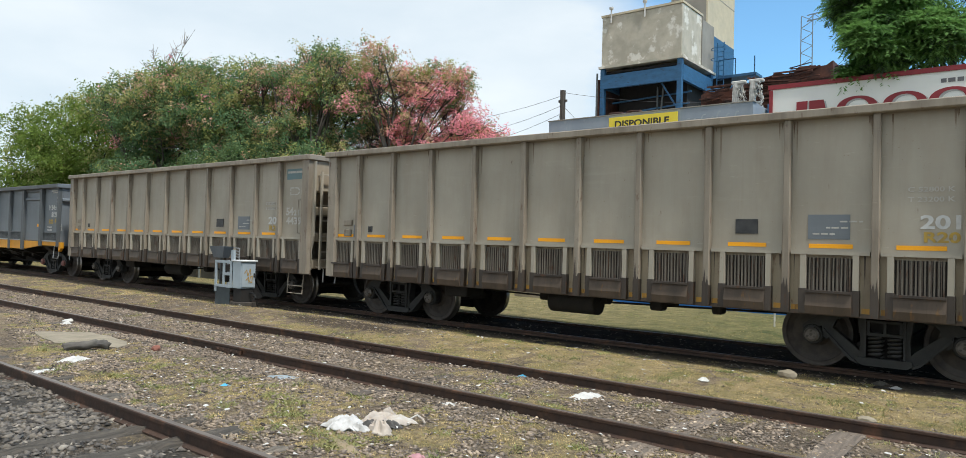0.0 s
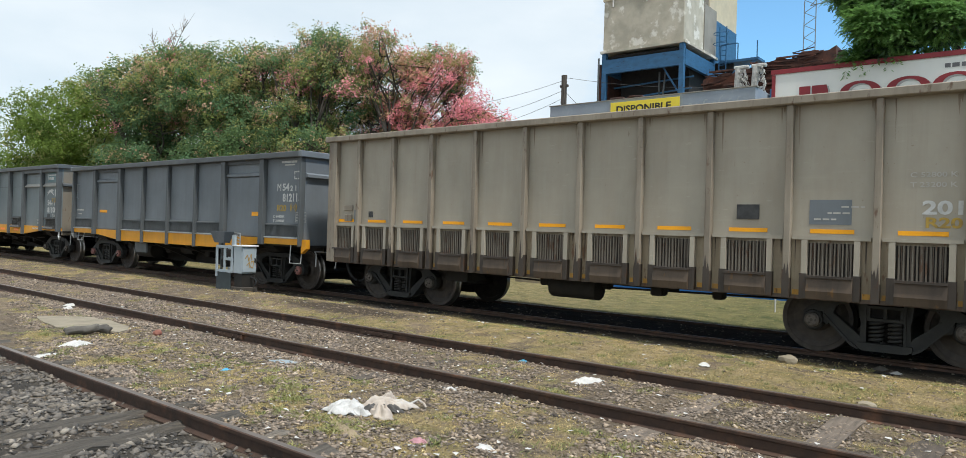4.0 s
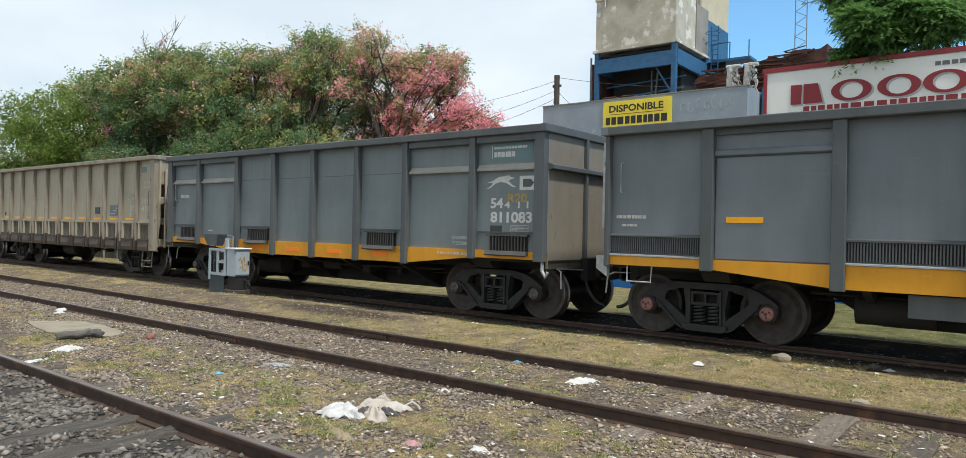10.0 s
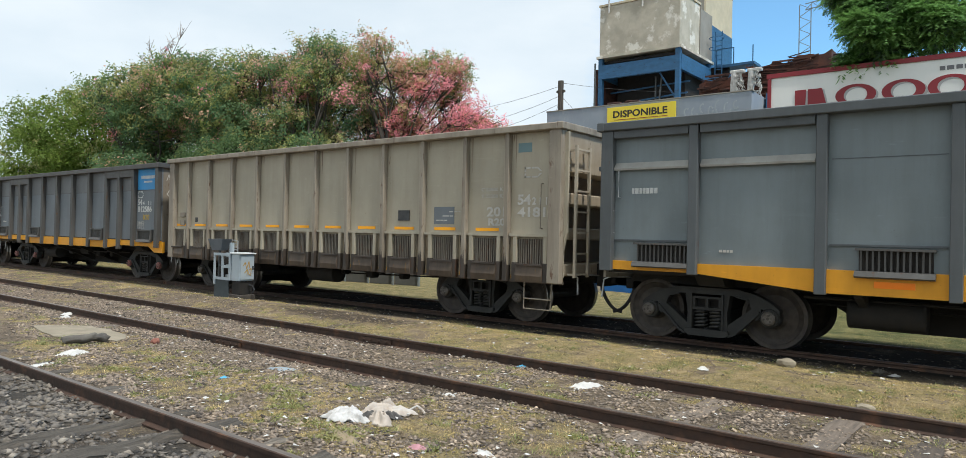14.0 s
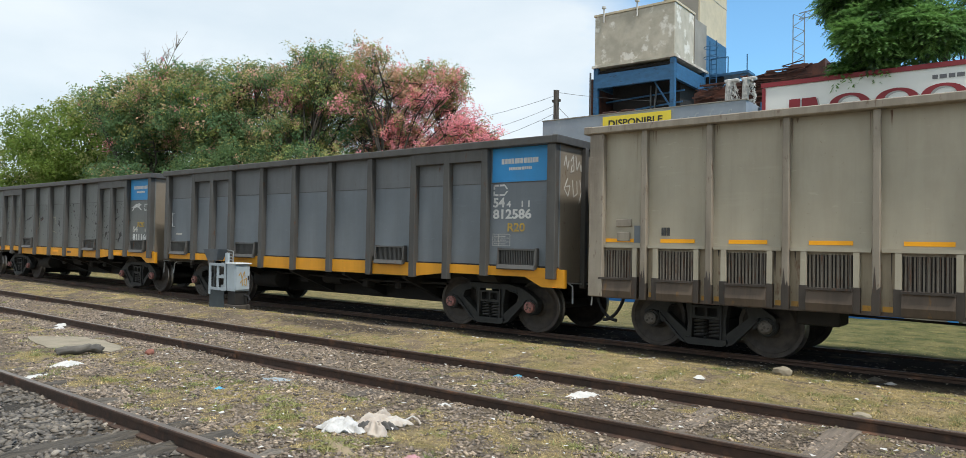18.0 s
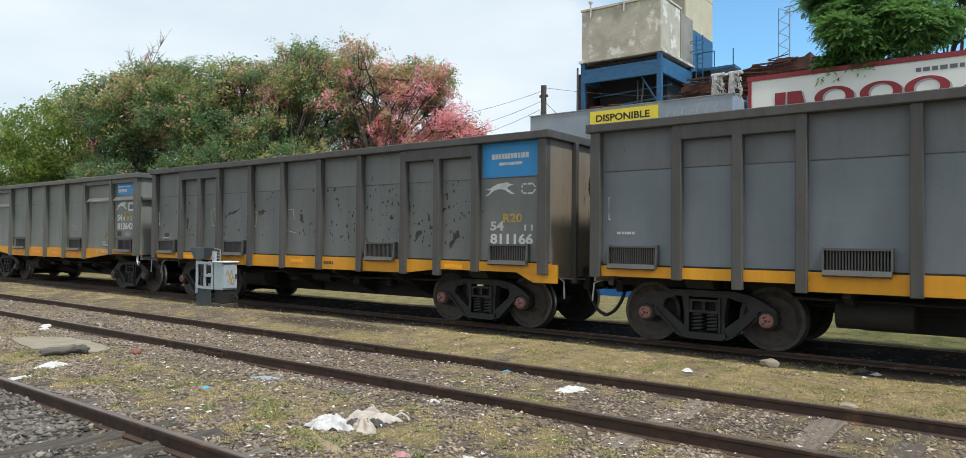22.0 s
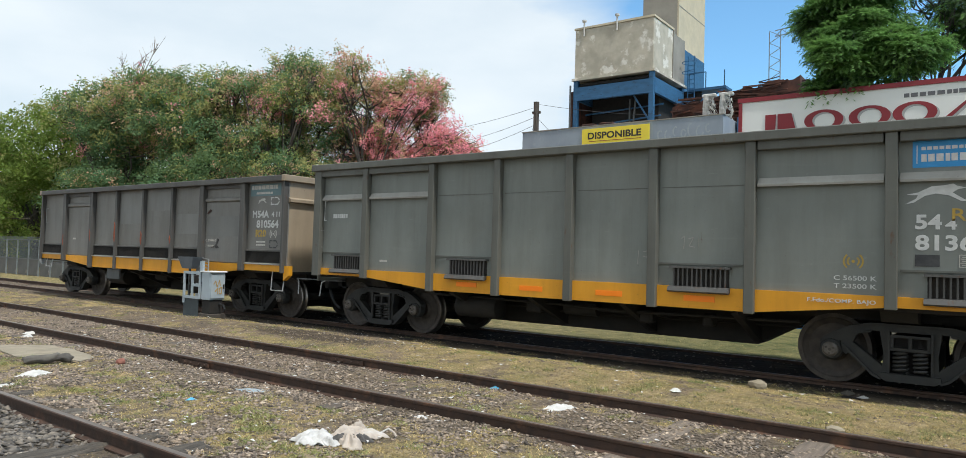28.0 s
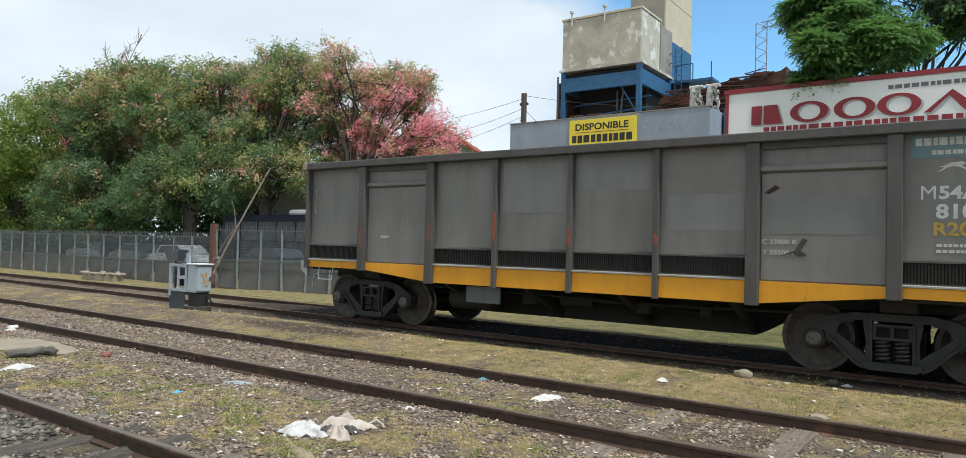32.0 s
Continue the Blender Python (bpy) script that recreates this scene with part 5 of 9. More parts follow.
def build_trees():
    # flowering trees in a row behind the fence: from the pink one by the house to the green ones far along the line
    def pink(q):
        k = min(1.0, max(0.0, (q[0] + 27.4) / 2.4)) * min(1.0, max(0.15, (10.3 - q[2]) / 2.2))
        return (0.10 + 0.56 * k, 0.32 - 0.12 * k, 0.38 - 0.28 * k, 0.20 - 0.16 * k)

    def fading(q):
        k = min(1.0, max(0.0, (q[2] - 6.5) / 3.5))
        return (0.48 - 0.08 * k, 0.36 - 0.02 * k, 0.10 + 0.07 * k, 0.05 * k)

    # more dark leaves low down: shade under the crowns put in by colour
    def shade_low(q):
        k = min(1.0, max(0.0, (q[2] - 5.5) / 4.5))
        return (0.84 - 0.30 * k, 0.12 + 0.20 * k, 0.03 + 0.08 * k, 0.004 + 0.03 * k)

    build_tree("floss_silk_tree", "spreading tree thick with pink blossom", (-25.5, 24.5), 0.32, 4.2,
               [(-24.6, 26.6, 7.6, 2.6, 2.6, 2.3), (-22.9, 28.0, 6.7, 2.0, 1.8, 1.8), (-23.6, 27.6, 5.6, 2.0, 1.6, 1.4), (-26.2, 25.0, 9.5, 2.2, 2.2, 2.1), (-24.2, 26.8, 9.6, 1.9, 1.8, 1.5), (-26.8, 25.0, 6.9, 1.8, 1.8, 1.3)],
               74000, 0.058, [M_BLOSSOM, M_BLOSSOM_PALE, M_LEAF_OLIVE, M_LEAF_DARK], pink, 21, per=24, spread=0.11, limbs=40, lobes=26, lobe_r=0.3, flat=0.65, frond=0.55, rise=0.25, arch=0.1, twigs=9)
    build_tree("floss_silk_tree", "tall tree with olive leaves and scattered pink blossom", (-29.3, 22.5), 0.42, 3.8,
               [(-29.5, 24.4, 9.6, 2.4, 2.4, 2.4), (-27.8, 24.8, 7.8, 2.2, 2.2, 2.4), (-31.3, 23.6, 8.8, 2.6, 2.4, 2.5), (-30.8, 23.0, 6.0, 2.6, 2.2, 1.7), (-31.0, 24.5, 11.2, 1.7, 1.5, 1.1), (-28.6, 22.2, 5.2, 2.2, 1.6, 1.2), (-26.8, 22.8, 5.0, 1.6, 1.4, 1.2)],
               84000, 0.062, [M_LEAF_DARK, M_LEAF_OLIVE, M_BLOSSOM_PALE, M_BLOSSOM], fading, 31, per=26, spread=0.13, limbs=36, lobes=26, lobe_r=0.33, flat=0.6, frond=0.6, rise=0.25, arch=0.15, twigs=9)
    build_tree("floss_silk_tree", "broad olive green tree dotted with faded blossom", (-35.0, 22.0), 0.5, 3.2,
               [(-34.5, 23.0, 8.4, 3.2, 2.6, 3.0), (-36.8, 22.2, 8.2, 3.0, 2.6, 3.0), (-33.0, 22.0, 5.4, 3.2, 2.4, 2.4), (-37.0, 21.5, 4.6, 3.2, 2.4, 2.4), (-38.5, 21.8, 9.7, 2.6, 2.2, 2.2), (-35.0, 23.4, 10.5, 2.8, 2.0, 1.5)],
               112000, 0.068, [M_LEAF_DARK, M_LEAF_OLIVE, M_BLOSSOM_PALE, M_BLOSSOM], shade_low, 41, per=28, spread=0.15, limbs=26, lobes=30, lobe_r=0.33, flat=0.55, frond=0.65, rise=0.2, arch=0.2)
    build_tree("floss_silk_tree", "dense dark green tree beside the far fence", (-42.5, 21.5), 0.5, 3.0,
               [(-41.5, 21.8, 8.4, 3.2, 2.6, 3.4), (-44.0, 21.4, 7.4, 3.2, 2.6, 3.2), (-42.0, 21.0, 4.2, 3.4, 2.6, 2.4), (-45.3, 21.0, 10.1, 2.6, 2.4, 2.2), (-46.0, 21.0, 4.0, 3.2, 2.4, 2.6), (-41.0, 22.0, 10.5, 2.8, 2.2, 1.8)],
               100000, 0.078, [M_LEAF_DARK, M_LEAF_OLIVE, M_BLOSSOM_PALE, M_BLOSSOM], shade_low, 51, per=28, spread=0.16, limbs=20, lobes=30, lobe_r=0.33, flat=0.55, frond=0.7, rise=0.2, arch=0.2)
    build_tree("plane_tree", "fresh yellow-green tree at the end of the row", (-53.0, 21.0), 0.45, 3.0,
               [(-51.5, 21.5, 7.0, 3.4, 3.0, 3.6), (-55.0, 21.0, 7.4, 3.6, 3.0, 3.6), (-53.0, 20.5, 4.0, 3.6, 3.0, 3.0), (-58.5, 20.5, 6.8, 3.6, 3.0, 3.8), (-58.0, 20.0, 3.4, 3.4, 2.8, 2.8), (-50.2, 21.8, 10.2, 2.6, 2.2, 2.0)],
               72000, 0.095, [M_LEAF_LIGHT, M_LEAF_OLIVE], [0.85, 0.15], 61, per=26, spread=0.2, limbs=14, lobes=22, lobe_r=0.33, flat=0.6, frond=0.7, rise=0.2, arch=0.2)
    build_tree("jacaranda_tree", "feathery bright green tree leaning over the billboard", (-1.9, 22.9), 0.22, 5.6,
               [(-3.6, 20.4, 6.5, 0.6, 0.45, 0.42), (-3.2, 20.5, 7.0, 0.95, 0.8, 0.6), (-2.25, 20.9, 7.3, 0.9, 0.9, 0.65), (-1.75, 21.0, 7.45, 0.55, 0.7, 0.5), (-3.5, 20.9, 7.75, 0.85, 0.9, 0.6), (-2.55, 21.2, 8.0, 0.8, 0.9, 0.5), (-3.6, 21.4, 8.7, 0.95, 1.0, 0.7), (-2.9, 21.6, 9.2, 0.9, 0.9, 0.5)],
               168000, 0.060, [M_LEAF_JACARANDA, M_LEAF_SHADE], [0.88, 0.12], 71, slim=0.24, per=28, limbs=12, lobes=9, lobe_r=0.58, flat=0.55, frond=0.36, twigs=1, rise=0.15, arch=0.4, wild=0.2, feather=True)
    build_tree("jacaranda_tree", "dark feathery tree behind the billboard", (-1.75, 26.0), 0.15, 6.9,
               [(-1.3, 26.0, 9.9, 0.8, 0.8, 0.6), (-0.5, 26.0, 9.2, 0.9, 0.9, 0.7), (-1.3, 26.0, 8.6, 0.6, 0.7, 0.45), (0.6, 26.0, 9.0, 1.0, 0.9, 0.9), (0.8, 26.0, 10.3, 1.2, 1.1, 0.8), (-0.6, 26.0, 10.8, 1.2, 1.1, 0.6), (-2.5, 26.0, 10.9, 0.8, 0.8, 0.5)],
               52000, 0.070, [M_LEAF_SHADE, M_LEAF_JACARANDA], [0.45, 0.55], 81, slim=0.24, per=24, feather=True, limbs=16, lobes=11, lobe_r=0.42, flat=0.5, frond=0.42, twigs=3, wild=0.4)
    # the dead top that stands out over the row
    bt = thing("dead_branch", None, None, "bare grey dead limbs standing above the green crown", "branch")
    rnd = random.Random(5)
    bm = bmesh.new()
    root = Vector((-42.4, 21.6, 10.9))
    for i in range(9):
        e = Vector((-42.4 + rnd.uniform(-3.0, 3.0), 21.6 + rnd.uniform(-0.6, 0.6), 12.9 + rnd.uniform(-0.7, 0.6)))
        m = root.lerp(e, 0.5) + Vector((rnd.uniform(-0.3, 0.3), 0, rnd.uniform(-0.2, 0.5)))
        tube(bm, [root, m, e], 0.035, 5, 0.008)
        for _ in range(9):
            e2 = e + Vector((rnd.uniform(-0.9, 0.9), 0, rnd.uniform(-0.5, 0.5)))
            tube(bm, [m.lerp(e, rnd.uniform(0.2, 1)), e2], 0.018, 4, 0.007)
    part("branchwork", bm, M_BARE_WOOD, bt)
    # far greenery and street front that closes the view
    hd = thing("hedge", None, None, "continuous greenery behind the parked cars, coloured as in shade", "hedge", "", "stuff")
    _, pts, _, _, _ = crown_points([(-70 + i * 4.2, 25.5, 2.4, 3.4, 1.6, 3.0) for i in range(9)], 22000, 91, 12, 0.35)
    part("leaves", leaf_mesh("leaves", pts, 0.16, M_LEAF_SHADE, 92), None, hd)


build_trees()


# ---- the goods train ----
WHEEL_R = 0.455
SKIN, POST_Y = -1.55, -1.675
HEIGHT = {"top": 3.48}


def wheelset_mesh(cap):
    bm = bmesh.new()
    rows = []
    for s in (-1, 1):
        prof = [(0.045, 0.09), (0.06, 0.13), (0.02, 0.18), (0.015, 0.32), (0.045, 0.385), (0.06, 0.40), (0.06, 0.455), (0.0, 0.458), (-0.075, 0.462), (-0.08, 0.49), (-0.105, 0.49),
                (-0.105, 0.40), (-0.06, 0.38), (-0.04, 0.30), (-0.04, 0.16), (-0.06, 0.09)]
        made = lathe(bm, [(p * s, min(r, 0.482)) for p, r in prof], 40, s * 0.845)
        rows.append(made)
        capm = lathe(bm, [(0.375 * s, 0.02), (0.375 * s, 0.07), (0.355 * s, 0.098), (0.12 * s, 0.1), (0.12 * s, 0.03)], 16, s * 0.845)
        for ring in capm:
            for f in ring:
                f.material_index = 2
        for k in range(3):
            a = 2 * math.pi * k / 3
            c = (0.05 * math.sin(a), s * 1.22, 0.05 * math.cos(a))
            n0 = len(bm.faces)
            tube(bm, [(c[0], s * 1.21, c[2]), (c[0], s * 1.235, c[2])], 0.015, 6)
            bm.faces.ensure_lookup_table()
            for f in bm.faces[n0:]:
                f.material_index = 0
        for k in (6, 7, 8):
            for f in made[k]:
                f.material_index = 1
    tube(bm, [(0, -0.8, 0), (0, 0.8, 0)], 0.085, 12)
    me = mesh_of("wheelset", bm, [M_WHEEL, M_TREAD, cap])
    for p in me.polygons:
        p.use_smooth = p.material_index == 1
    return me


def side_frame_mesh(base):
    """One cast truck side: arched top chord that narrows over the axle boxes, falling tension members round large windows, columns, spring seat."""
    bm = bmesh.new()
    d = 0.085
    prism(bm, [(-0.60, 0.80), (-0.45, 0.83), (0.45, 0.83), (0.60, 0.80), (0.60, 0.70), (0.45, 0.735), (-0.45, 0.735), (-0.60, 0.70)], -d, d)
    for s in (-1, 1):
        # arm over the axle box, ending in a rounded nose, with its two jaws
        top = [(s * (0.60 + 0.41 * k), 0.80 - 0.19 * k ** 1.5) for k in np.linspace(0, 1, 6)]
        prism(bm, top + [(s * 1.055, 0.57), (s * 1.05, 0.53), (s * 1.0, 0.55), (s * 0.80, 0.575), (s * 0.60, 0.66)], -d * 0.96, d * 0.96)
        prism(bm, [(s * 1.055, 0.56), (s * 1.005, 0.56), (s * 1.01, 0.45), (s * 1.045, 0.45)], -d * 0.8, d * 0.8)
        prism(bm, [(s * 0.60, 0.72), (s * 0.80, 0.62), (s * 0.79, 0.44), (s * 0.73, 0.40), (s * 0.68, 0.47), (s * 0.66, 0.55)], -d * 0.9, d * 0.9)
        # tension member down to the spring seat
        prism(bm, [(s * 0.79, 0.53), (s * 0.68, 0.58), (s * 0.33, 0.31), (s * 0.26, 0.18), (s * 0.33, 0.125), (s * 0.43, 0.17)], -d * 0.86, d * 0.86)
        prism(bm, [(s * 0.79, 0.515), (s * 0.43, 0.165), (s * 0.33, 0.12), (s * 0.33, 0.15), (s * 0.42, 0.2), (s * 0.77, 0.545)], -d * 1.3, -d * 0.5)
        # column beside the springs, with a rib round the window
        prism(bm, [(s * 0.345, 0.75), (s * 0.225, 0.75), (s * 0.225, 0.20), (s * 0.32, 0.20), (s * 0.30, 0.45)], -d * 0.92, d * 0.92)
        prism(bm, [(s * 0.255, 0.74), (s * 0.225, 0.74), (s * 0.225, 0.22), (s * 0.255, 0.22)], -d * 1.35, -d * 0.5)
        prism(bm, [(s * 0.62, 0.70), (s * 0.63, 0.675), (s * 0.44, 0.712), (s * 0.43, 0.735)], -d * 1.25, -d * 0.5)
        # axle-box housing
        lathe(bm, [(-0.10, 0.04), (-0.10, 0.125), (-0.07, 0.145), (0.05, 0.145)], 16, 0, s * 0.92, WHEEL_R)
    prism(bm, [(-0.33, 0.215), (0.33, 0.215), (0.34, 0.16), (0.27, 0.115), (-0.27, 0.115), (-0.34, 0.16)], -d * 1.5, d * 1.2)
    prism(bm, [(-0.60, 0.802), (-0.45, 0.834), (0.45, 0.834), (0.60, 0.802), (0.60, 0.78), (0.45, 0.81), (-0.45, 0.81), (-0.60, 0.78)], -d * 1.3, -d * 0.5)
    # bolster end between the columns: a frame with two dark pockets
    for z0, z1 in ((0.665, 0.70), (0.50, 0.54)):
        B(bm, -0.222, 0.222, -d * 1.2, 0.0, z0, z1)
    for x in (-0.222, -0.02, 0.182):
        B(bm, x, x + 0.04, -d * 1.16, 0.0, 0.541, 0.664)
    for v in bm.verts:
        v.co.x *= base / 1.84
    return mesh_of("side_frame", bm, M_BOGIE)


def spring_mesh():
    """Two big nested coil springs seen between the columns."""
    bm = bmesh.new()
    for x in (-0.115, 0.115):
        for y in (-0.03, 0.07):
            pts = [(x + 0.078 * math.cos(a), y + 0.05 * math.sin(a), 0.235 + 0.26 * a / (10 * math.pi)) for a in np.linspace(0, 10 * math.pi, 51)]
            tube(bm, pts, 0.017, 6)
    return mesh_of("spring", bm, M_SPRING)


FRAME_ME, SPRING_ME = {base: side_frame_mesh(base) for base in (1.72, 1.80)}, spring_mesh()
SET_RED, SET_GREY = wheelset_mesh(M_HUB_RED), wheelset_mesh(M_HUB_GREY)


def add_bogie(wagon, x, wheels, base=1.80):
    bm = bmesh.new()
    B(bm, -0.21, 0.21, -1.02, 1.02, 0.50, 0.68)
    B(bm, -0.3, 0.3, -0.5, 0.5, 0.68, 0.82)
    # solid block added behind the springs so that no light shows through
    B(bm, -0.26, 0.26, -0.92, 0.92, 0.16, 0.50)
    bg = part("bogie", bm, M_DARK, wagon, "cast steel four-wheel bogie")
    bg.matrix_basis = pose(x, 0, RAIL_Z)
    for s in (-1, 1):
        o = part("side_frame", FRAME_ME[base], None, bg)
        o.matrix_basis = pose(0, s * 1.04, 0) if s < 0 else pose(0, s * 1.04, 0, 0, 0, 180)
        o = part("spring", SPRING_ME, None, bg)
        o.matrix_basis = pose(0, s * 1.04, -0.01)
    for d in (-base / 2, base / 2):
        w = part("wheelset", wheels, None, bg, "two steel wheels on one axle")
        w.matrix_basis = pose(d, 0, WHEEL_R)
    for d in (-0.45, 0.45):
        beam_ = part("brake_beam", beam(bmesh.new(), (d, -0.8, 0.38), (d, 0.8, 0.38), 0.08), M_DARK, bg)


def add_coupler(wagon, x, s):
    """Draft box, drawbar and knuckle, and the hanging air hose; s is +1 at the front end."""
    bm = bmesh.new()
    B(bm, x - 0.5, x + 0.5, -0.17, 0.17, 0.86, 1.14)
    B(bm, x + s * 0.08 - 0.07, x + s * 0.08 + 0.07, -0.45, 0.45, 0.82, 1.22)
    part("draft_box", bevel(bm, 0.015), M_DARK, wagon)
    bm = bmesh.new()
    B(bm, min(x, x + s * 0.34), max(x, x + s * 0.34), -0.1, 0.1, 0.9, 1.08)
    prism(bm, [(x + s * 0.28, 0.84), (x + s * 0.44, 0.84), (x + s * 0.44, 1.13), (x + s * 0.28, 1.13)], -0.17, 0.17)
    part("coupler", bm, M_BOGIE, wagon)
    bm = bmesh.new()
    pts = [(x + s * (0.04 + 0.40 * t ** 1.3), -0.32, 0.90 - 0.50 * math.sin(math.pi / 2 * t) ** 0.8) for t in np.linspace(0, 1, 11)]
    tube(bm, pts, 0.03, 7)
    part("air_hose", bm, M_RUBBER, wagon, "drooping black air hose")
    bm = bmesh.new()
    tube(bm, [(x + s * 0.02, -1.25, 1.05), (x + s * 0.12, -1.28, 1.0), (x + s * 0.14, -1.3, 0.72)], 0.014, 6)
    tube(bm, [(x + s * 0.02, -1.25, 1.05), (x + s * 0.06, -0.3, 1.0)], 0.014, 6)
    part("uncoupling_lever", bm, M_PALE_METAL, wagon)


def add_brake_wheel(wagon, x, s, rusty=False, y=-0.97, off=0.0):
    """Hand-brake wheel, its gear case on a bracket and the chain below; off: how far the case stands from the end wall."""
    m = M_FENCE_RUST if rusty else M_PALE_METAL
    a = x + s * off
    bm = bmesh.new()
    B(bm, min(a, a + s * 0.16), max(a, a + s * 0.16), y - 0.15, y + 0.15, 2.42, 2.66)
    tube(bm, [(a + s * 0.08, y - 0.1, 2.42), (a + s * 0.08, y - 0.1, 2.3)], 0.07, 10)
    if off:
        B(bm, min(x, a), max(x, a), y - 0.12, y + 0.12, 2.36, 2.42)
    part("brake_gear", bevel(bm, 0.03), M_DARK, wagon)
    bm = bmesh.new()
    c = Vector((a + s * 0.24, y, 2.56))
    tube(bm, [c + Vector((0, 0.28 * math.cos(q), 0.28 * math.sin(q))) for q in np.linspace(0, 2 * math.pi, 24)], 0.02, 6)
    for q in (0.3, 1.56, 2.8, 4.1, 5.3):
        tube(bm, [c, c + Vector((0, 0.27 * math.cos(q), 0.27 * math.sin(q)))], 0.014, 5)
    tube(bm, [(a + s * 0.1, y, 2.56), (a + s * 0.26, y, 2.56)], 0.03, 8)
    part("brake_wheel", bm, m, wagon, "spoked hand-brake wheel")
    bm = bmesh.new()
    for i in range(26):
        z = 2.34 - i * 0.045
        g = a + s * (0.1 + 0.012 * (i % 2))
        beam(bm, (g, y - 0.1, z), (g, y - 0.1, z - 0.04), 0.03, 0.012 + 0.016 * (i % 2))
    part("brake_chain", bm, M_DARK, wagon)


def smooth_mesh(bm):
    me = mesh_of("rounded", bm, M_DARK)
    for p in me.polygons:
        p.use_smooth = len(p.vertices) == 4
    return me


def add_underframe(wagon, L, front_b, rear_b, low=0.46):
    # stringers under the floor
    for y in (-0.85, 0.85):
        part("stringer", B(bmesh.new(), -L + 0.2, -0.2, y - 0.05, y + 0.05, 0.98, 1.14), M_DARK, wagon)
    bm = bmesh.new()
    a, z = -front_b - 1.35, -L + rear_b + 1.35
    prism(bm, [(-0.1, 0.86), (-0.1, 1.14), (-L + 0.1, 1.14), (-L + 0.1, 0.86), (z - 0.1, 0.86), (z + 0.6, low), (a - 0.6, low), (a + 0.1, 0.86)], -0.28, 0.28)
    part("centre_sill", bm, M_DARK, wagon)
    bm = B(bmesh.new(), -L + 0.08, -0.08, -1.5, 1.5, 1.14, 1.19)
    part("floor", bm, M_DARK, wagon)
    for x in (-front_b, -L + rear_b):
        part("bolster", prism(bmesh.new(), [(-1.45, 1.14), (1.45, 1.14), (1.3, 1.0), (0.4, 0.9), (-0.4, 0.9), (-1.3, 1.0)], x - 0.2, x + 0.2, "x"), M_DARK, wagon)
    for x in np.linspace(a - 0.6, z + 0.6, 4):
        part("crossbar", prism(bmesh.new(), [(-1.5, 1.14), (1.5, 1.14), (1.5, 0.98), (0.3, low + 0.04), (-0.3, low + 0.04), (-1.5, 0.98)], x - 0.05, x + 0.05, "x"), M_DARK, wagon)
    rod = bmesh.new()
    tube(rod, [(-front_b - 0.9, -0.55, 0.8), (-L / 2, -0.6, 0.74), (-L + rear_b + 0.9, -0.5, 0.8)], 0.018, 6)
    part("brake_rod", rod, M_DARK, wagon)
    cyl = bmesh.new()
    rx = -L + rear_b + 1.75 if low < 0.7 else -7.15
    tube(cyl, [(rx, -0.95, 0.74), (rx + 0.04, -0.95, 0.74), (rx + 0.85, -0.95, 0.74), (rx + 0.9, -0.95, 0.74)], 0.2, 16)
    part("air_reservoir", smooth_mesh(cyl), None, wagon)
    cyl = bmesh.new()
    tube(cyl, [(-L / 2 - 0.5, -0.8, 0.84), (-L / 2 + 0.1, -0.8, 0.84)], 0.12, 12)
    tube(cyl, [(-L / 2 + 0.1, -0.8, 0.84), (-L / 2 + 1.3, -0.8, 0.82)], 0.03, 8)
    part("brake_cylinder", cyl, M_DARK, wagon)
    for a, b, c in ((-L / 2 + 0.9, 0.78, 0.22), (-L / 2 - 1.2, 0.8, 0.3), (-L / 2 + 1.9, 0.8, 0.16)):
        part("brake_valve", bevel(B(bmesh.new(), a, a + c, -1.0, -0.78, b - 0.08, b + 0.12), 0.03), M_DARK, wagon)
    part("brake_pipe", tube(bmesh.new(), [(-front_b - 1.2, -1.05, 0.9), (-L / 2 + 0.6, -1.08, 0.86), (-L / 2 - 0.6, -1.05, 0.9), (-L + rear_b + 1.2, -1.05, 0.92)], 0.022, 6), M_DARK, wagon)


def add_shell(wagon, L, posts, wide, wall, post_mat, end_mat, low, corner=0.20, top_h=0.13, drop=0.24, broad=0.17, sill=None):
    """Side skins bay by bay, posts, top rails, end walls. posts: from the front, metres back; wide: the broad ones."""
    for s in (-1, 1):
        for a, z in zip(posts, posts[1:]):
            bm = B(bmesh.new(), -z, -a, s * 1.52, s * 1.55, low, HEIGHT["top"] - 0.05)
            part("side_panel", bm, wall, wagon)
        part("top_rail", bevel(B(bmesh.new(), -L - 0.03, 0.03 - posts[0], s * 1.49, s * 1.715, HEIGHT["top"] - top_h, HEIGHT["top"]), 0.012), post_mat, wagon)
    for i, p in enumerate(posts):
        w = corner if i in (0, len(posts) - 1) else (broad if i in wide else 0.085)
        d = POST_Y if (i in wide or i in (0, len(posts) - 1)) else POST_Y + 0.015
        x0 = -p - (w if i == 0 else w / 2 if i < len(posts) - 1 else 0)
        z0 = low - drop if sill is None else sill[0] if i in (0, 1, len(posts) - 2, len(posts) - 1) else sill[1]
        bm = B(bmesh.new(), x0, x0 + w, d, SKIN - 0.002, z0, HEIGHT["top"] - top_h)
        me = mesh_of("post", bevel(bm, 0.008), post_mat)
        part("post", me, None, wagon)
        o = part("post", me, None, wagon)
        o.matrix_basis = pose(2 * x0 + w, 0, 0, 0, 0, 180)


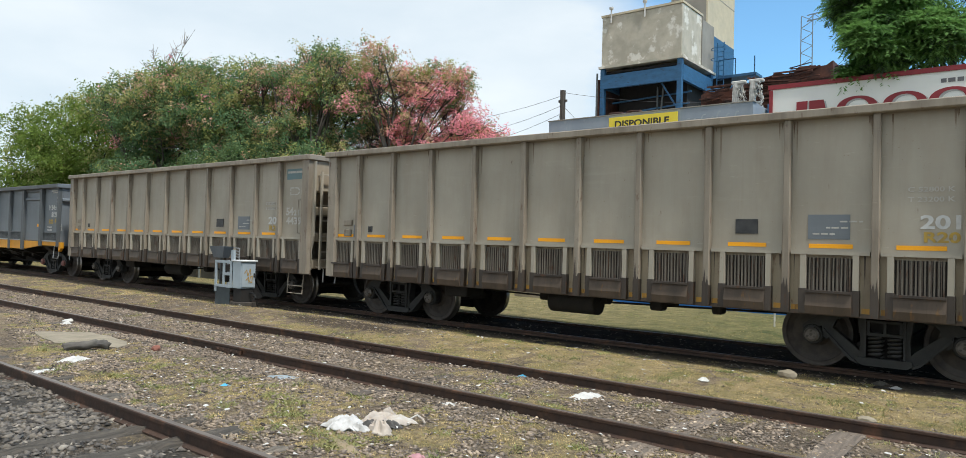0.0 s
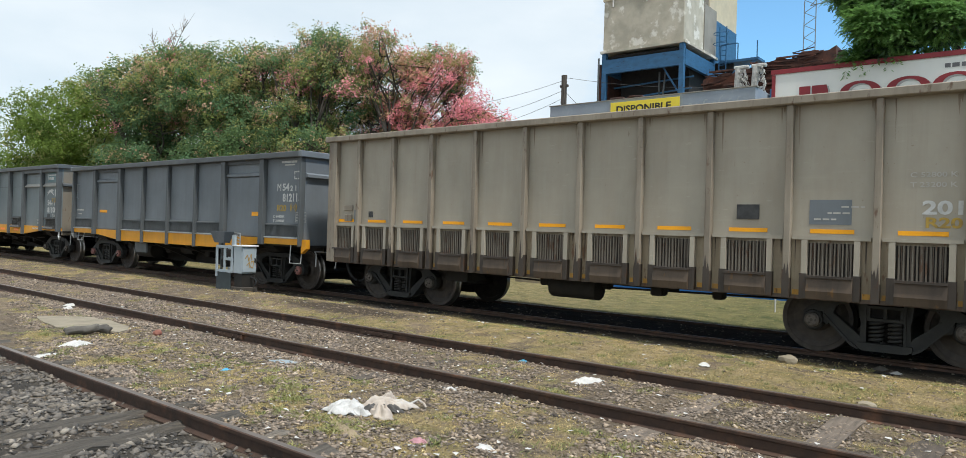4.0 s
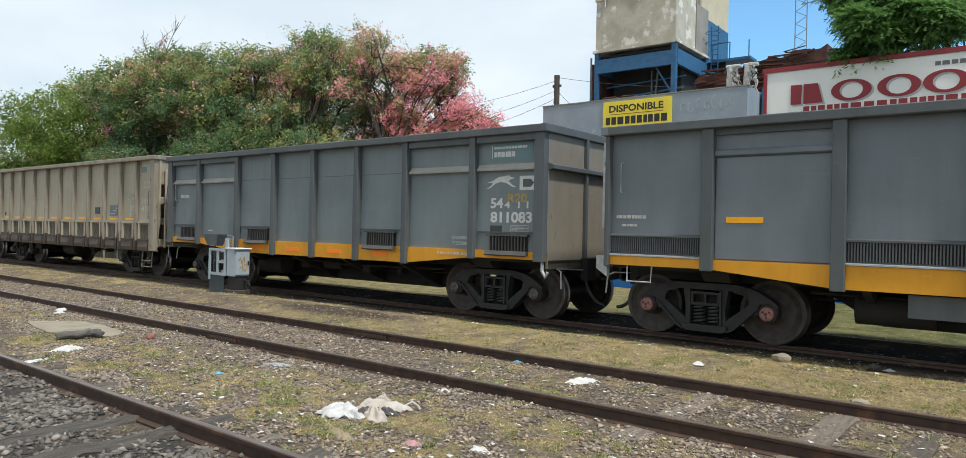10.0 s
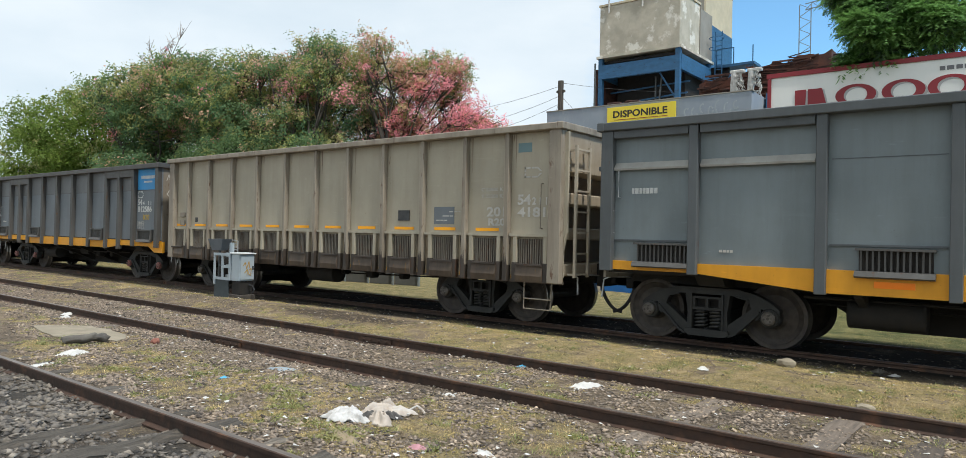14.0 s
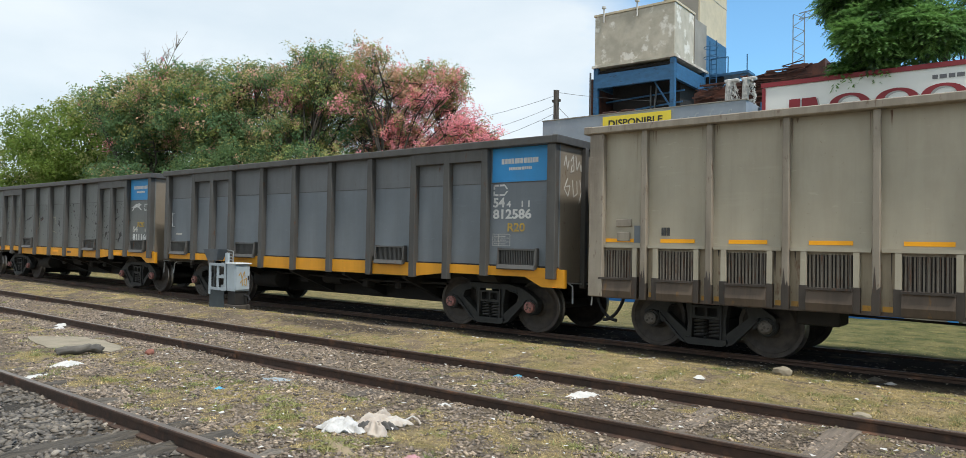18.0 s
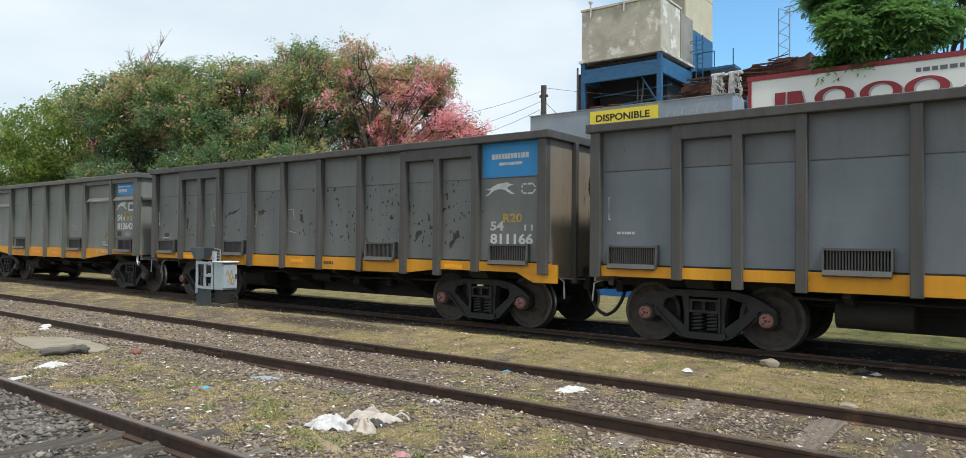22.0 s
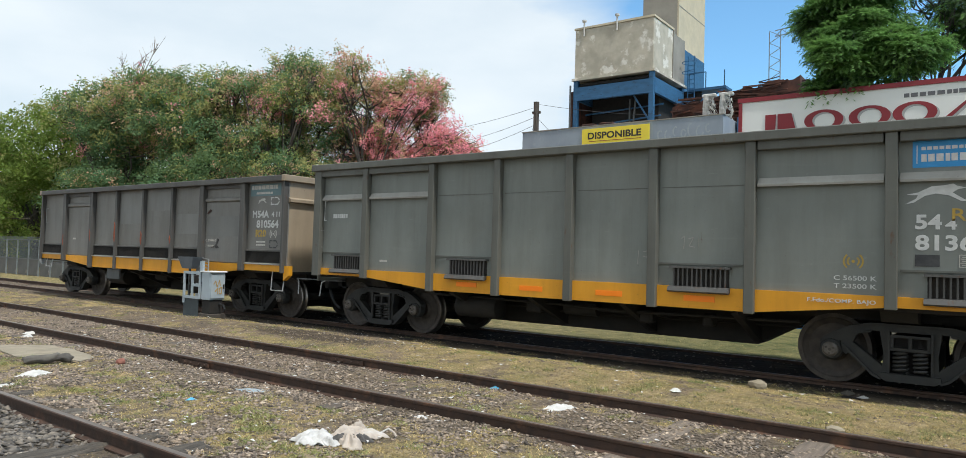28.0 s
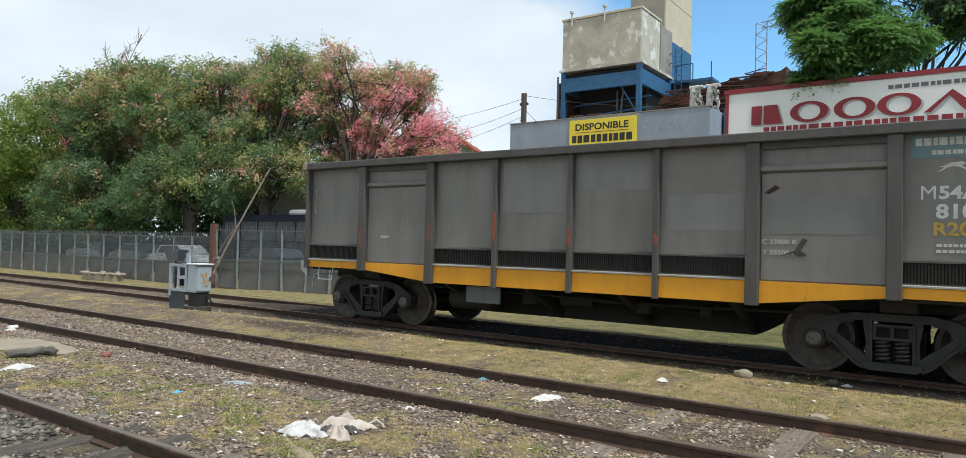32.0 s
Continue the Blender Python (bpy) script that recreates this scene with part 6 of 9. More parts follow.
def add_plain_end(wagon, x, s, mat, rib_mat, low, ribs=(-0.75, 0.0, 0.75), band=None, thick=0.1, deep=0.09):
    part("end_wall", B(bmesh.new(), min(x, x - s * 0.04), max(x, x - s * 0.04), -1.517, 1.517, low - 0.1, HEIGHT["top"] - 0.02), mat, wagon)
    part("end_rail", bevel(B(bmesh.new(), x - 0.064, x + 0.064, -1.72, 1.72, HEIGHT["top"] - 0.134, HEIGHT["top"] + 0.005), 0.012), rib_mat, wagon)
    for y in ribs:
        part("end_post", bevel(B(bmesh.new(), min(x, x + s * 0.09), max(x, x + s * deep), y - thick / 2, y + thick / 2, low - 0.2, HEIGHT["top"] - 0.13), 0.008), rib_mat, wagon)
    if band:
        part("end_band", prism(bmesh.new(), [(x, band - 0.02), (x + s * (deep + 0.03), band), (x + s * (deep + 0.03), band + 0.06), (x, band + 0.1)], -1.55, 1.55), rib_mat, wagon)


def grille(bm, x0, x1, z0, z1, step=0.055, y=SKIN - 0.03, w=0.02):
    n_bar = max(2, int((x1 - x0) / step))
    for i in range(n_bar):
        x = x0 + (i + 0.5) * (x1 - x0) / n_bar
        B(bm, x - w / 2, x + w / 2, y - 0.02, y, z0, z1)
    return bm


def add_flap_vent(wagon, x0, x1, z0, z1, mat, step=0.062, bar=0.022, bar_mat=None):
    """Bars over a plate coloured as an unlit inside, a tray-like flap below, standing out from the side."""
    v = part("vent", B(bmesh.new(), x0, x1, SKIN - 0.012, SKIN - 0.002, z0 + 0.06, z1), M_VENT_DARK, wagon, "barred vent with a drop flap")
    part("vent_grille", grille(bmesh.new(), x0, x1, z0 + 0.06, z1, step, SKIN - 0.05, bar), bar_mat or M_VENT, v)
    part("vent_frame", B(bmesh.new(), x0 - 0.03, x1 + 0.03, SKIN - 0.10, SKIN - 0.003, z1, z1 + 0.03), mat, v)
    part("flap", prism(bmesh.new(), [(SKIN, z0 + 0.07), (SKIN - 0.13, z0 + 0.06), (SKIN - 0.16, z0), (SKIN - 0.13, z0 - 0.02), (SKIN, z0 + 0.02)], x0 - 0.03, x1 + 0.03, "x"), mat, v)


def add_strip(wagon, pts, name, mat, y0=SKIN - 0.045, label=""):
    part(name, prism(bmesh.new(), pts, y0, SKIN + 0.03), mat, wagon, label)
    o = part(name, prism(bmesh.new(), pts, -SKIN - 0.03, -y0), mat, wagon)


def add_grab(wagon, x, z0, z1, mat=None):
    part("grab_iron", tube(bmesh.new(), [(x, SKIN, z0), (x, SKIN - 0.06, z0), (x, SKIN - 0.06, z1), (x, SKIN, z1)], 0.011, 6), mat or M_PALE_METAL, wagon)


def add_step(wagon, x, w, z0, z1, mat):
    part("foot_step", tube(bmesh.new(), [(x, -1.56, z1), (x + 0.02, -1.6, z0), (x + w, -1.6, z0), (x + w, -1.56, z1)], 0.014, 6), mat, wagon)


def wagon_root(label):
    return tagged(new("freight_wagon"), label, "freight wagon", "wagons of the goods train")


# bay lines in metres behind the front end
POSTS_A = [0.0, 1.11, 2.06, 3.11, 4.18, 5.25, 6.30, 7.38, 8.47, 9.53, 10.56, 11.55, 12.46]
POSTS_B = [0.12, 1.62, 3.27, 4.62, 6.03, 7.45, 8.86, 10.55, 12.15]
POSTS_C = [0.12, 1.66, 3.32, 4.70, 6.10, 7.50, 8.96, 10.66, 12.14]
POSTS_D = [0.0, 1.48, 2.36, 3.20, 4.40, 5.63, 6.86, 8.06, 9.34, 10.16, 11.02, 12.41]


M_PALE_LEDGE = painted("pale weathered ledge paint", (0.30, 0.29, 0.26), (0.17, 0.15, 0.13), RUST, 0.66, 0.4)
M_RUN = painted("brown rust run", (0.235, 0.185, 0.135), (0.13, 0.09, 0.06), RUST, 0.58, 0.8)
M_FLAP = painted("rust-run flap paint", (0.088, 0.062, 0.042), (0.032, 0.024, 0.019), (0.17, 0.09, 0.03), 0.60, 0.85)


def wagon_a(label, wall):
    """Tall beige wagon with a vented lower band."""
    HEIGHT["top"] = 3.54
    w, L = wagon_root(label), POSTS_A[-1]
    add_shell(w, L, POSTS_A, (), wall, M_BEIGE_POST, M_BEIGE_POST, 1.0, 0.24, 0.11, 0.1)
    add_underframe(w, L, 2.02, 1.69, 0.8)
    for a, z in zip(POSTS_A, POSTS_A[1:]):
        part("lower_panel", B(bmesh.new(), -z, -a, SKIN - 0.002, SKIN + 0.01, 0.93, 1.66), M_BEIGE_LOW, w, "grimy lower panel")
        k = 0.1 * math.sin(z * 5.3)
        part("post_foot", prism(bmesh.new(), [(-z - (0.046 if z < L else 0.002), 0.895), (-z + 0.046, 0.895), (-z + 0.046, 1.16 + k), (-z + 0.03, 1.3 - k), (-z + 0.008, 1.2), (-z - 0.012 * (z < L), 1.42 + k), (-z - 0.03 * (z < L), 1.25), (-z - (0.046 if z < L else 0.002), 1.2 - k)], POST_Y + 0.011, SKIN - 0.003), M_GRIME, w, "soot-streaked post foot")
        m, h = -(a + z) / 2 - (0.06 if a == 0 else 0), (z - a) / 2 - (0.12 if a == 0 else 0.06)
        add_strip(w, [(m - h, 1.66), (m + h, 1.66), (m + h, 1.71), (m - h, 1.71)], "ledge", wall, SKIN - 0.07)
        v = part("vent", B(bmesh.new(), m - 0.27, m + 0.27, SKIN - 0.014, SKIN - 0.004, 1.16, 1.62), M_VENT_DARK, w, "tall barred vent over a rusty box flap")
        part("vent_grille", grille(bmesh.new(), m - 0.26, m + 0.26, 1.2, 1.62, 0.047, SKIN - 0.02, 0.019), M_BAR, v)
        part("vent_mesh", grille(bmesh.new(), m - 0.26, m + 0.26, 1.18, 1.62, 0.031, SKIN - 0.012, 0.012), M_VENT, v)
        for e in (-1, 1):
            part("vent_stile", B(bmesh.new(), m + e * 0.31 - 0.035, m + e * 0.31 + 0.035, SKIN - 0.08, SKIN - 0.003, 1.22, 1.655), wall, v)
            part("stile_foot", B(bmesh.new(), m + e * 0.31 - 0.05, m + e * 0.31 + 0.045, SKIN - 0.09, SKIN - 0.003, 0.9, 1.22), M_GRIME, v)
        part("box_flap", prism(bmesh.new(), [(SKIN - 0.003, 1.19), (SKIN - 0.09, 1.17), (SKIN - 0.12, 1.0), (SKIN - 0.10, 0.9), (SKIN - 0.003, 0.9)], m - 0.272, m + 0.272, "x"), M_FLAP, v, "rusty brown box flap")
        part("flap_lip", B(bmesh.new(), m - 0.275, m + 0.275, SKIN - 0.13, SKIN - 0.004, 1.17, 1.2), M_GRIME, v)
        if a > 0:
            part("reflector", B(bmesh.new(), m - 0.26, m + 0.26, SKIN - 0.008, SKIN - 0.002, 1.745, 1.80), M_ORANGE, w, "orange reflective dash")
        for e in (-1, 1):
            part("edge_stripe", B(bmesh.new(), min(m + e * 0.37, m + e * h), max(m + e * 0.37, m + e * h), SKIN - 0.006, SKIN - 0.0025, 0.932, 1.0), M_YELLOW_WORN, w, "worn yellow stripe on the lower edge")
    add_strip(w, [(-L, 0.88), (0, 0.88), (0, 0.93), (-L, 0.93)], "side_sill", M_VENT, SKIN - 0.02)
    # dark runs under the ledge, beside the posts and below the vents; brown ones under the top rail
    rnd = random.Random(len(label) * 7)

    def run(bm, x, z, wide, fall):
        y = SKIN - 0.004 if z > 1.72 else SKIN - 0.0065
        pts = [(x - wide, z), (x - wide * 0.7, z - fall * 0.5), (x - wide * 0.1, z - fall * 0.72), (x + wide * 0.2, z - fall), (x + wide * 0.75, z - fall * 0.4), (x + wide, z)]
        prism(bm, pts, y, y + 0.002)

    dark, brown = bmesh.new(), bmesh.new()
    for p in POSTS_A[1:-1]:
        for e in (-1, 1):
            for i in range(2):
                run(brown, -p + e * rnd.uniform(0.05, 0.16), 3.42, rnd.uniform(0.004, 0.016), rnd.uniform(0.1, 0.8) * rnd.random())
            run(dark, -p + e * rnd.uniform(0.08, 0.2), 1.655, rnd.uniform(0.004, 0.012), rnd.uniform(0.1, 0.5))
    tagged(part("grime_run", dark, M_GRIME, w), "black grime runs on the lower panels", kind="stuff")
    tagged(part("rust_run", brown, M_RUN, w), "faint brown rust runs on the side panels", kind="stuff")
    # front end with stacked box ribs, gusset and ladder; plain tall rear end
    for x, s in ((0.0, 1), (-L, -1)):
        part("end_wall", B(bmesh.new(), min(x, x - s * 0.35), max(x, x - s * 0.30), -1.5, 1.5, 1.0, HEIGHT["top"] - 0.02) if s < 0 else B(bmesh.new(), -0.5, -0.46, -1.5, 1.5, 1.0, HEIGHT["top"] - 0.02), M_END, w)
        part("end_rail", bevel(B(bmesh.new(), x - 0.09, x + 0.05, -1.72, 1.72, HEIGHT["top"] - 0.114, HEIGHT["top"] + 0.005), 0.012), M_BEIGE_POST, w)
        for z in (1.02, 1.62, 2.2, 2.74):
            part("end_rib", bevel(B(bmesh.new(), x - 0.46 if s > 0 else x, x if s > 0 else x + 0.3, -1.5, 1.5, z, z + 0.2 + (0.5 if z > 2.7 else 0)), 0.02), M_END_RIB, w)
    for x, s in ((0.0, 1), (-L, -1)):
        for y in (-1, 1):
            part("gusset", prism(bmesh.new(), [(x - s * 0.2, 0.9), (x - s * 0.2, 3.4), (x + s * 0.06, 3.4), (x + s * 0.06, 1.75), (x - s * 0.1, 1.05), (x - s * 0.1, 0.9)], min(y * 1.5, y * 1.548), max(y * 1.5, y * 1.548)), wall, w, "tapered corner plate")
    ld = bmesh.new()
    for y in (-1.40, -0.98):
        beam(ld, (0.13, y, 1.0), (0.13, y, 3.18), 0.045)
    for i in range(7):
        beam(ld, (0.13, -1.40, 1.05 + i * 0.345), (0.13, -0.98, 1.05 + i * 0.345), 0.03)
    for z in (1.05, 3.1):
        for y in (-1.40, -0.98):
            beam(ld, (0.0, y, z), (0.13, y, z), 0.03)
    part("end_ladder", ld, M_LADDER, w, "pale beige end ladder")
    add_step(w, -0.75, 0.55, 0.45, 0.92, M_BEIGE_POST)
    add_step(w, -0.75, 0.55, 0.62, 0.92, M_BEIGE_POST)
    part("battery_box", bevel(B(bmesh.new(), -L + 2.95, -L + 3.5, -1.15, -0.6, 0.66, 0.95), 0.02), M_DARK, w)
    # placard holder and grid plate
    part("dark_placard", B(bmesh.new(), -3.80, -3.50, SKIN - 0.02, SKIN - 0.002, 1.92, 2.12), M_BLACK_PLATE, w, "black square placard")
    part("data_panel", B(bmesh.new(), -2.86, -2.36, SKIN - 0.006, SKIN - 0.002, 1.86, 2.18), M_GREY, w, "grey repainted data panel")
    for i in range(3):
        bars(-2.8 + 0.16 * i, SKIN - 0.006, 1.92 + 0.08 * (i % 3), 0.02, 0.28, 3, M_WHITE_WORN, w, i)
    part("plate_holder", bevel(B(bmesh.new(), -L + 0.42, -L + 0.68, SKIN - 0.03, SKIN - 0.002, 1.98, 2.10), 0.01), M_BEIGE_POST, w)
    part("plate_holder", bevel(B(bmesh.new(), -L + 0.44, -L + 0.66, SKIN - 0.03, SKIN - 0.002, 1.76, 1.90), 0.01), M_BEIGE_POST, w)
    part("repaint_patch", B(bmesh.new(), -L + 0.72, -L + 0.95, SKIN - 0.004, SKIN - 0.001, 1.74, 2.0), M_GREY, w)
    add_grab(w, -0.42, 1.8, 2.55, M_BEIGE_POST)
    for x, s in ((0.0, 1), (-L, -1)):
        add_coupler(w, x, s)
    add_bogie(w, -2.02, SET_GREY, 1.72)
    add_bogie(w, -L + 1.69, SET_GREY, 1.72)
    return w


def sill_b(w, L, b, mat=None):
    """Yellow side sill that deepens between the bogies."""
    y = mat or M_YELLOW
    z_top, z_end, z_mid = 1.325, 1.19, 1.02
    add_strip(w, [(-b[0] - 0.02, z_end), (-b[0] - 0.02, z_top), (-b[1], z_top), (-b[1], z_end)], "side_sill", y, SKIN - 0.05, "yellow painted side sill")
    add_strip(w, [(-b[1], z_end), (-b[1], z_top), (-b[2], z_top), (-b[2], z_mid)], "side_sill", y, SKIN - 0.05)
    for a, z in zip(b[2:-3], b[3:-2]):
        add_strip(w, [(-a, z_mid), (-a, z_top), (-z, z_top), (-z, z_mid)], "side_sill", y, SKIN - 0.05)
    add_strip(w, [(-b[-3], z_mid), (-b[-3], z_top), (-b[-2], z_top), (-b[-2], z_end)], "side_sill", y, SKIN - 0.05)
    add_strip(w, [(-b[-2], z_end), (-b[-2], z_top), (-L + 0.02, z_top), (-L + 0.02, z_end)], "side_sill", y, SKIN - 0.05)


def wagon_b(label, wall, post_mat, end_mat, cap, dents=()):
    """Grey wagon with broad door bays and long low grilles."""
    HEIGHT["top"] = 3.30
    w, L, b = wagon_root(label), POSTS_B[-1], POSTS_B
    add_shell(w, L, b, (1, 2, 6, 7), wall, post_mat, end_mat, 1.3, 0.07, sill=(1.165, 0.995))
    add_underframe(w, L, 1.6, 1.65)
    sill_b(w, L, b)
    for i in (0, 2, 3, 4, 5, 7):
        x0, x1 = -b[i + 1] + 0.06, -b[i] - (0.14 if i == 0 else 0.06)
        v = part("vent", B(bmesh.new(), x0, x1, SKIN - 0.012, SKIN - 0.002, 1.38, 1.62), M_VENT_DARK, w, "long low grille")
        part("vent_grille", grille(bmesh.new(), x0, x1, 1.38, 1.62, 0.034, SKIN - 0.014, 0.017), M_DARK if cap is SET_GREY else M_GREY_POST, v)
        part("vent_frame", prism(bmesh.new(), [(SKIN, 1.62), (SKIN - 0.045, 1.625), (SKIN - 0.045, 1.65), (SKIN, 1.67)], x0 - 0.02, x1 + 0.02, "x"), post_mat, v)
        part("flap", prism(bmesh.new(), [(SKIN, 1.335), (SKIN - 0.075, 1.33), (SKIN - 0.075, 1.35), (SKIN, 1.365)], x0 - 0.02, x1 + 0.02, "x"), M_PALE_METAL if cap is SET_RED else M_PALE_LEDGE, v)
    for i in (1, 6):
        x0, x1 = -b[i + 1] + 0.08, -b[i] - 0.08
        part("door_header", B(bmesh.new(), x0, x1, SKIN - 0.05, SKIN - 0.002, 3.08, 3.17), post_mat, w)
        part("door_lintel", prism(bmesh.new(), [(SKIN, 2.76), (SKIN - 0.06, 2.79), (SKIN - 0.06, 2.85), (SKIN, 2.88)], x0, x1, "x"), wall, w)
        part("door_leaf", bevel(B(bmesh.new(), x0 + 0.01, x1 - 0.01, SKIN - 0.022, SKIN - 0.003, 1.34, 2.76), 0.008), wall, w)
    for x, s in ((-b[0], 1), (-L, -1)):
        add_plain_end(w, x, s, end_mat, end_mat, 1.25, (-0.25, 0.75), 2.72, 0.06, 0.05)
        add_coupler(w, x, s)
        part("corner_bracket", prism(bmesh.new(), [(x - s * 0.02, 1.0), (x + s * 0.16, 1.12), (x + s * 0.16, 1.32), (x - s * 0.02, 1.32)], -1.6, -1.5), M_YELLOW if s > 0 else M_PALE_METAL, w)
    ld = bmesh.new()
    for y in (-1.42, -1.02):
        beam(ld, (-L - 0.14, y, 1.75), (-L - 0.14, y, 3.1), 0.04)
    for i in range(5):
        beam(ld, (-L - 0.14, -1.42, 1.8 + i * 0.31), (-L - 0.14, -1.02, 1.8 + i * 0.31), 0.028)
    for y in (-1.42, -1.02):
        for z in (1.8, 3.05):
            beam(ld, (-L - 0.14, y, z), (-L, y, z), 0.028)
    part("end_ladder", ld, M_PALE_METAL, w, "pale grey end ladder")
    add_brake_wheel(w, -b[0], 1, y=0.75, off=0.14)
    add_step(w, -0.56, 0.42, 0.78, 1.2, M_PALE_METAL)
    add_step(w, -L + 0.35, 0.4, 0.95, 1.2, M_PALE_METAL)
    add_grab(w, -0.17, 2.2, 2.72)
    add_grab(w, -L + 0.24, 2.3, 2.75)
    bm = B(bmesh.new(), -L + 4.05, -L + 4.75, -1.5, -1.46, 0.72, 1.0)
    part("tool_box", bm, M_GREY_POST, w)
    add_bogie(w, -1.68, cap)
    add_bogie(w, -L + 1.41, cap)
    return w


def wagon_c(label, wall, post_mat, end_mat):
    """Grey-green wagon with ledged upper panels and short flap vents."""
    HEIGHT["top"] = 3.45
    w, L, b = wagon_root(label), POSTS_C[-1], POSTS_C
    add_shell(w, L, b, (1, 2, 3, 4, 5, 6, 7), wall, post_mat, end_mat, 1.3, 0.2, broad=0.135, sill=(1.165, 1.0))
    add_underframe(w, L, 1.6, 1.65)
    sill_b(w, L, b)
    for i in (0, 1, 6, 7):
        x0, x1 = -b[i + 1] + 0.085, -b[i] - (0.2 if i == 0 else 0.085)
        part("ledge", prism(bmesh.new(), [(SKIN, 2.72), (SKIN - 0.07, 2.71), (SKIN - 0.075, 2.74), (SKIN, 2.83)], x0, x1, "x"), M_PALE_LEDGE, w, "pale weathered ledge")
        part("door_header", bevel(B(bmesh.new(), x0, x1, POST_Y + 0.02, SKIN - 0.002, 3.2, 3.325), 0.008), post_mat, w)
    for i in (0, 2, 5, 7):
        c = {5: -8.13, 7: -11.15}.get(i, -(b[i] + b[i + 1]) / 2)
        add_flap_vent(w, c - 0.4, c + 0.4, 1.26, 1.58, M_VENT_GREY, bar_mat=M_VENT_GREY)
        if i in (2, 5):
            part("reflector", B(bmesh.new(), c - 0.22, c + 0.22, SKIN - 0.058, SKIN - 0.05, 1.12, 1.2), M_RED_ORANGE, w, "orange reflective dash")
        part("vent_rail", B(bmesh.new(), -b[i + 1] + 0.09, -b[i] - (0.2 if i == 0 else 0.09), SKIN - 0.03, SKIN - 0.002, 1.63, 1.655), post_mat, w)
    for a, z in zip(b[2:6], b[3:7]):
        part("sheet_seam", B(bmesh.new(), -z + 0.1, -a - 0.1, SKIN - 0.005, SKIN - 0.001, 2.74, 2.75), post_mat, w)
    for a, z in ((b[3], b[4]), (b[4], b[5])):
        part("reflector", B(bmesh.new(), -(a + z) / 2 - 0.22, -(a + z) / 2 + 0.22, SKIN - 0.058, SKIN - 0.05, 1.12, 1.2), M_RED_ORANGE, w, "orange reflective dash")
    for x, s in ((-b[0], 1), (-L, -1)):
        add_plain_end(w, x, s, end_mat, post_mat, 1.15, (-0.35, 0.7), 2.72, 0.07, 0.07)
        add_coupler(w, x, s)
    add_brake_wheel(w, -b[0], 1, y=0.75, off=0.14)
    part("corner_hook", tube(bmesh.new(), [(-0.18, -1.58, 1.18), (-0.17, -1.6, 1.02), (-0.10, -1.6, 0.92), (-0.06, -1.6, 1.0)], 0.03, 7), M_PALE_METAL, w)
    add_grab(w, -L + 0.28, 2.3, 2.7)
    add_bogie(w, -1.5, SET_GREY)
    add_bogie(w, -L + 1.52, SET_GREY)
    return w


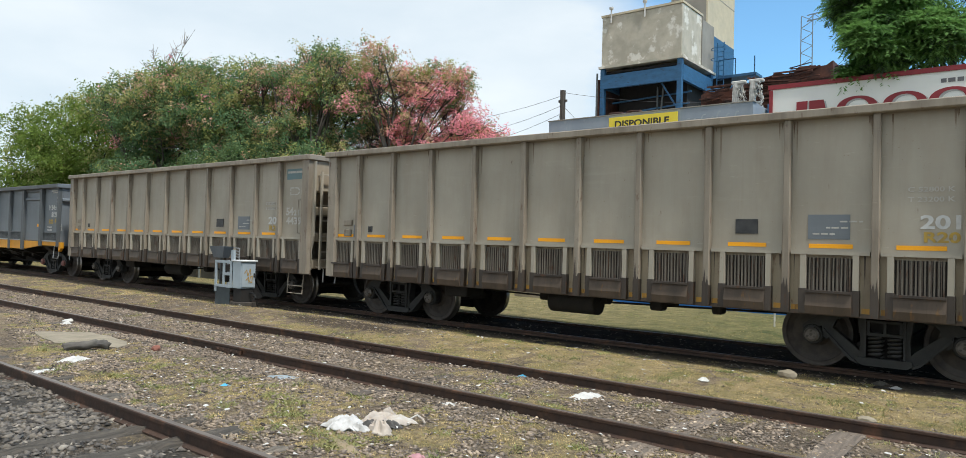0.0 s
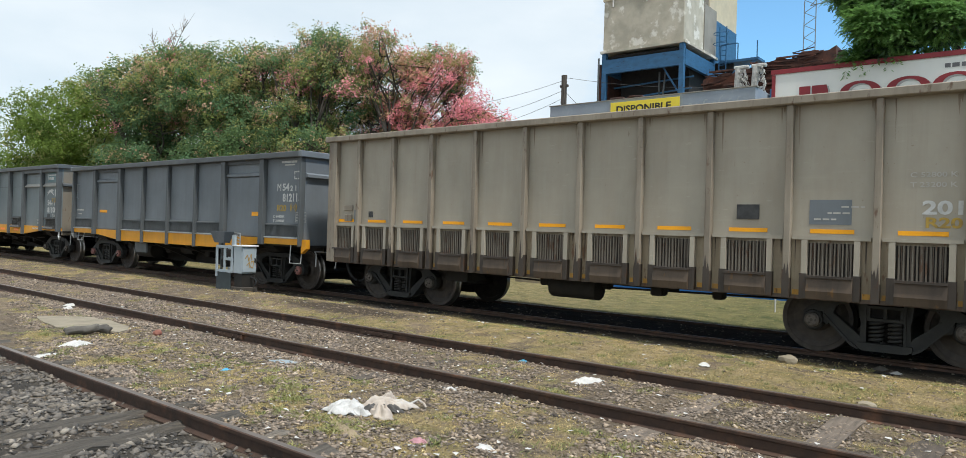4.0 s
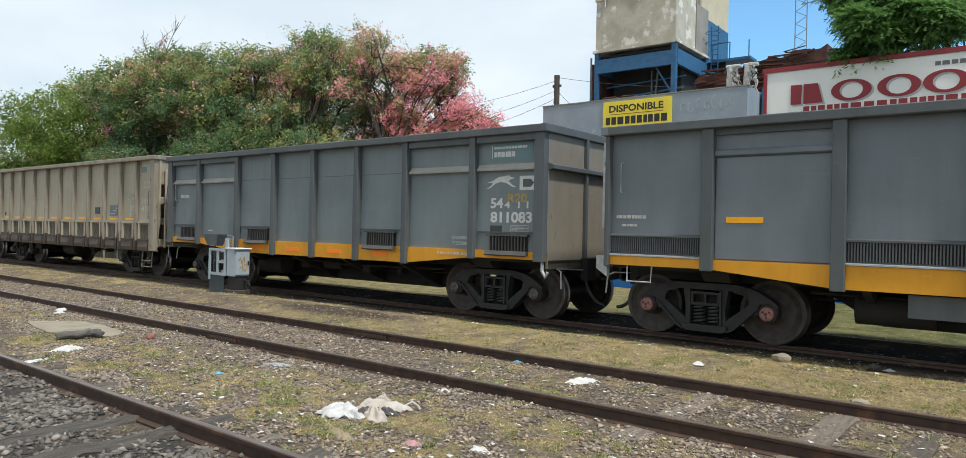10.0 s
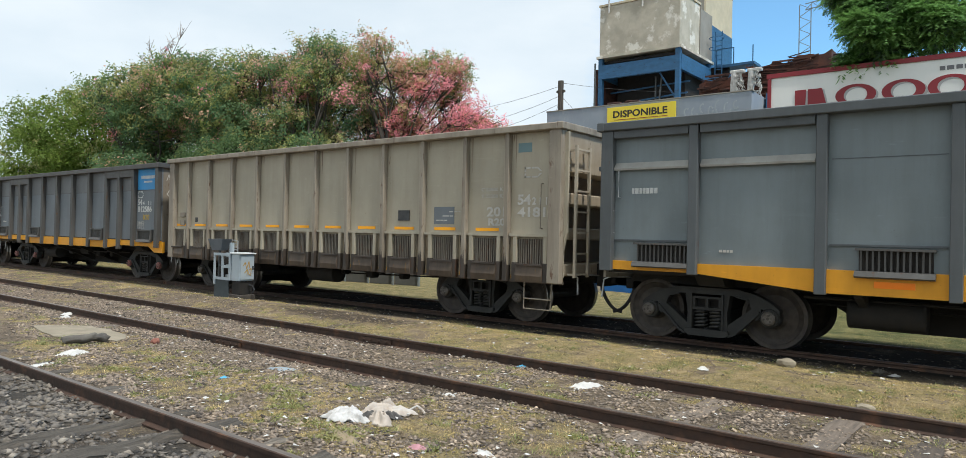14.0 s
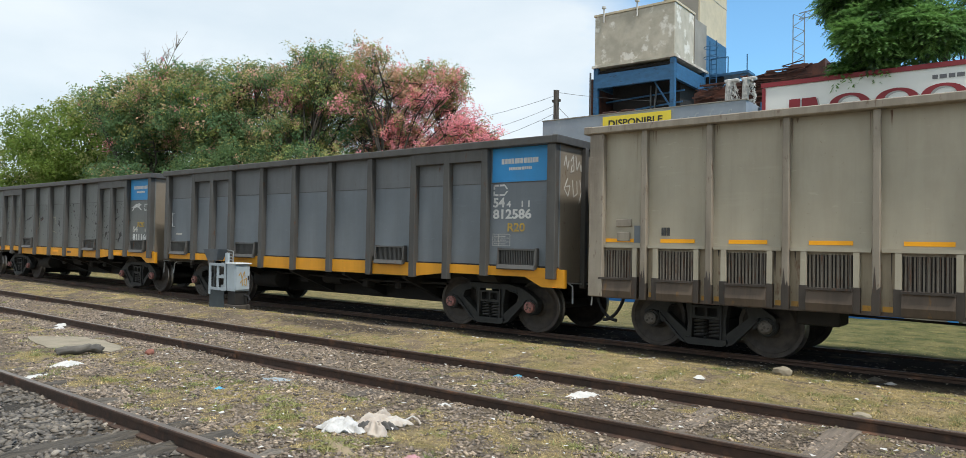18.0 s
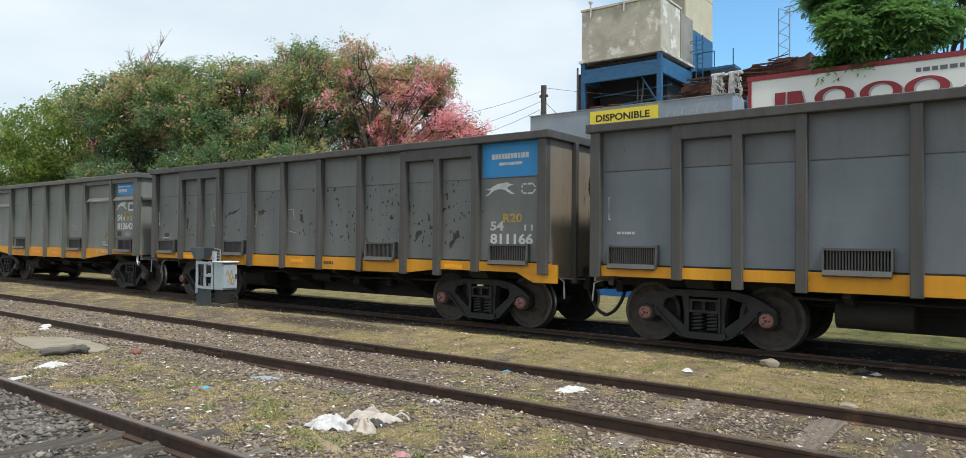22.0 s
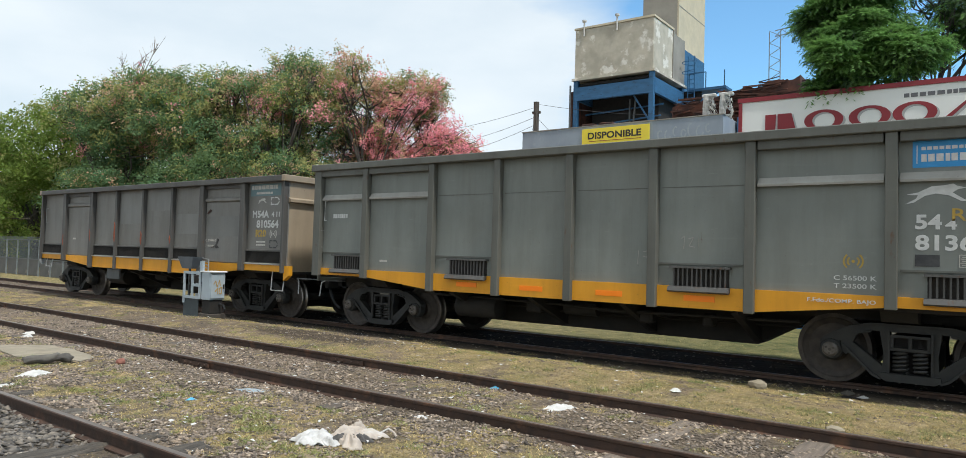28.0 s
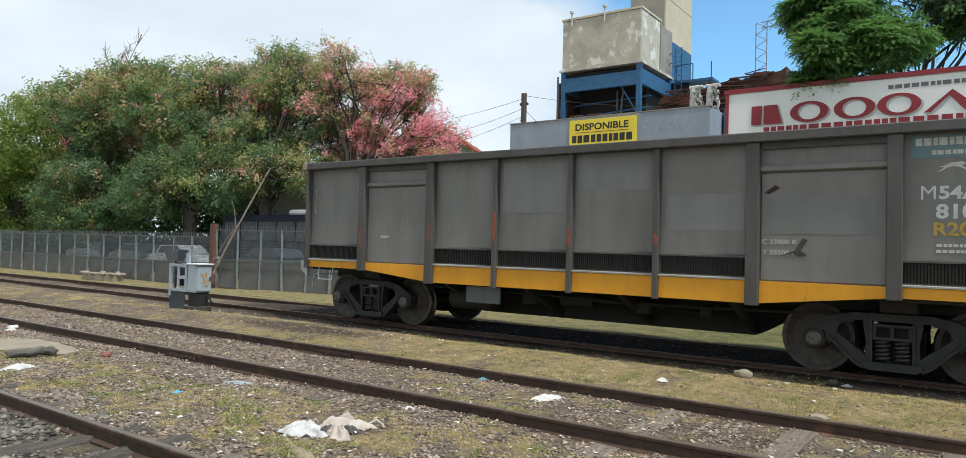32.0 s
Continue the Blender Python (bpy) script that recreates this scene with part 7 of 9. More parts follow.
def wagon_d(label, wall, post_mat, end_mat, cap):
    """Dark grey wagon with paired door bays under boxed headers and a painted blue panel."""
    HEIGHT["top"] = 3.48
    w, L, b = wagon_root(label), POSTS_D[-1], POSTS_D
    add_shell(w, L, b, tuple(range(1, 11)), wall, post_mat, end_mat, 1.31, 0.17, broad=0.14, sill=(1.12, 1.025))
    add_underframe(w, L, 1.6, 1.62)
    z_end, z_mid = 1.14, 1.045
    for i, (a, z) in enumerate(zip(b, b[1:])):
        lo0 = z_end if a < 3 or z > 9.9 else z_mid
        lo1 = z_end if z < 3.0 or z > 9.9 else z_mid
        add_strip(w, [(-a, lo0), (-a, 1.30), (-z, 1.30), (-z, lo1)], "side_sill", M_YELLOW, SKIN - 0.05, "yellow painted side sill")
    add_strip(w, [(-L, 1.30), (0, 1.30), (0, 1.325), (-L, 1.325)], "sill_seam", M_DARK, SKIN - 0.02)
    part("sheet_seam", B(bmesh.new(), -L, 0, SKIN - 0.006, SKIN - 0.001, 2.74, 2.752), post_mat, w)
    for a, z in list(zip(b, b[1:]))[1:]:
        part("upper_sheet", B(bmesh.new(), -z + 0.06, -a - 0.06, SKIN - 0.004, SKIN - 0.001, 2.753, 3.36), M_UPPER if cap is SET_RED and wall is M_GREY else wall, w, "browned upper sheet")
    for i in (2, 9):
        x0, x1 = -b[i + 1] if i == 2 else -b[i + 1], -b[i - 1]
        part("door_header", bevel(B(bmesh.new(), x0, x1, POST_Y + 0.004, SKIN - 0.002, 3.14, 3.37), 0.008), post_mat, w)
    for i in (0, 3, 7, 10):
        c = -(b[i] + b[i + 1]) / 2 - (0.03 if i == 0 else 0)
        if i == 3:
            c -= 0.02
        add_flap_vent(w, c - 0.355, c + 0.355, 1.27, 1.58, M_VENT_GREY, 0.034, 0.018, M_VENT_GREY)
        for e in (-1, 1):
            part("vent_cheek", prism(bmesh.new(), [(SKIN, 1.34), (SKIN - 0.13, 1.33), (SKIN - 0.1, 1.62), (SKIN, 1.62)], c + e * 0.385 - 0.012, c + e * 0.385 + 0.012, "x"), M_VENT_GREY, w)
    for x, s in ((0.0, 1), (-L, -1)):
        add_plain_end(w, x, s, end_mat, post_mat, 1.15, (-0.8, -0.1, 0.65))
        add_coupler(w, x, s)
    part("corner_bracket", prism(bmesh.new(), [(-0.7, 1.17), (-0.3, 0.98), (0.14, 0.98), (0.14, 1.28), (-0.7, 1.28)], -1.58, -1.5), M_YELLOW, w)
    add_brake_wheel(w, -L, -1, True)
    add_grab(w, -L + 0.3, 2.0, 2.35)
    add_bogie(w, -1.71, cap)
    add_bogie(w, -L + 1.61, cap)
    return w


M_CHALK = material("yellowish chalk", (0.5, 0.46, 0.33), (0.36, 0.33, 0.25), 0.9, 0, 30)
M_SCAR = material("bare dark steel scar", (0.03, 0.028, 0.028), (0.05, 0.046, 0.044), 0.7, 0, 12)
FRONTS = [0.45, -12.69, -25.98, -39.13, -52.0, -65.09, -78.3, -91.4, -104.4]
WAGONS = [wagon_a("tall weathered beige open freight wagon with vents", M_BEIGE)]
WAGONS.append(copy_thing(WAGONS[0], pose(0, 0, 0)))
WAGONS.append(wagon_b("clean slate-grey open freight wagon with yellow sill and red axle caps", M_GREY, M_GREY_POST, M_GREY, SET_RED))
WAGONS.append(wagon_c("blue-grey open freight wagon with flap vents and faded blue plate", M_TEAL, M_GREY_POST, M_TEAL_END))
WAGONS.append(wagon_a("tall beige open freight wagon with faded white numbers", M_BEIGE_YELLOW))
WAGONS.append(wagon_d("dark grey open freight wagon with bright blue panel", M_GREY, M_BROWN_POST, M_END, SET_RED))
WAGONS.append(wagon_d("chipped scratched dark open freight wagon with blue panel", M_WORN, M_BROWN_POST, M_END, SET_RED))
WAGONS.append(wagon_c("green-grey open freight wagon with a bright blue plate", M_GREEN_GREY, M_GG_POST, M_GREEN_GREY))
WAGONS.append(wagon_b("grimy brownish grey open freight wagon, last of the train", M_BROWN_GREY, M_BROWN_POST, M_END_PALE, SET_GREY))
WAGONS[1]["label"] = "tall beige open freight wagon with dirty streaked panels"

Y_INK = SKIN - 0.003


def running_dog(w, x, z, s, mat):
    """A leaping hound as a flat white stencil."""
    pts = [(0, 0.28), (0.3, 0.34), (0.62, 0.50), (0.9, 0.52), (1.12, 0.56), (1.2, 0.50), (1.42, 0.44), (1.22, 0.40), (1.1, 0.32), (1.35, 0.14), (1.5, 0.08), (1.3, 0.08), (1.02, 0.24),
           (0.72, 0.30), (0.46, 0.24), (0.2, 0.06), (0.0, 0.02), (0.24, 0.16), (0.3, 0.26)]
    part("dog_emblem", prism(bmesh.new(), [(x + a * s, z + c * s) for a, c in pts], Y_INK - 0.003, Y_INK), mat, w)


def d_frame(w, x, z, width, height, mat, solid=False):
    bm = bmesh.new()
    t = height * 0.16
    if solid:
        B(bm, x, x + width, Y_INK - 0.003, Y_INK, z, z + height)
        part("d_emblem", bm, mat, w)
        bm = prism(bmesh.new(), [(x + width * 0.2, z + height * 0.22), (x + width * 0.65, z + height * 0.22), (x + width * 0.85, z + height * 0.5), (x + width * 0.65, z + height * 0.78), (x + width * 0.2, z + height * 0.78)], Y_INK - 0.006, Y_INK - 0.003)
        part("d_emblem", bm, M_GREY_POST, w)
        return
    for a in ((x, z, x + t, z + height * 0.42), (x, z + height * 0.58, x + t, z + height), (x, z, x + width * 0.34, z + t), (x, z + height - t, x + width * 0.34, z + height),
              (x + width * 0.42, z, x + width * 0.75, z + t), (x + width * 0.42, z + height - t, x + width * 0.75, z + height)):
        part("d_emblem", B(bmesh.new(), a[0], a[2], Y_INK - 0.003, Y_INK, a[1], a[3]), mat, w)
    for e in (0, 1):
        zz = z + height * e
        k = 1 if e == 0 else -1
        part("d_emblem", prism(bmesh.new(), [(x + width * 0.75, zz), (x + width * 0.75, zz + k * t), (x + width * 0.88, zz + k * height * 0.42), (x + width, zz + k * height * 0.42)], Y_INK - 0.003, Y_INK), mat, w)


def table_marks(w, x, z, width, height, mat, seed=0):
    bm = bmesh.new()
    for i in range(4):
        B(bm, x, x + width, Y_INK - 0.003, Y_INK, z + height * i / 3, z + height * i / 3 + 0.008)
    for f in (0, 0.35, 1):
        B(bm, x + width * f, x + width * f + 0.008, Y_INK - 0.003, Y_INK, z, z + height)
    part("inspection_table", bm, mat, w)
    for i in range(3):
        bars(x + 0.03, Y_INK - 0.001, z + height * i / 3 + 0.03, height / 3 - 0.055, width * 0.7, 5, mat, w, seed + i)


def radio_mark(w, x, z, s, mat):
    bm = bmesh.new()
    tube(bm, [(x, Y_INK - 0.004, z), (x, Y_INK, z)], 0.022 * s, 8)
    for r in (0.07 * s, 0.12 * s):
        for c in (0, math.pi):
            pts = [(x + r * math.cos(c + a), z + r * math.sin(c + a)) for a in np.linspace(-0.85, 0.85, 7)]
            for p, q in zip(pts, pts[1:]):
                beam(bm, (p[0], Y_INK - 0.002, p[1]), (q[0], Y_INK - 0.002, q[1]), 0.004, 0.022 * s)
    part("radio_emblem", bm, mat, w)


def mark_wagons():
    def t(w, text, x, z, h, width, mat, weight=0.03):
        write(text, x, Y_INK, z, h, width, mat, w, weight)

    wo = M_WHITE_WORN
    # the beige ones
    for k, num in ((0, "4436"), (1, "4439"), (4, "4181")):
        w = WAGONS[k]
        t(w, "C 52800 K", -1.73, 2.45, 0.06, 0.48, wo, 0.01)
        t(w, "T 23200 K", -1.73, 2.33, 0.06, 0.48, wo, 0.01)
        t(w, "201", -1.6, 2.0, 0.17, 0.41, M_WHITE if k < 2 else wo)
        t(w, "R20", -1.56, 1.84, 0.13, 0.37, M_YELLOW_INK if k < 2 else wo)
        t(w, "54", -0.93, 2.2, 0.18, 0.27, wo)
        t(w, "2 1 1", -0.63, 2.2, 0.13, 0.3, wo)
        t(w, num, -0.93, 1.99, 0.17, 0.57, wo)
        d_frame(w, -0.8, 2.66, 0.36, 0.18, wo)
        part("blue_patch", B(bmesh.new(), -0.94, -0.32 if k < 4 else -0.66, SKIN - 0.004, SKIN - 0.001, 3.02 if k < 4 else 3.1, 3.26), M_BLUE_FADED if k else M_BEIGE_POST, w, "washed-out blue patch")
        if k == 1:
            bars(-0.9, Y_INK - 0.003, 3.16, 0.05, 0.55, 9, wo, w, 2)
        bars(-11.3, Y_INK, 1.85, 0.12, 0.14, 3, M_BLACK_PLATE, w, 7 + k, "soot_mark")
    # the slate grey one
    w = WAGONS[2]
    bars(-1.0, Y_INK, 3.06, 0.05, 0.58, 12, M_WHITE, w, 12)
    bars(-0.88, Y_INK, 3.0, 0.035, 0.38, 10, wo, w, 13)
    d_frame(w, -0.52, 2.68, 0.32, 0.19, M_WHITE)
    t(w, "M", -1.14, 2.42, 0.17, 0.14, M_WHITE, 0.0)
    t(w, "54", -0.94, 2.42, 0.17, 0.25, M_WHITE)
    t(w, "2 1 1", -0.65, 2.42, 0.12, 0.37, M_WHITE)
    t(w, "812115", -0.93, 2.17, 0.19, 0.69, M_WHITE)
    t(w, "R20", -1.13, 1.95, 0.15, 0.34, M_YELLOW_INK)
    radio_mark(w, -0.52, 2.04, 0.95, M_YELLOW_INK)
    t(w, "C 54000K", -1.28, 1.8, 0.06, 0.44, M_WHITE, 0.01)
    t(w, "T 26000K", -1.28, 1.7, 0.06, 0.44, M_WHITE, 0.01)
    table_marks(w, -0.43, 1.71, 0.37, 0.21, wo, 3)
    part("reflector", B(bmesh.new(), -2.11, -1.66, SKIN - 0.03, SKIN - 0.022, 1.83, 1.93), M_ORANGE, w, "orange reflective dash")
    part("reflector", B(bmesh.new(), -10.3, -9.8, SKIN - 0.03, SKIN - 0.022, 1.85, 1.93), M_ORANGE, w, "orange reflective dash")
    bars(-12.0, Y_INK, 1.9, 0.05, 0.5, 8, wo, w, 14)
    bars(-11.9, Y_INK, 1.78, 0.035, 0.25, 4, wo, w, 15)
    # the two with dog emblems and short vents
    for k, num, blue, o, dz in ((3, "811083", M_BLUE_FADED, 0.0, 0.0), (7, "813642", M_BLUE_PANEL, -0.12, 0.08)):
        w = WAGONS[k]
        part("blue_plate", B(bmesh.new(), -1.33 + o, -0.43 + o, SKIN - 0.006, SKIN - 0.001, 2.88, 3.2), blue, w, "blue owner's plate with white marks")
        part("plate_rule", B(bmesh.new(), -1.29 + o, -1.28 + o, Y_INK - 0.008, Y_INK - 0.003, 2.93, 3.15), M_WHITE, w)
        bars(-1.24 + o, Y_INK - 0.004, 3.09, 0.04, 0.7, 12, M_WHITE, w, 16)
        bars(-1.24 + o, Y_INK - 0.004, 2.95, 0.09, 0.46, 6, M_WHITE, w, 17)
        running_dog(w, -1.4 + o, 2.39 + dz * 0.6, 0.43, M_WHITE)
        d_frame(w, -0.69 + o, 2.37 + dz * 0.5, 0.35, 0.24, M_WHITE, True)
        t(w, "54", -1.3 + o, 2.06 + dz, 0.18, 0.27, M_WHITE)
        t(w, "4  1 1", -1.0 + o, 2.06 + dz, 0.12, 0.5, M_WHITE)
        t(w, "R20", -0.93 + o, 2.16 + dz, 0.15, 0.4, M_YELLOW_INK, 0.01)
        t(w, num, -1.3 + o, 1.81 + dz, 0.19, 0.88, M_WHITE)
        part("black_stencil", B(bmesh.new(), -1.3 + o, -1.05 + o, Y_INK - 0.003, Y_INK, 1.62 + dz, 1.76 + dz), M_BLACK_PLATE, w)
        table_marks(w, -0.86 + o, 1.62 + dz, 0.36, 0.14, wo, 4)
        t(w, "C 56500 K", -2.18 + o, 1.5, 0.06, 0.48, M_WHITE, 0.01)
        t(w, "T 23500 K", -2.18 + o, 1.4, 0.06, 0.48, M_WHITE, 0.01)
        write("F.Fdo./COMP. BAJO", -2.48 + o, SKIN - 0.053, 1.2, 0.065, 0.78, M_WHITE, w, 0.01)
        if k == 7:
            radio_mark(w, -2.08, 1.74, 0.9, M_YELLOW_INK)
        bars(-11.66, Y_INK, 2.35, 0.085, 0.43, 7, M_WHITE, w, 18)
        bars(-10.3, Y_INK, 1.5, 0.035, 0.2, 4, wo, w, 19)
        add_grab(w, -11.95, 1.75, 2.1)
    # the two with the painted blue panel
    for k, num in ((5, "812586"), (6, "811166")):
        w = WAGONS[k]
        part("blue_panel", B(bmesh.new(), -1.38, -0.19, SKIN - 0.006, SKIN - 0.001, 2.76, 3.355), M_BLUE_PANEL, w, "bright blue painted panel")
        bars(-1.18, Y_INK - 0.004, 3.07, 0.09, 0.78, 12, M_WHITE, w, 20)
        bars(-1.02, Y_INK - 0.004, 2.96, 0.05, 0.48, 11, M_WHITE, w, 21)
        if k == 5:
            d_frame(w, -1.35, 2.52, 0.32, 0.2, M_WHITE)
            t(w, "54", -1.35, 2.32, 0.17, 0.25, M_WHITE)
            t(w, "4    1 1", -1.06, 2.32, 0.11, 0.48, M_WHITE)
            t(w, num, -1.35, 2.12, 0.17, 0.81, M_WHITE)
            t(w, "R20", -1.03, 1.9, 0.15, 0.36, M_YELLOW_INK, 0.02)
            table_marks(w, -1.35, 1.65, 0.37, 0.2, wo, 5)
        else:
            running_dog(w, -1.33, 2.43, 0.43, M_WHITE)
            d_frame(w, -0.56, 2.45, 0.3, 0.19, M_WHITE)
            t(w, "R20", -0.93, 1.98, 0.15, 0.39, M_YELLOW_INK, 0.02)
            t(w, "54", -1.2, 1.84, 0.16, 0.28, wo)
            t(w, "11", -0.5, 1.84, 0.1, 0.18, wo)
            t(w, num, -1.2, 1.61, 0.18, 0.88, M_WHITE)
        bars(-12.0, Y_INK, 1.78 if k == 5 else 1.65, 0.04, 0.3, 5, wo, w, 22)
    for pts in (((-1.42, 3.0), (-1.36, 3.18), (-1.31, 2.94), (-1.26, 3.1)), ((-1.2, 3.1), (-1.12, 3.2), (-1.1, 2.95), (-1.2, 2.9), (-1.16, 3.04)), ((-1.04, 3.2), (-1.0, 2.95), (-0.92, 3.12), (-0.86, 2.95), (-0.8, 3.22)),
                ((-1.3, 2.8), (-1.4, 2.62), (-1.28, 2.5), (-1.22, 2.68), (-1.34, 2.66)), ((-1.14, 2.78), (-1.1, 2.5), (-0.98, 2.56), (-1.0, 2.78)), ((-0.9, 2.8), (-0.84, 2.6), (-0.92, 2.4)), ((-0.76, 2.82), (-0.84, 2.62))):
        bm = bmesh.new()
        for (a, b), (c, d) in zip(pts, pts[1:]):
            beam(bm, (0.003, a, b), (0.003, c, d), 0.003, 0.024)
        part("graffiti", bm, M_WHITE_WORN, WAGONS[5], "thin white spray-paint scrawl")
    for pts in (((-4.95, 1.82), (-4.96, 1.62)), ((-4.88, 1.8), (-4.8, 1.82), (-4.82, 1.72), (-4.88, 1.74)), ((-4.3, 2.0), (-4.25, 2.04), (-4.26, 1.86)), ((-4.2, 2.0), (-4.12, 2.02), (-4.18, 1.9), (-4.1, 1.88)), ((-4.05, 2.02), (-4.05, 1.86))):
        bm = bmesh.new()
        for (a, b), (c, d) in zip(pts, pts[1:]):
            beam(bm, (a, SKIN - 0.004, b), (c, SKIN - 0.004, d), 0.004, 0.01)
        part("chalk_scrawl", bm, M_PALE_LEDGE, WAGONS[7], "faint chalk doodle")
    w = WAGONS[6]
    part("repaint_patch", B(bmesh.new(), -11.95, -11.72, SKIN - 0.004, SKIN - 0.001, 1.62, 1.8), M_BLACK_PLATE, w)
    part("repaint_patch", B(bmesh.new(), -11.7, -11.2, SKIN - 0.004, SKIN - 0.001, 1.58, 1.8), M_BROWN_GREY, w)
    for x in (-2.2, -6.6, -10.9):
        part("reflector", B(bmesh.new(), x, x + 0.42, SKIN - 0.058, SKIN - 0.05, 1.16, 1.23), M_ORANGE, w, "orange reflective dash")
    bars(-5.5, SKIN - 0.052, 1.15, 0.06, 0.3, 5, M_VENT, w, 31)
    # scars where the paint came off
    rnd = random.Random(40)
    for x, z, sx, sz in ((-11.55, 3.0, 0.08, 0.05), (-11.0, 2.3, 0.2, 0.36), (-9.0, 2.25, 0.3, 0.09), (-7.7, 2.25, 0.34, 0.1), (-4.2, 2.9, 0.14, 0.18), (-3.12, 2.3, 0.06, 0.3), (-2.9, 1.75, 0.3, 0.22), (-2.0, 1.7, 0.36, 0.3),
                         (-2.3, 2.2, 0.28, 0.12), (-3.6, 2.1, 0.16, 0.14), (-6.0, 2.0, 0.1, 0.08), (-7.4, 2.6, 0.08, 0.06), (-5.2, 2.5, 0.06, 0.08), (-10.4, 1.95, 0.05, 0.06), (-8.3, 1.7, 0.12, 0.07), (-10.85, 2.05, 0.14, 0.5), (-8.75, 2.3, 0.6, 0.1), (-7.75, 2.28, 0.5, 0.12), (-6.3, 2.1, 0.2, 0.26), (-2.45, 1.95, 0.5, 0.16), (-3.15, 2.6, 0.1, 0.3), (-2.2, 2.5, 0.12, 0.1), (-4.9, 2.95, 0.3, 0.12), (-6.1, 3.0, 0.25, 0.1)):
        pts, n_pt = [], 11
        for i in range(n_pt):
            a = 2 * math.pi * i / n_pt
            r = rnd.uniform(0.35, 1.0)
            pts.append((x + sx * r * math.cos(a) * 0.42, z + sz * r * math.sin(a) * 0.5 + 0.4 * sz * math.cos(a) * (1 if sx > 0.2 else 0)))
        part("paint_scar", prism(bmesh.new(), pts, SKIN - 0.003, SKIN - 0.001), M_SCAR if rnd.random() < 0.75 else M_SCRAP, w, "bare patch where paint flaked off")
    for pts in (((-9.75, 2.35), (-9.6, 2.4), (-9.42, 2.38), (-9.5, 2.0), (-9.7, 1.96), (-9.78, 2.2), (-9.75, 2.35)), ((-9.62, 2.42), (-9.58, 1.98)), ((-8.3, 2.25), (-7.9, 2.28), (-7.95, 1.95), (-8.2, 1.9), (-8.3, 2.25)),
                ((-8.15, 2.3), (-8.0, 2.1), (-8.12, 1.9)), ((-6.9, 2.2), (-6.8, 1.85), (-6.5, 1.8)), ((-6.85, 2.3), (-6.6, 2.32), (-6.55, 2.1))):
        bm = bmesh.new()
        for (a, b), (c, d) in zip(pts, pts[1:]):
            beam(bm, (a, SKIN - 0.004, b), (c, SKIN - 0.004, d), 0.004, 0.014)
        part("chalk_scrawl", bm, M_CHALK, w, "chalk doodle")
    flake = bmesh.new()
    for i in range(620):
        if i % 3:
            x, z = -rnd.choice((rnd.uniform(1.6, 5.5), rnd.uniform(1.6, 12.0))), 1.45 + 1.8 * rnd.random() ** 0.8
        else:
            x, z = -rnd.choice((10.7, 8.8, 7.6, 6.2, 4.9, 3.6, 2.8, 2.0)) + rnd.gauss(0, 0.22), rnd.choice((1.75, 2.3, 2.95, 2.1)) + rnd.gauss(0, 0.14)
        a = 0.005 + 0.03 * rnd.random() ** 2.5
        pts = [(x + a * rnd.uniform(0.5, 1.1) * math.cos(q), z + a * rnd.uniform(0.6, 1.8) * math.sin(q)) for q in np.linspace(0, 5.2, 6)]
        prism(flake, pts, SKIN - 0.003, SKIN - 0.001)
    tagged(part("flaked_paint", flake, M_SCAR, w, "tiny dark flakes of missing paint"), "tiny dark flakes of missing paint", kind="stuff")
    # the last one
    w = WAGONS[8]
    part("blue_plate", B(bmesh.new(), -1.46, -0.38, SKIN - 0.006, SKIN - 0.001, 2.87, 3.14), M_BLUE_FADED, w, "faded blue owner's plate")
    bars(-1.42, Y_INK - 0.004, 3.02, 0.09, 0.95, 12, wo, w, 24)
    bars(-1.25, Y_INK - 0.004, 2.91, 0.05, 0.6, 10, wo, w, 25)
    running_dog(w, -1.2, 2.7, 0.22, wo)
    d_frame(w, -0.73, 2.66, 0.32, 0.18, M_WHITE)
    t(w, "M", -1.36, 2.38, 0.16, 0.15, M_WHITE, 0.0)
    t(w, "54A", -1.18, 2.38, 0.16, 0.40, M_WHITE)
    t(w, "4 11", -0.68, 2.4, 0.11, 0.28, M_WHITE)
    t(w, "810564", -1.21, 2.15, 0.18, 0.78, M_WHITE)
    t(w, "R20", -1.23, 1.95, 0.16, 0.37, M_YELLOW_INK, 0.03)
    radio_mark(w, -0.6, 2.02, 0.95, wo)
    bars(-1.2, Y_INK, 1.82, 0.035, 0.34, 6, wo, w, 26)
    bars(-1.2, Y_INK, 1.75, 0.035, 0.34, 6, wo, w, 27)
    d_frame(w, -0.72, 1.7, 0.3, 0.18, M_BLACK_PLATE)
    write("C 23800 K", -3.16, SKIN - 0.026, 1.82, 0.06, 0.44, wo, w, 0.01)
    write("T 28200 K", -3.16, SKIN - 0.026, 1.68, 0.06, 0.44, wo, w, 0.01)
    part("paint_scar", prism(bmesh.new(), [(-2.95, 1.66), (-2.75, 1.74), (-2.66, 1.9), (-2.6, 1.88), (-2.68, 1.74), (-2.6, 1.68), (-2.7, 1.66), (-2.78, 1.7)], SKIN - 0.032, SKIN - 0.024), M_SCAR, w)
    part("paint_scar", prism(bmesh.new(), [(-3.14, 2.5), (-3.0, 2.6), (-2.94, 2.56), (-3.0, 2.53), (-3.08, 2.48)], SKIN - 0.032, SKIN - 0.024), M_SCRAP, w)
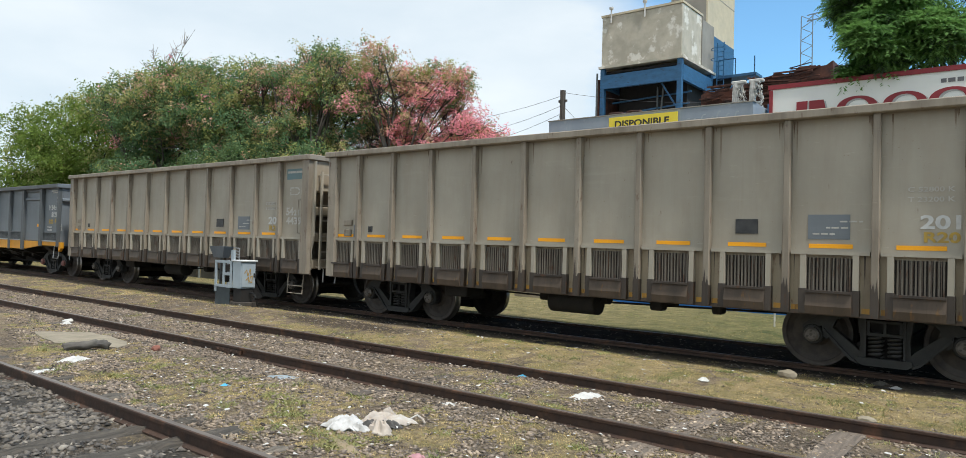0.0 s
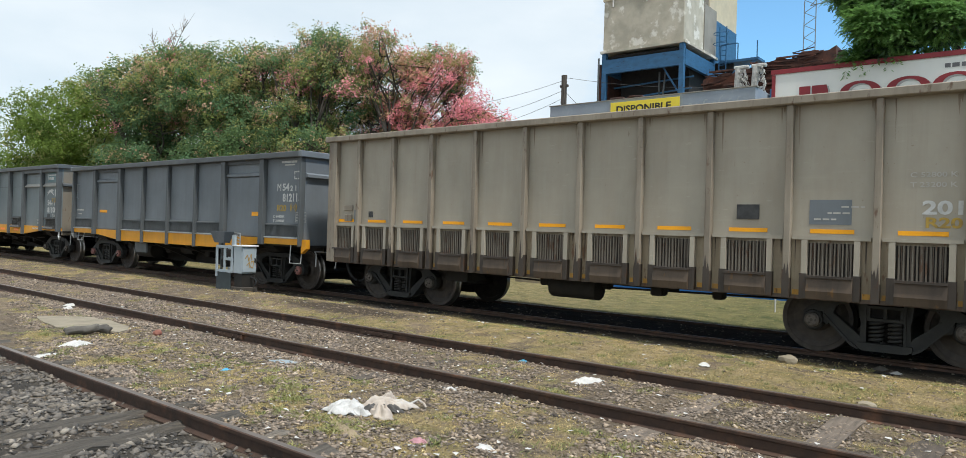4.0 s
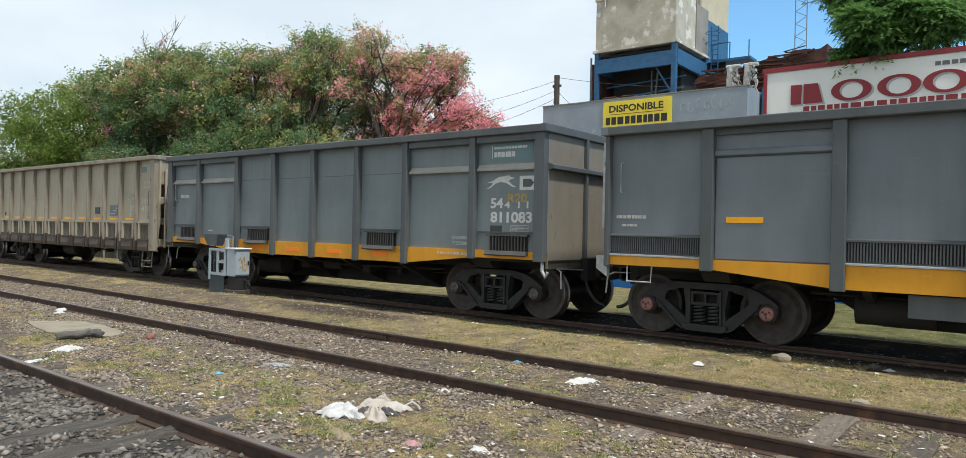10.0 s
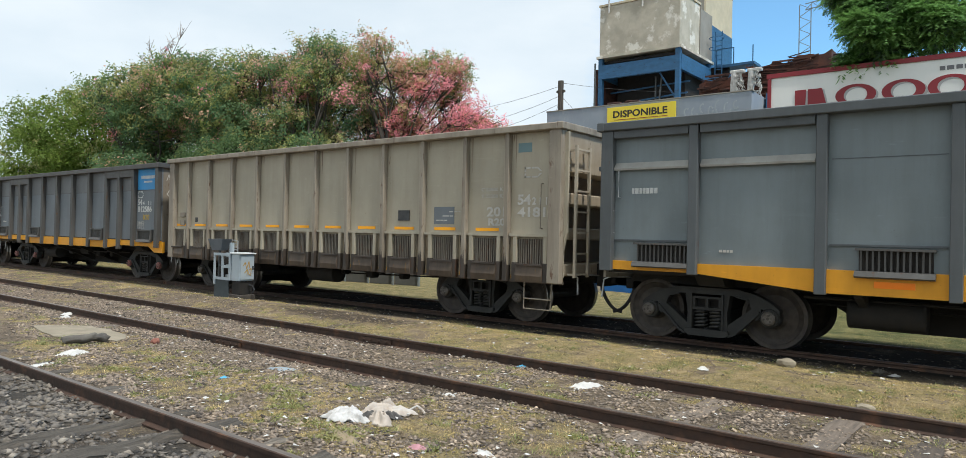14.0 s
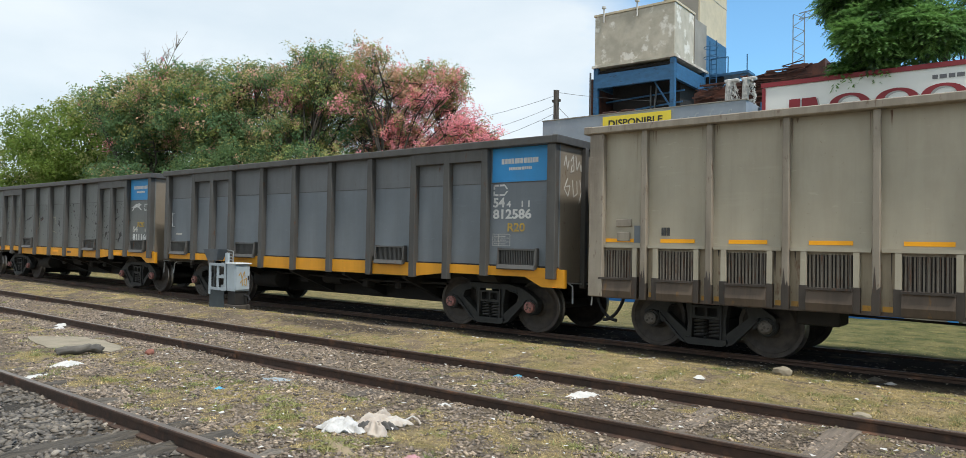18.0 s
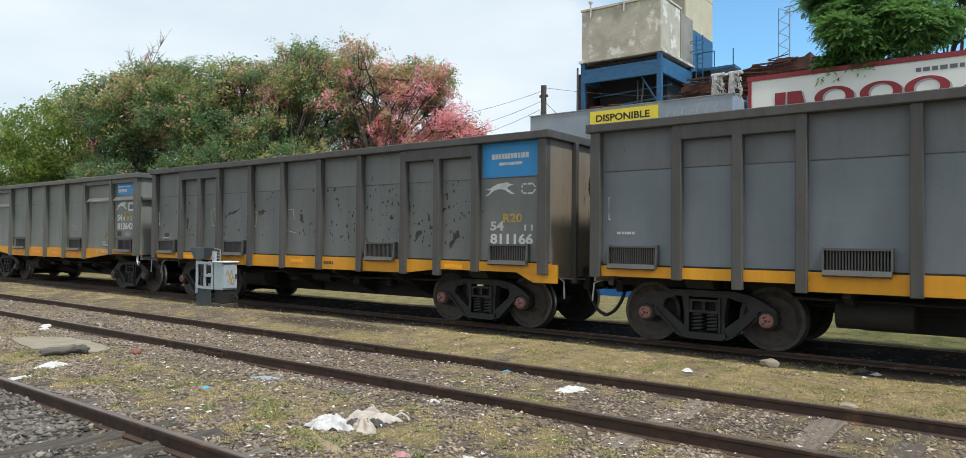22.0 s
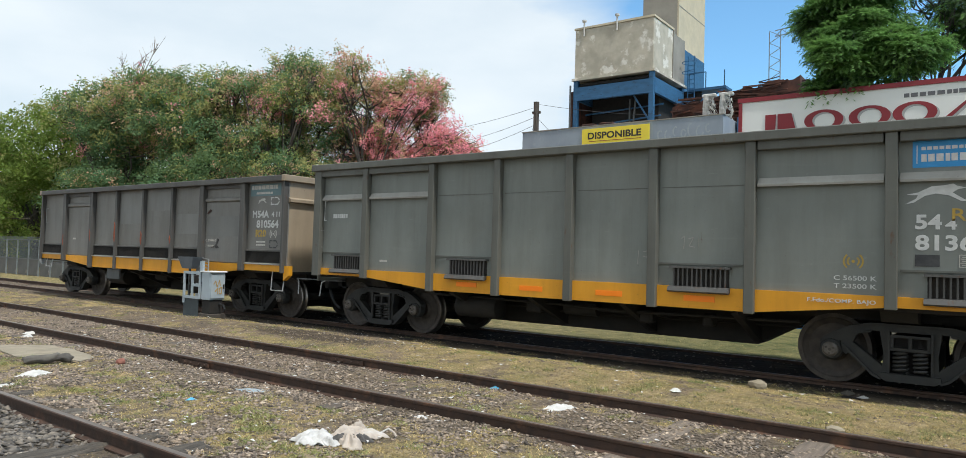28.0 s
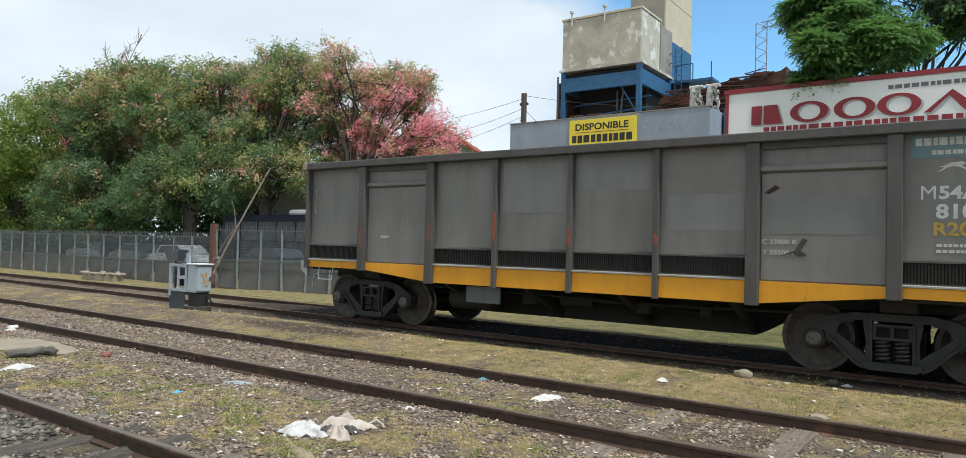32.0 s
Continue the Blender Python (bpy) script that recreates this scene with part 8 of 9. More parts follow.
    bars(-10.1, SKIN - 0.023, 1.8, 0.05, 0.2, 4, wo, w, 28)
    for i, (a, z, z0, z1, g) in enumerate(((-3.1, -1.8, 1.95, 2.42, 0.93), (-7.35, -6.15, 2.25, 3.1, 1.12), (-4.5, -3.4, 2.0, 2.5, 1.10), (-5.95, -4.75, 2.6, 3.14, 1.08), (-1.0, -0.2, 1.72, 2.0, 0.92))):
        y = SKIN - (0.026 if i == 0 else 0.004)
        part("repaint_patch", B(bmesh.new(), a, z, y, y + 0.003, z0, z1), painted("touched-up grey paint", (0.164 * g, 0.163 * g, 0.153 * g), (0.11, 0.1, 0.085), RUST, 0.72, 0.35), w, "touched-up patch of fresher grey paint")
    red = material("red lead stain", (0.30, 0.075, 0.035), (0.16, 0.06, 0.04), 0.8, 0, 9)
    for x, z0, z1 in ((-7.45, 1.75, 2.3), (-6.03, 1.7, 2.05), (-8.86, 1.75, 2.1), (-10.55, 1.6, 2.0), (-4.62, 1.75, 1.95)):
        part("rust_streak", prism(bmesh.new(), [(x - 0.03, z0 + 0.1), (x + 0.02, z0), (x + 0.035, z1 - 0.08), (x - 0.01, z1)], POST_Y - 0.002, POST_Y + 0.03), red, w, "red lead stain on the post")


mark_wagons()

TRAVEL = [(0.0, 0.0), (1.0, 3.31), (2.0, 6.6), (3.0, 9.87), (3.5, 11.5), (5.5, 18.05), (6.0, 19.69), (7.0, 22.96), (8.0, 26.25), (9.0, 29.57), (10.0, 32.88), (11.0, 36.16), (12.0, 39.4),
          (13.0, 42.63), (14.0, 45.87), (14.5, 47.49), (16.5, 54.0), (17.0, 55.64), (18.0, 58.94), (19.0, 62.27), (20.0, 65.58), (21.0, 68.9), (22.0, 72.21), (23.0, 75.51), (24.0, 78.8), (24.5, 80.45),
          (26.5, 87.04), (27.0, 88.7), (28.0, 91.98), (29.0, 95.25), (30.0, 98.53), (31.0, 101.83), (32.0, 105.15)]


def motions():
    """The train rolls to the right at an even pace, its wheels turning with it."""
    ts, ds = [t for t, _ in TRAVEL], [d for _, d in TRAVEL]
    spin = [(k * 0.2, math.degrees(float(np.interp(k * 0.2, ts, ds)) / WHEEL_R)) for k in range(161)]
    for w, f in zip(WAGONS, FRONTS):
        walk(w, [(t, pose(f + d, TRAIN_Y, 0)) for t, d in TRAVEL])
        for ob in w.children_recursive:
            if ob.name.startswith("wheelset"):
                x, y, z = ob.location
                walk(ob, [(t, pose(x, y, z, 0, a % 360, 0)) for t, a in spin])


# ---- trackside things ----


def build_signal_box():
    """A small grey relay cabinet on a black pedestal, with an open frame and a sheet bin at its back."""
    sb = thing("signal_cabinet", None, None, "light grey trackside signal cabinet with ochre scrawl on a black pedestal", "signal box", m=pose(-14.4, 9.36, 0.19))
    part("base_plate", bevel(B(bmesh.new(), -0.14, 0.15, -0.34, 0.3, -0.16, 0.0), 0.01), M_BARK, sb)
    part("pedestal", bevel(B(bmesh.new(), -0.1, 0.1, -0.26, 0.24, 0.0, 0.31), 0.01), M_DARK, sb)
    part("cabinet", bevel(B(bmesh.new(), -0.11, 0.11, -0.3, 0.3, 0.31, 0.92), 0.012, 2), M_BOX, sb)
    part("cabinet_door", bevel(B(bmesh.new(), 0.112, 0.128, -0.27, 0.27, 0.345, 0.89), 0.006), M_BOX, sb)
    part("lid", bevel(B(bmesh.new(), -0.14, 0.15, -0.33, 0.33, 0.921, 0.955), 0.01), M_BOX_WHITE, sb, "white overhanging lid")
    part("conduit", tube(bmesh.new(), [(-0.17, -0.2, 0.7), (-0.17, -0.2, 1.17)], 0.055, 10), M_BOX, sb)
    part("latch", B(bmesh.new(), 0.128, 0.15, 0.19, 0.22, 0.56, 0.66), M_DARK, sb)
    for pts in (((-0.18, 0.66), (-0.1, 0.74), (-0.04, 0.6), (0.05, 0.76), (0.08, 0.62)), ((-0.12, 0.5), (0.0, 0.58), (-0.02, 0.44)), ((0.06, 0.58), (0.15, 0.6), (0.13, 0.44), (0.04, 0.47), (0.06, 0.58))):
        bm = bmesh.new()
        for (a, b), (c, d) in zip(pts, pts[1:]):
            beam(bm, (0.131, a, b), (0.131, c, d), 0.006, 0.022)
        part("scrawl", bm, M_GRAFFITI, sb, "ochre spray-paint loop")
    for x in (-0.58, -0.36, -0.16):
        for y in (-0.28, 0.22):
            part("frame_post", B(bmesh.new(), x - 0.025, x + 0.025, y - 0.02, y + 0.02, 0.2 if x < -0.5 else 0.31, 0.93), M_BOX, sb)
    for z in (0.34, 0.9, 0.62):
        part("frame_rail", B(bmesh.new(), -0.6 if z != 0.62 else -0.36, -0.14, -0.306, -0.25, z - 0.03, z + 0.03), M_BOX, sb)
    part("relay", bevel(B(bmesh.new(), -0.53, -0.4, -0.2, 0.1, 0.42, 0.62), 0.02), M_DARK, sb)
    part("relay", bevel(B(bmesh.new(), -0.53, -0.4, -0.2, 0.1, 0.66, 0.84), 0.02), M_DARK, sb)
    part("skirt", B(bmesh.new(), -0.6, -0.2, -0.26, -0.24, -0.1, 0.3), M_SKIRT, sb, "dull sheet-metal skirt")
    bm = bmesh.new()
    for r0, r1, z0, z1 in ((0.13, 0.21, 0.98, 1.25),):
        lo = [bm.verts.new((-0.68 + a * r0, 0.05 + b * r0, z0)) for a, b in ((-1, -1), (1, -1), (1, 1), (-1, 1))]
        hi = [bm.verts.new((-0.68 + a * r1, 0.05 + b * r1, z1)) for a, b in ((-1, -1), (1, -1), (1, 1), (-1, 1))]
        inn = [bm.verts.new((-0.68 + a * (r1 - 0.02), 0.05 + b * (r1 - 0.02), z1)) for a, b in ((-1, -1), (1, -1), (1, 1), (-1, 1))]
        dn = [bm.verts.new((-0.68 + a * (r0 - 0.01), 0.05 + b * (r0 - 0.01), z0 + 0.05)) for a, b in ((-1, -1), (1, -1), (1, 1), (-1, 1))]
        bm.faces.new(lo[::-1]), bm.faces.new(dn)
        for u, v in ((lo, hi), (hi, inn), (inn, dn)):
            for i in range(4):
                bm.faces.new((u[i], u[(i + 1) % 4], v[(i + 1) % 4], v[i]))
    part("hopper", bm, M_HOPPER, sb, "dull grey flared sheet bin")
    part("hopper_leg", B(bmesh.new(), -0.70, -0.66, 0.03, 0.07, -0.1, 0.98), M_SKIRT, sb)
    bm = bmesh.new()
    tube(bm, [(-0.28, 0.2, 0.9), (-0.28, 0.2, 1.22)], 0.015, 6)
    for i in range(4):
        beam(bm, (-0.28, 0.2, 1.0 + i * 0.07), (-0.5, 0.25, 1.03 + i * 0.07), 0.02)
    part("aerial", bm, M_PALE_METAL, sb)
    bm = bmesh.new()
    tube(bm, [(0.1, 0.1, 0.22), (0.2, 0.12, 0.2), (0.24, 0.12, 0.12), (0.2, 0.12, 0.05)], 0.025, 6)
    part("cable", bm, M_RUBBER, sb)
    # true proportions: a shallow door side, a deeper flank
    for ob in sb.children:
        for v in ob.data.vertices:
            v.co.x, v.co.y = v.co.x * 1.5, v.co.y * 0.64


def crumple(bm, cx, cy, rx, ry, h, seed, n=34, turn=0.0):
    """A heap of creased sheet."""
    g = []
    c, s = math.cos(turn), math.sin(turn)
    for j in range(n + 1):
        for i in range(n + 1):
            u, v = 2 * i / n - 1, 2 * j / n - 1
            d = math.hypot(u, v)
            q = math.atan2(v, u)
            k = 1 + 0.45 * noise.noise((math.cos(q) * 1.6 + seed, math.sin(q) * 1.6, seed)) * d
            d = min(1.0, d)
            x, y = u * rx * k, v * ry * k
            z = 0.7 * h * (1 - d ** 2) * (0.75 + 0.5 * noise.noise((u * 2 + seed, v * 2, 1))) + 0.95 * h * abs(noise.noise((u * 3.4 + v, v * 2.8 - u, seed))) * (1.15 - d) + 0.22 * h * noise.noise((u * 7 + 2 * v, v * 4, seed + 3))
            z = max(z * (1 if d < 0.9 else (1.02 - d) / 0.12), 0.004)
            g.append(bm.verts.new((cx + x * c - y * s, cy + x * s + y * c, ground_height(cx, cy) + z)))
    for j in range(n):
        for i in range(n):
            u, v = 2 * (i + 0.5) / n - 1, 2 * (j + 0.5) / n - 1
            if math.hypot(u, v) < 1.02:
                a = j * (n + 1) + i
                bm.faces.new((g[a], g[a + 1], g[a + n + 2], g[a + n + 1]))
    bmesh.ops.delete(bm, geom=[v for v in bm.verts if not v.link_faces], context="VERTS")
    return bm


def crumpled(x, y, rx, ry, h, seed, turn, folds=2.7):
    """A crumpled sheet of sacking: ragged outline, sharp ridges and hollows, edges that curl up from the ground."""
    bm = bmesh.new()
    c, s = math.cos(turn), math.sin(turn)
    rings, steps = 16, 56
    grid = []
    for i in range(rings + 1):
        row, f = [], i / rings
        for k in range(steps):
            a = 2 * math.pi * k / steps
            u, v = math.cos(a), math.sin(a)
            edge = 0.78 + 0.42 * noise.noise((u * 1.3 + seed, v * 1.3, 0.3)) + 0.22 * noise.noise((u * 3.4, v * 3.4 + seed, 1.7))
            p, q = u * f * edge * rx, v * f * edge * ry
            n = Vector((p / rx * folds * 0.6 + seed, q / ry * folds, seed))
            ridge = 1 - 1.7 * abs(noise.noise(n)) - 0.5 * abs(noise.noise(n * 2.1))
            z = h * (1 - f ** 2.2) * (0.42 + 0.75 * ridge) + h * 0.5 * max(0.0, noise.noise((u * 2.2 + 5, v * 2.2, seed))) * f * f
            gx, gy = x + p * c - q * s, y + p * s + q * c
            row.append(bm.verts.new((gx, gy, ground_height(gx, gy) + 0.006 + max(0.0, z))))
        grid.append(row)
    for a, b in zip(grid, grid[1:]):
        for k in range(steps):
            m = (k + 1) % steps
            bm.faces.new((a[k], b[k], b[m], a[m]))
    bmesh.ops.remove_doubles(bm, verts=list(bm.verts), dist=0.0005)
    rim = [e for e in bm.edges if e.is_boundary]
    skirt = bmesh.ops.extrude_edge_only(bm, edges=rim)["geom"]
    for v in skirt:
        if isinstance(v, bmesh.types.BMVert):
            v.co.z -= 0.004
    return bm


def build_litter():
    cloth_w = material("white plastic sack", (0.62, 0.60, 0.575), (0.44, 0.42, 0.395), 0.6, 0, 9, bump=0.8, bump_scale=12)
    cloth_b = material("dirty beige sacking", (0.5, 0.43, 0.36), (0.36, 0.3, 0.25), 0.8, 0, 6, c3=(0.5, 0.47, 0.43), scale3=4, cover3=0.55)
    bg = thing("sack_heap", None, None, "crumpled white plastic sack and dirty beige sacking on the ground", "litter")
    gap_shade = material("sack gap coloured as shade", (0.16, 0.15, 0.14), (0.07, 0.065, 0.06), 0.85, 0, 8)
    # the plump white sack, torn beige sacking folded against it, added dark pieces coloured as shade in the gaps
    for name, x, y, rx, ry, h, seed, turn, m, label in (
            ("white_sack", -4.80, 4.22, 0.25, 0.22, 0.10, 3.1, 0.62, cloth_w, "white crumpled sack"),
            ("white_sack", -4.86, 4.14, 0.16, 0.13, 0.07, 7.4, 0.9, cloth_w, "white crumpled sack"),
            ("white_sack", -4.66, 4.20, 0.15, 0.08, 0.06, 9.2, 0.2, cloth_w, "white crumpled sack"),
            ("beige_sack", -4.68, 4.44, 0.26, 0.20, 0.11, 5.3, 0.95, cloth_b, "torn dirty beige sacking"),
            ("beige_sack", -4.52, 4.32, 0.24, 0.13, 0.09, 11.8, -0.5, cloth_b, "torn dirty beige sacking"),
            ("beige_sack", -4.58, 4.58, 0.22, 0.12, 0.08, 14.6, 0.8, cloth_b, "torn dirty beige sacking"),
            ("beige_sack", -4.74, 4.62, 0.13, 0.08, 0.12, 18.3, 1.3, cloth_b, "torn dirty beige sacking"),
            ("dark_fold", -4.64, 4.31, 0.16, 0.08, 0.07, 2.2, 1.1, gap_shade, ""),
            ("dark_fold", -4.52, 4.42, 0.15, 0.05, 0.07, 4.7, 0.5, gap_shade, "")):
        smooth(part(name, crumpled(x, y, rx, ry, h, seed, turn), m, bg, label))
    part("tie_string", tube(bmesh.new(), [(-4.5, 4.66, 0.05), (-4.45, 4.72, 0.09), (-4.40, 4.74, 0.06), (-4.36, 4.73, 0.03)], 0.010, 6), cloth_b, bg)
    blue = material("bright blue plastic scrap", (0.06, 0.33, 0.55), (0.1, 0.42, 0.62), 0.45)
    pale = material("pale blue film", (0.30, 0.36, 0.39), (0.24, 0.29, 0.32), 0.4)
    paper = material("dirty white paper", (0.6, 0.58, 0.54), (0.45, 0.43, 0.4), 0.8, 0, 9)
    card = material("torn cardboard", (0.3, 0.23, 0.14), (0.24, 0.18, 0.11), 0.9, 0, 7)
    red = material("red brick lump", (0.26, 0.10, 0.07), (0.2, 0.08, 0.055), 0.9, 0, 9, bump=0.4)
    pink = material("pink rag", (0.5, 0.25, 0.27), (0.4, 0.2, 0.22), 0.8)
    black = material("dark grey rubber sheet", (0.13, 0.115, 0.095), (0.065, 0.057, 0.048), 0.75, 0, 5)
    rows = (("plastic_scrap", "bright blue plastic scrap between the rails", -5.12, 7.36, 0.10, 0.06, 0.04, blue), ("plastic_film", "pale blue plastic film on gravel", -7.2, 5.27, 0.24, 0.09, 0.025, pale),
            ("plastic_scrap", "small blue bottle cap wrapper", -7.21, 4.48, 0.05, 0.035, 0.03, blue), ("paper_bag", "torn white paper bag between the rails", -3.92, 6.86, 0.24, 0.10, 0.06, paper),
            ("paper_scrap", "dirty white paper on the dirt", -9.83, 3.95, 0.2, 0.13, 0.07, paper), ("paper_scrap", "flat white wrapper beside the rail", -9.3, 3.35, 0.3, 0.08, 0.03, paper),
            ("brick_lump", "broken red brick lump on dirt", -9.95, 5.08, 0.10, 0.08, 0.09, red), ("cardboard", "torn brown cardboard strip", -4.4, 3.82, 0.3, 0.07, 0.03, card),
            ("rag", "small pink rag on dry grass", -3.75, 4.0, 0.08, 0.05, 0.04, pink),
            ("paper_scrap", "white paper scrap near the far rail", -14.3, 5.62, 0.12, 0.1, 0.06, paper), ("stone", "large pale stone on the grass", -2.62, 9.84, 0.17, 0.12, 0.13, M_SLAB),
            ("paper_scrap", "small white cup on the grass", -1.42, 10.2, 0.08, 0.06, 0.035, paper), ("rag", "dark rag on the grass", -1.62, 10.3, 0.12, 0.08, 0.05, black),
            ("paper_scrap", "white paper scrap on the grass", -3.25, 8.55, 0.1, 0.07, 0.04, paper), ("stone", "brownish stone near the far rail", -1.35, 7.9, 0.12, 0.09, 0.06, M_SLAB),
            ("paper_scrap", "small white scrap on dry grass", -3.3, 4.25, 0.11, 0.06, 0.03, paper), ("paper_scrap", "crumpled tissue beside the middle rail", -4.74, 5.5, 0.09, 0.05, 0.03, paper), ("paper_scrap", "dirty wrapper beside the rail", -13.9, 5.43, 0.1, 0.08, 0.06, paper))
    for i, (name, label, x, y, rx, ry, h, m) in enumerate(rows):
        if name in ("stone", "brick_lump"):
            thing(name, cobble(x, y, rx, ry, h, i), m, label, "stone" if name == "stone" else "brick")
        else:
            smooth(thing(name, crumple(bmesh.new(), x, y, rx, ry, h, 2.2 + 1.7 * i, 12, 0.4 * i), m, label, "litter"))
    thing("marker_stake", tube(bmesh.new(), [(-4.72, 16.62, -0.05), (-4.72, 16.62, 0.56)], 0.02, 8), M_PIPE_WHITE, "thin white marker stake standing in the grass", "stake")
    roll = bmesh.new()
    tube(roll, [(-10.76, 4.16, 0.04), (-10.68, 4.27, 0.09), (-10.6, 4.38, 0.06), (-10.54, 4.47, 0.10), (-10.5, 4.58, 0.11), (-10.47, 4.68, 0.05)], 0.07, 9, 0.07)
    bmesh.ops.subdivide_edges(roll, edges=roll.edges[:], cuts=2, use_grid_fill=True)
    for v in roll.verts:
        v.co += Vector((0.06, 0.06, 0.05)) * noise.noise(v.co * 6) + Vector((0.02, 0.02, 0.02)) * noise.noise(v.co * 22)
        v.co.z = v.co.z * 0.8 + 0.01
    smooth(thing("rubber_roll", roll, black, "rolled dark grey rubber sheet on the dirt", "litter"))
    thing("ground_slab", ground_sheet([(-13.0, 4.55), (-12.4, 5.2), (-10.9, 5.15), (-10.3, 4.8), (-11.4, 4.3)], 0.022), M_SLAB, "cracked pale concrete slab flush with the dirt", "slab")
    rnd = random.Random(12)
    bm = bmesh.new()
    for i in range(1000):
        y = rnd.uniform(3.1, 10.3)
        x = -y * rnd.uniform(0.05, 2.3) + 0.3
        s = rnd.uniform(0.006, 0.022)
        z = ground_height(x, y) + 0.015
        q = [bm.verts.new((x + rnd.uniform(-s, s) + a * s, y + rnd.uniform(-s, s) * 0.6 + b * s * 0.7, z + rnd.uniform(0, s))) for a, b in ((-1, -1), (1, -1), (1, 1), (-1, 1))]
        bm.faces.new(q)
    thing("paper_bits", bm, paper, "tiny white scraps strewn over the ground", "litter", "", "stuff")


def ground_sheet(pts, lift):
    """A low irregular slab that follows the ground."""
    bm = bmesh.new()
    cx, cy = sum(p[0] for p in pts) / len(pts), sum(p[1] for p in pts) / len(pts)
    fine = []
    for (a, b), (c, d) in zip(pts, pts[1:] + pts[:1]):
        for k in range(5):
            x, y = a + (c - a) * k / 5, b + (d - b) * k / 5
            j = 0.12 * noise.noise((x * 3, y * 3, 2.0))
            fine.append((x + j, y + j))
    top = [bm.verts.new((x, y, ground_height(x, y) + lift)) for x, y in fine]
    low = [bm.verts.new((x * 1.0, y, ground_height(x, y) - 0.06)) for x, y in fine]
    mid = bm.verts.new((cx, cy, ground_height(cx, cy) + lift * 1.2))
    k = len(fine)
    for i in range(k):
        j = (i + 1) % k
        bm.faces.new((top[i], top[j], mid))
        bm.faces.new((low[i], low[j], top[j], top[i]))
    return bm


def scatter(rng, count, y0, y1, x_far=3.3, spill=0.8):
    """Places over the strip between two lines along the track, as far as it is overlooked."""
    y = rng.uniform(y0, y1, count)
    x = -y * rng.uniform(0.0, 1.0, count) ** 1.15 * x_far + spill + rng.exponential(0.5, count)
    return x, y


def build_stones():
    rng = np.random.default_rng(17)
    octa = np.array([(1, 0, 0), (-1, 0, 0), (0, 1, 0), (0, -1, 0), (0, 0, 1), (0, 0, -1)], float)
    tri = np.array([(0, 2, 4), (2, 1, 4), (1, 3, 4), (3, 0, 4), (2, 0, 5), (1, 2, 5), (3, 1, 5), (0, 3, 5)])
    for name, label, mat, zones in (
            ("ballast", "grey and brown crushed track stones", M_STONE, ((68000, 5.35, 7.75, 0.006, 0.034), (76000, 3.0, 5.5, 0.006, 0.034), (16000, 7.5, 10.4, 0.005, 0.028))),
            ("ballast", "sooty dark track stones among rotten sleepers", M_STONE_DARK, ((50000, 1.4, 3.25, 0.006, 0.05), (5000, 9.9, 13.0, 0.008, 0.03)))):
        verts, faces, at = [], [], 0
        for count, y0, y1, lo, hi in zones:
            x, y = scatter(rng, count, y0, y1, 4.6 if y1 < 3.5 else 3.3)
            dice = rng.random(len(x))
            # stones gather in drifts, bare dirt shows between
            keep = np.array([min(1.0, 0.75 + 1.1 * noise.noise((a * 1.1, b * 1.4, 5.0)) + 0.5 * noise.noise((a * 3.3, b * 3.3, 2.0))) - 0.62 * turf_cover(a, b) > d for a, b, d in zip(x, y, dice)])
            # sleeper tops stay partly clear of stones
            tie = np.where(y < 3.6, np.abs((x + 14.33) % 0.66 - 0.33) > 0.2, np.where((y > 5.3) & (y < 7.8) & (x > -4.3), np.abs((x + 34.32) % 0.64 - 0.32) > 0.2, False))
            tie = tie & (((y > 0.84) & (y < 3.48)) | ((y > 5.3) & (y < 7.8)))
            keep &= ~(tie & (rng.random(len(x)) < 0.72))
            x, y = x[keep], y[keep]
            s = lo + (hi - lo) * rng.random(len(x)) ** 1.7
            z = np.array([ground_height(a, b) for a, b in zip(x, y)]) + s * 0.15
            v = octa[None] * rng.uniform(0.4, 1.5, (len(x), 6, 1)) * np.array([1.2, 0.8, 0.46])
            t = rng.uniform(0, 6.28, len(x))
            c, sn = np.cos(t)[:, None], np.sin(t)[:, None]
            v = np.stack([v[:, :, 0] * c - v[:, :, 1] * sn, v[:, :, 0] * sn + v[:, :, 1] * c, v[:, :, 2] + 0.35 * v[:, :, 0] * rng.uniform(-1, 1, (len(x), 1))], -1)
            v = v * s[:, None, None] + np.stack([x, y, z], -1)[:, None]
            verts.append(v.reshape(-1, 3))
            faces.append((tri[None] + (at + 6 * np.arange(len(x)))[:, None, None]).reshape(-1, 3))
            at += 6 * len(x)
        v, f = np.concatenate(verts), np.concatenate(faces)
        me = bpy.data.meshes.new(name)
        me.vertices.add(len(v)), me.loops.add(3 * len(f)), me.polygons.add(len(f))
        me.vertices.foreach_set("co", v.ravel())
        me.loops.foreach_set("vertex_index", f.ravel())
        me.polygons.foreach_set("loop_start", 3 * np.arange(len(f)))
        me.polygons.foreach_set("loop_total", np.full(len(f), 3))
        me.update()
        me.materials.append(mat)
        tagged(new(name, me), label, "gravel", "", "stuff")


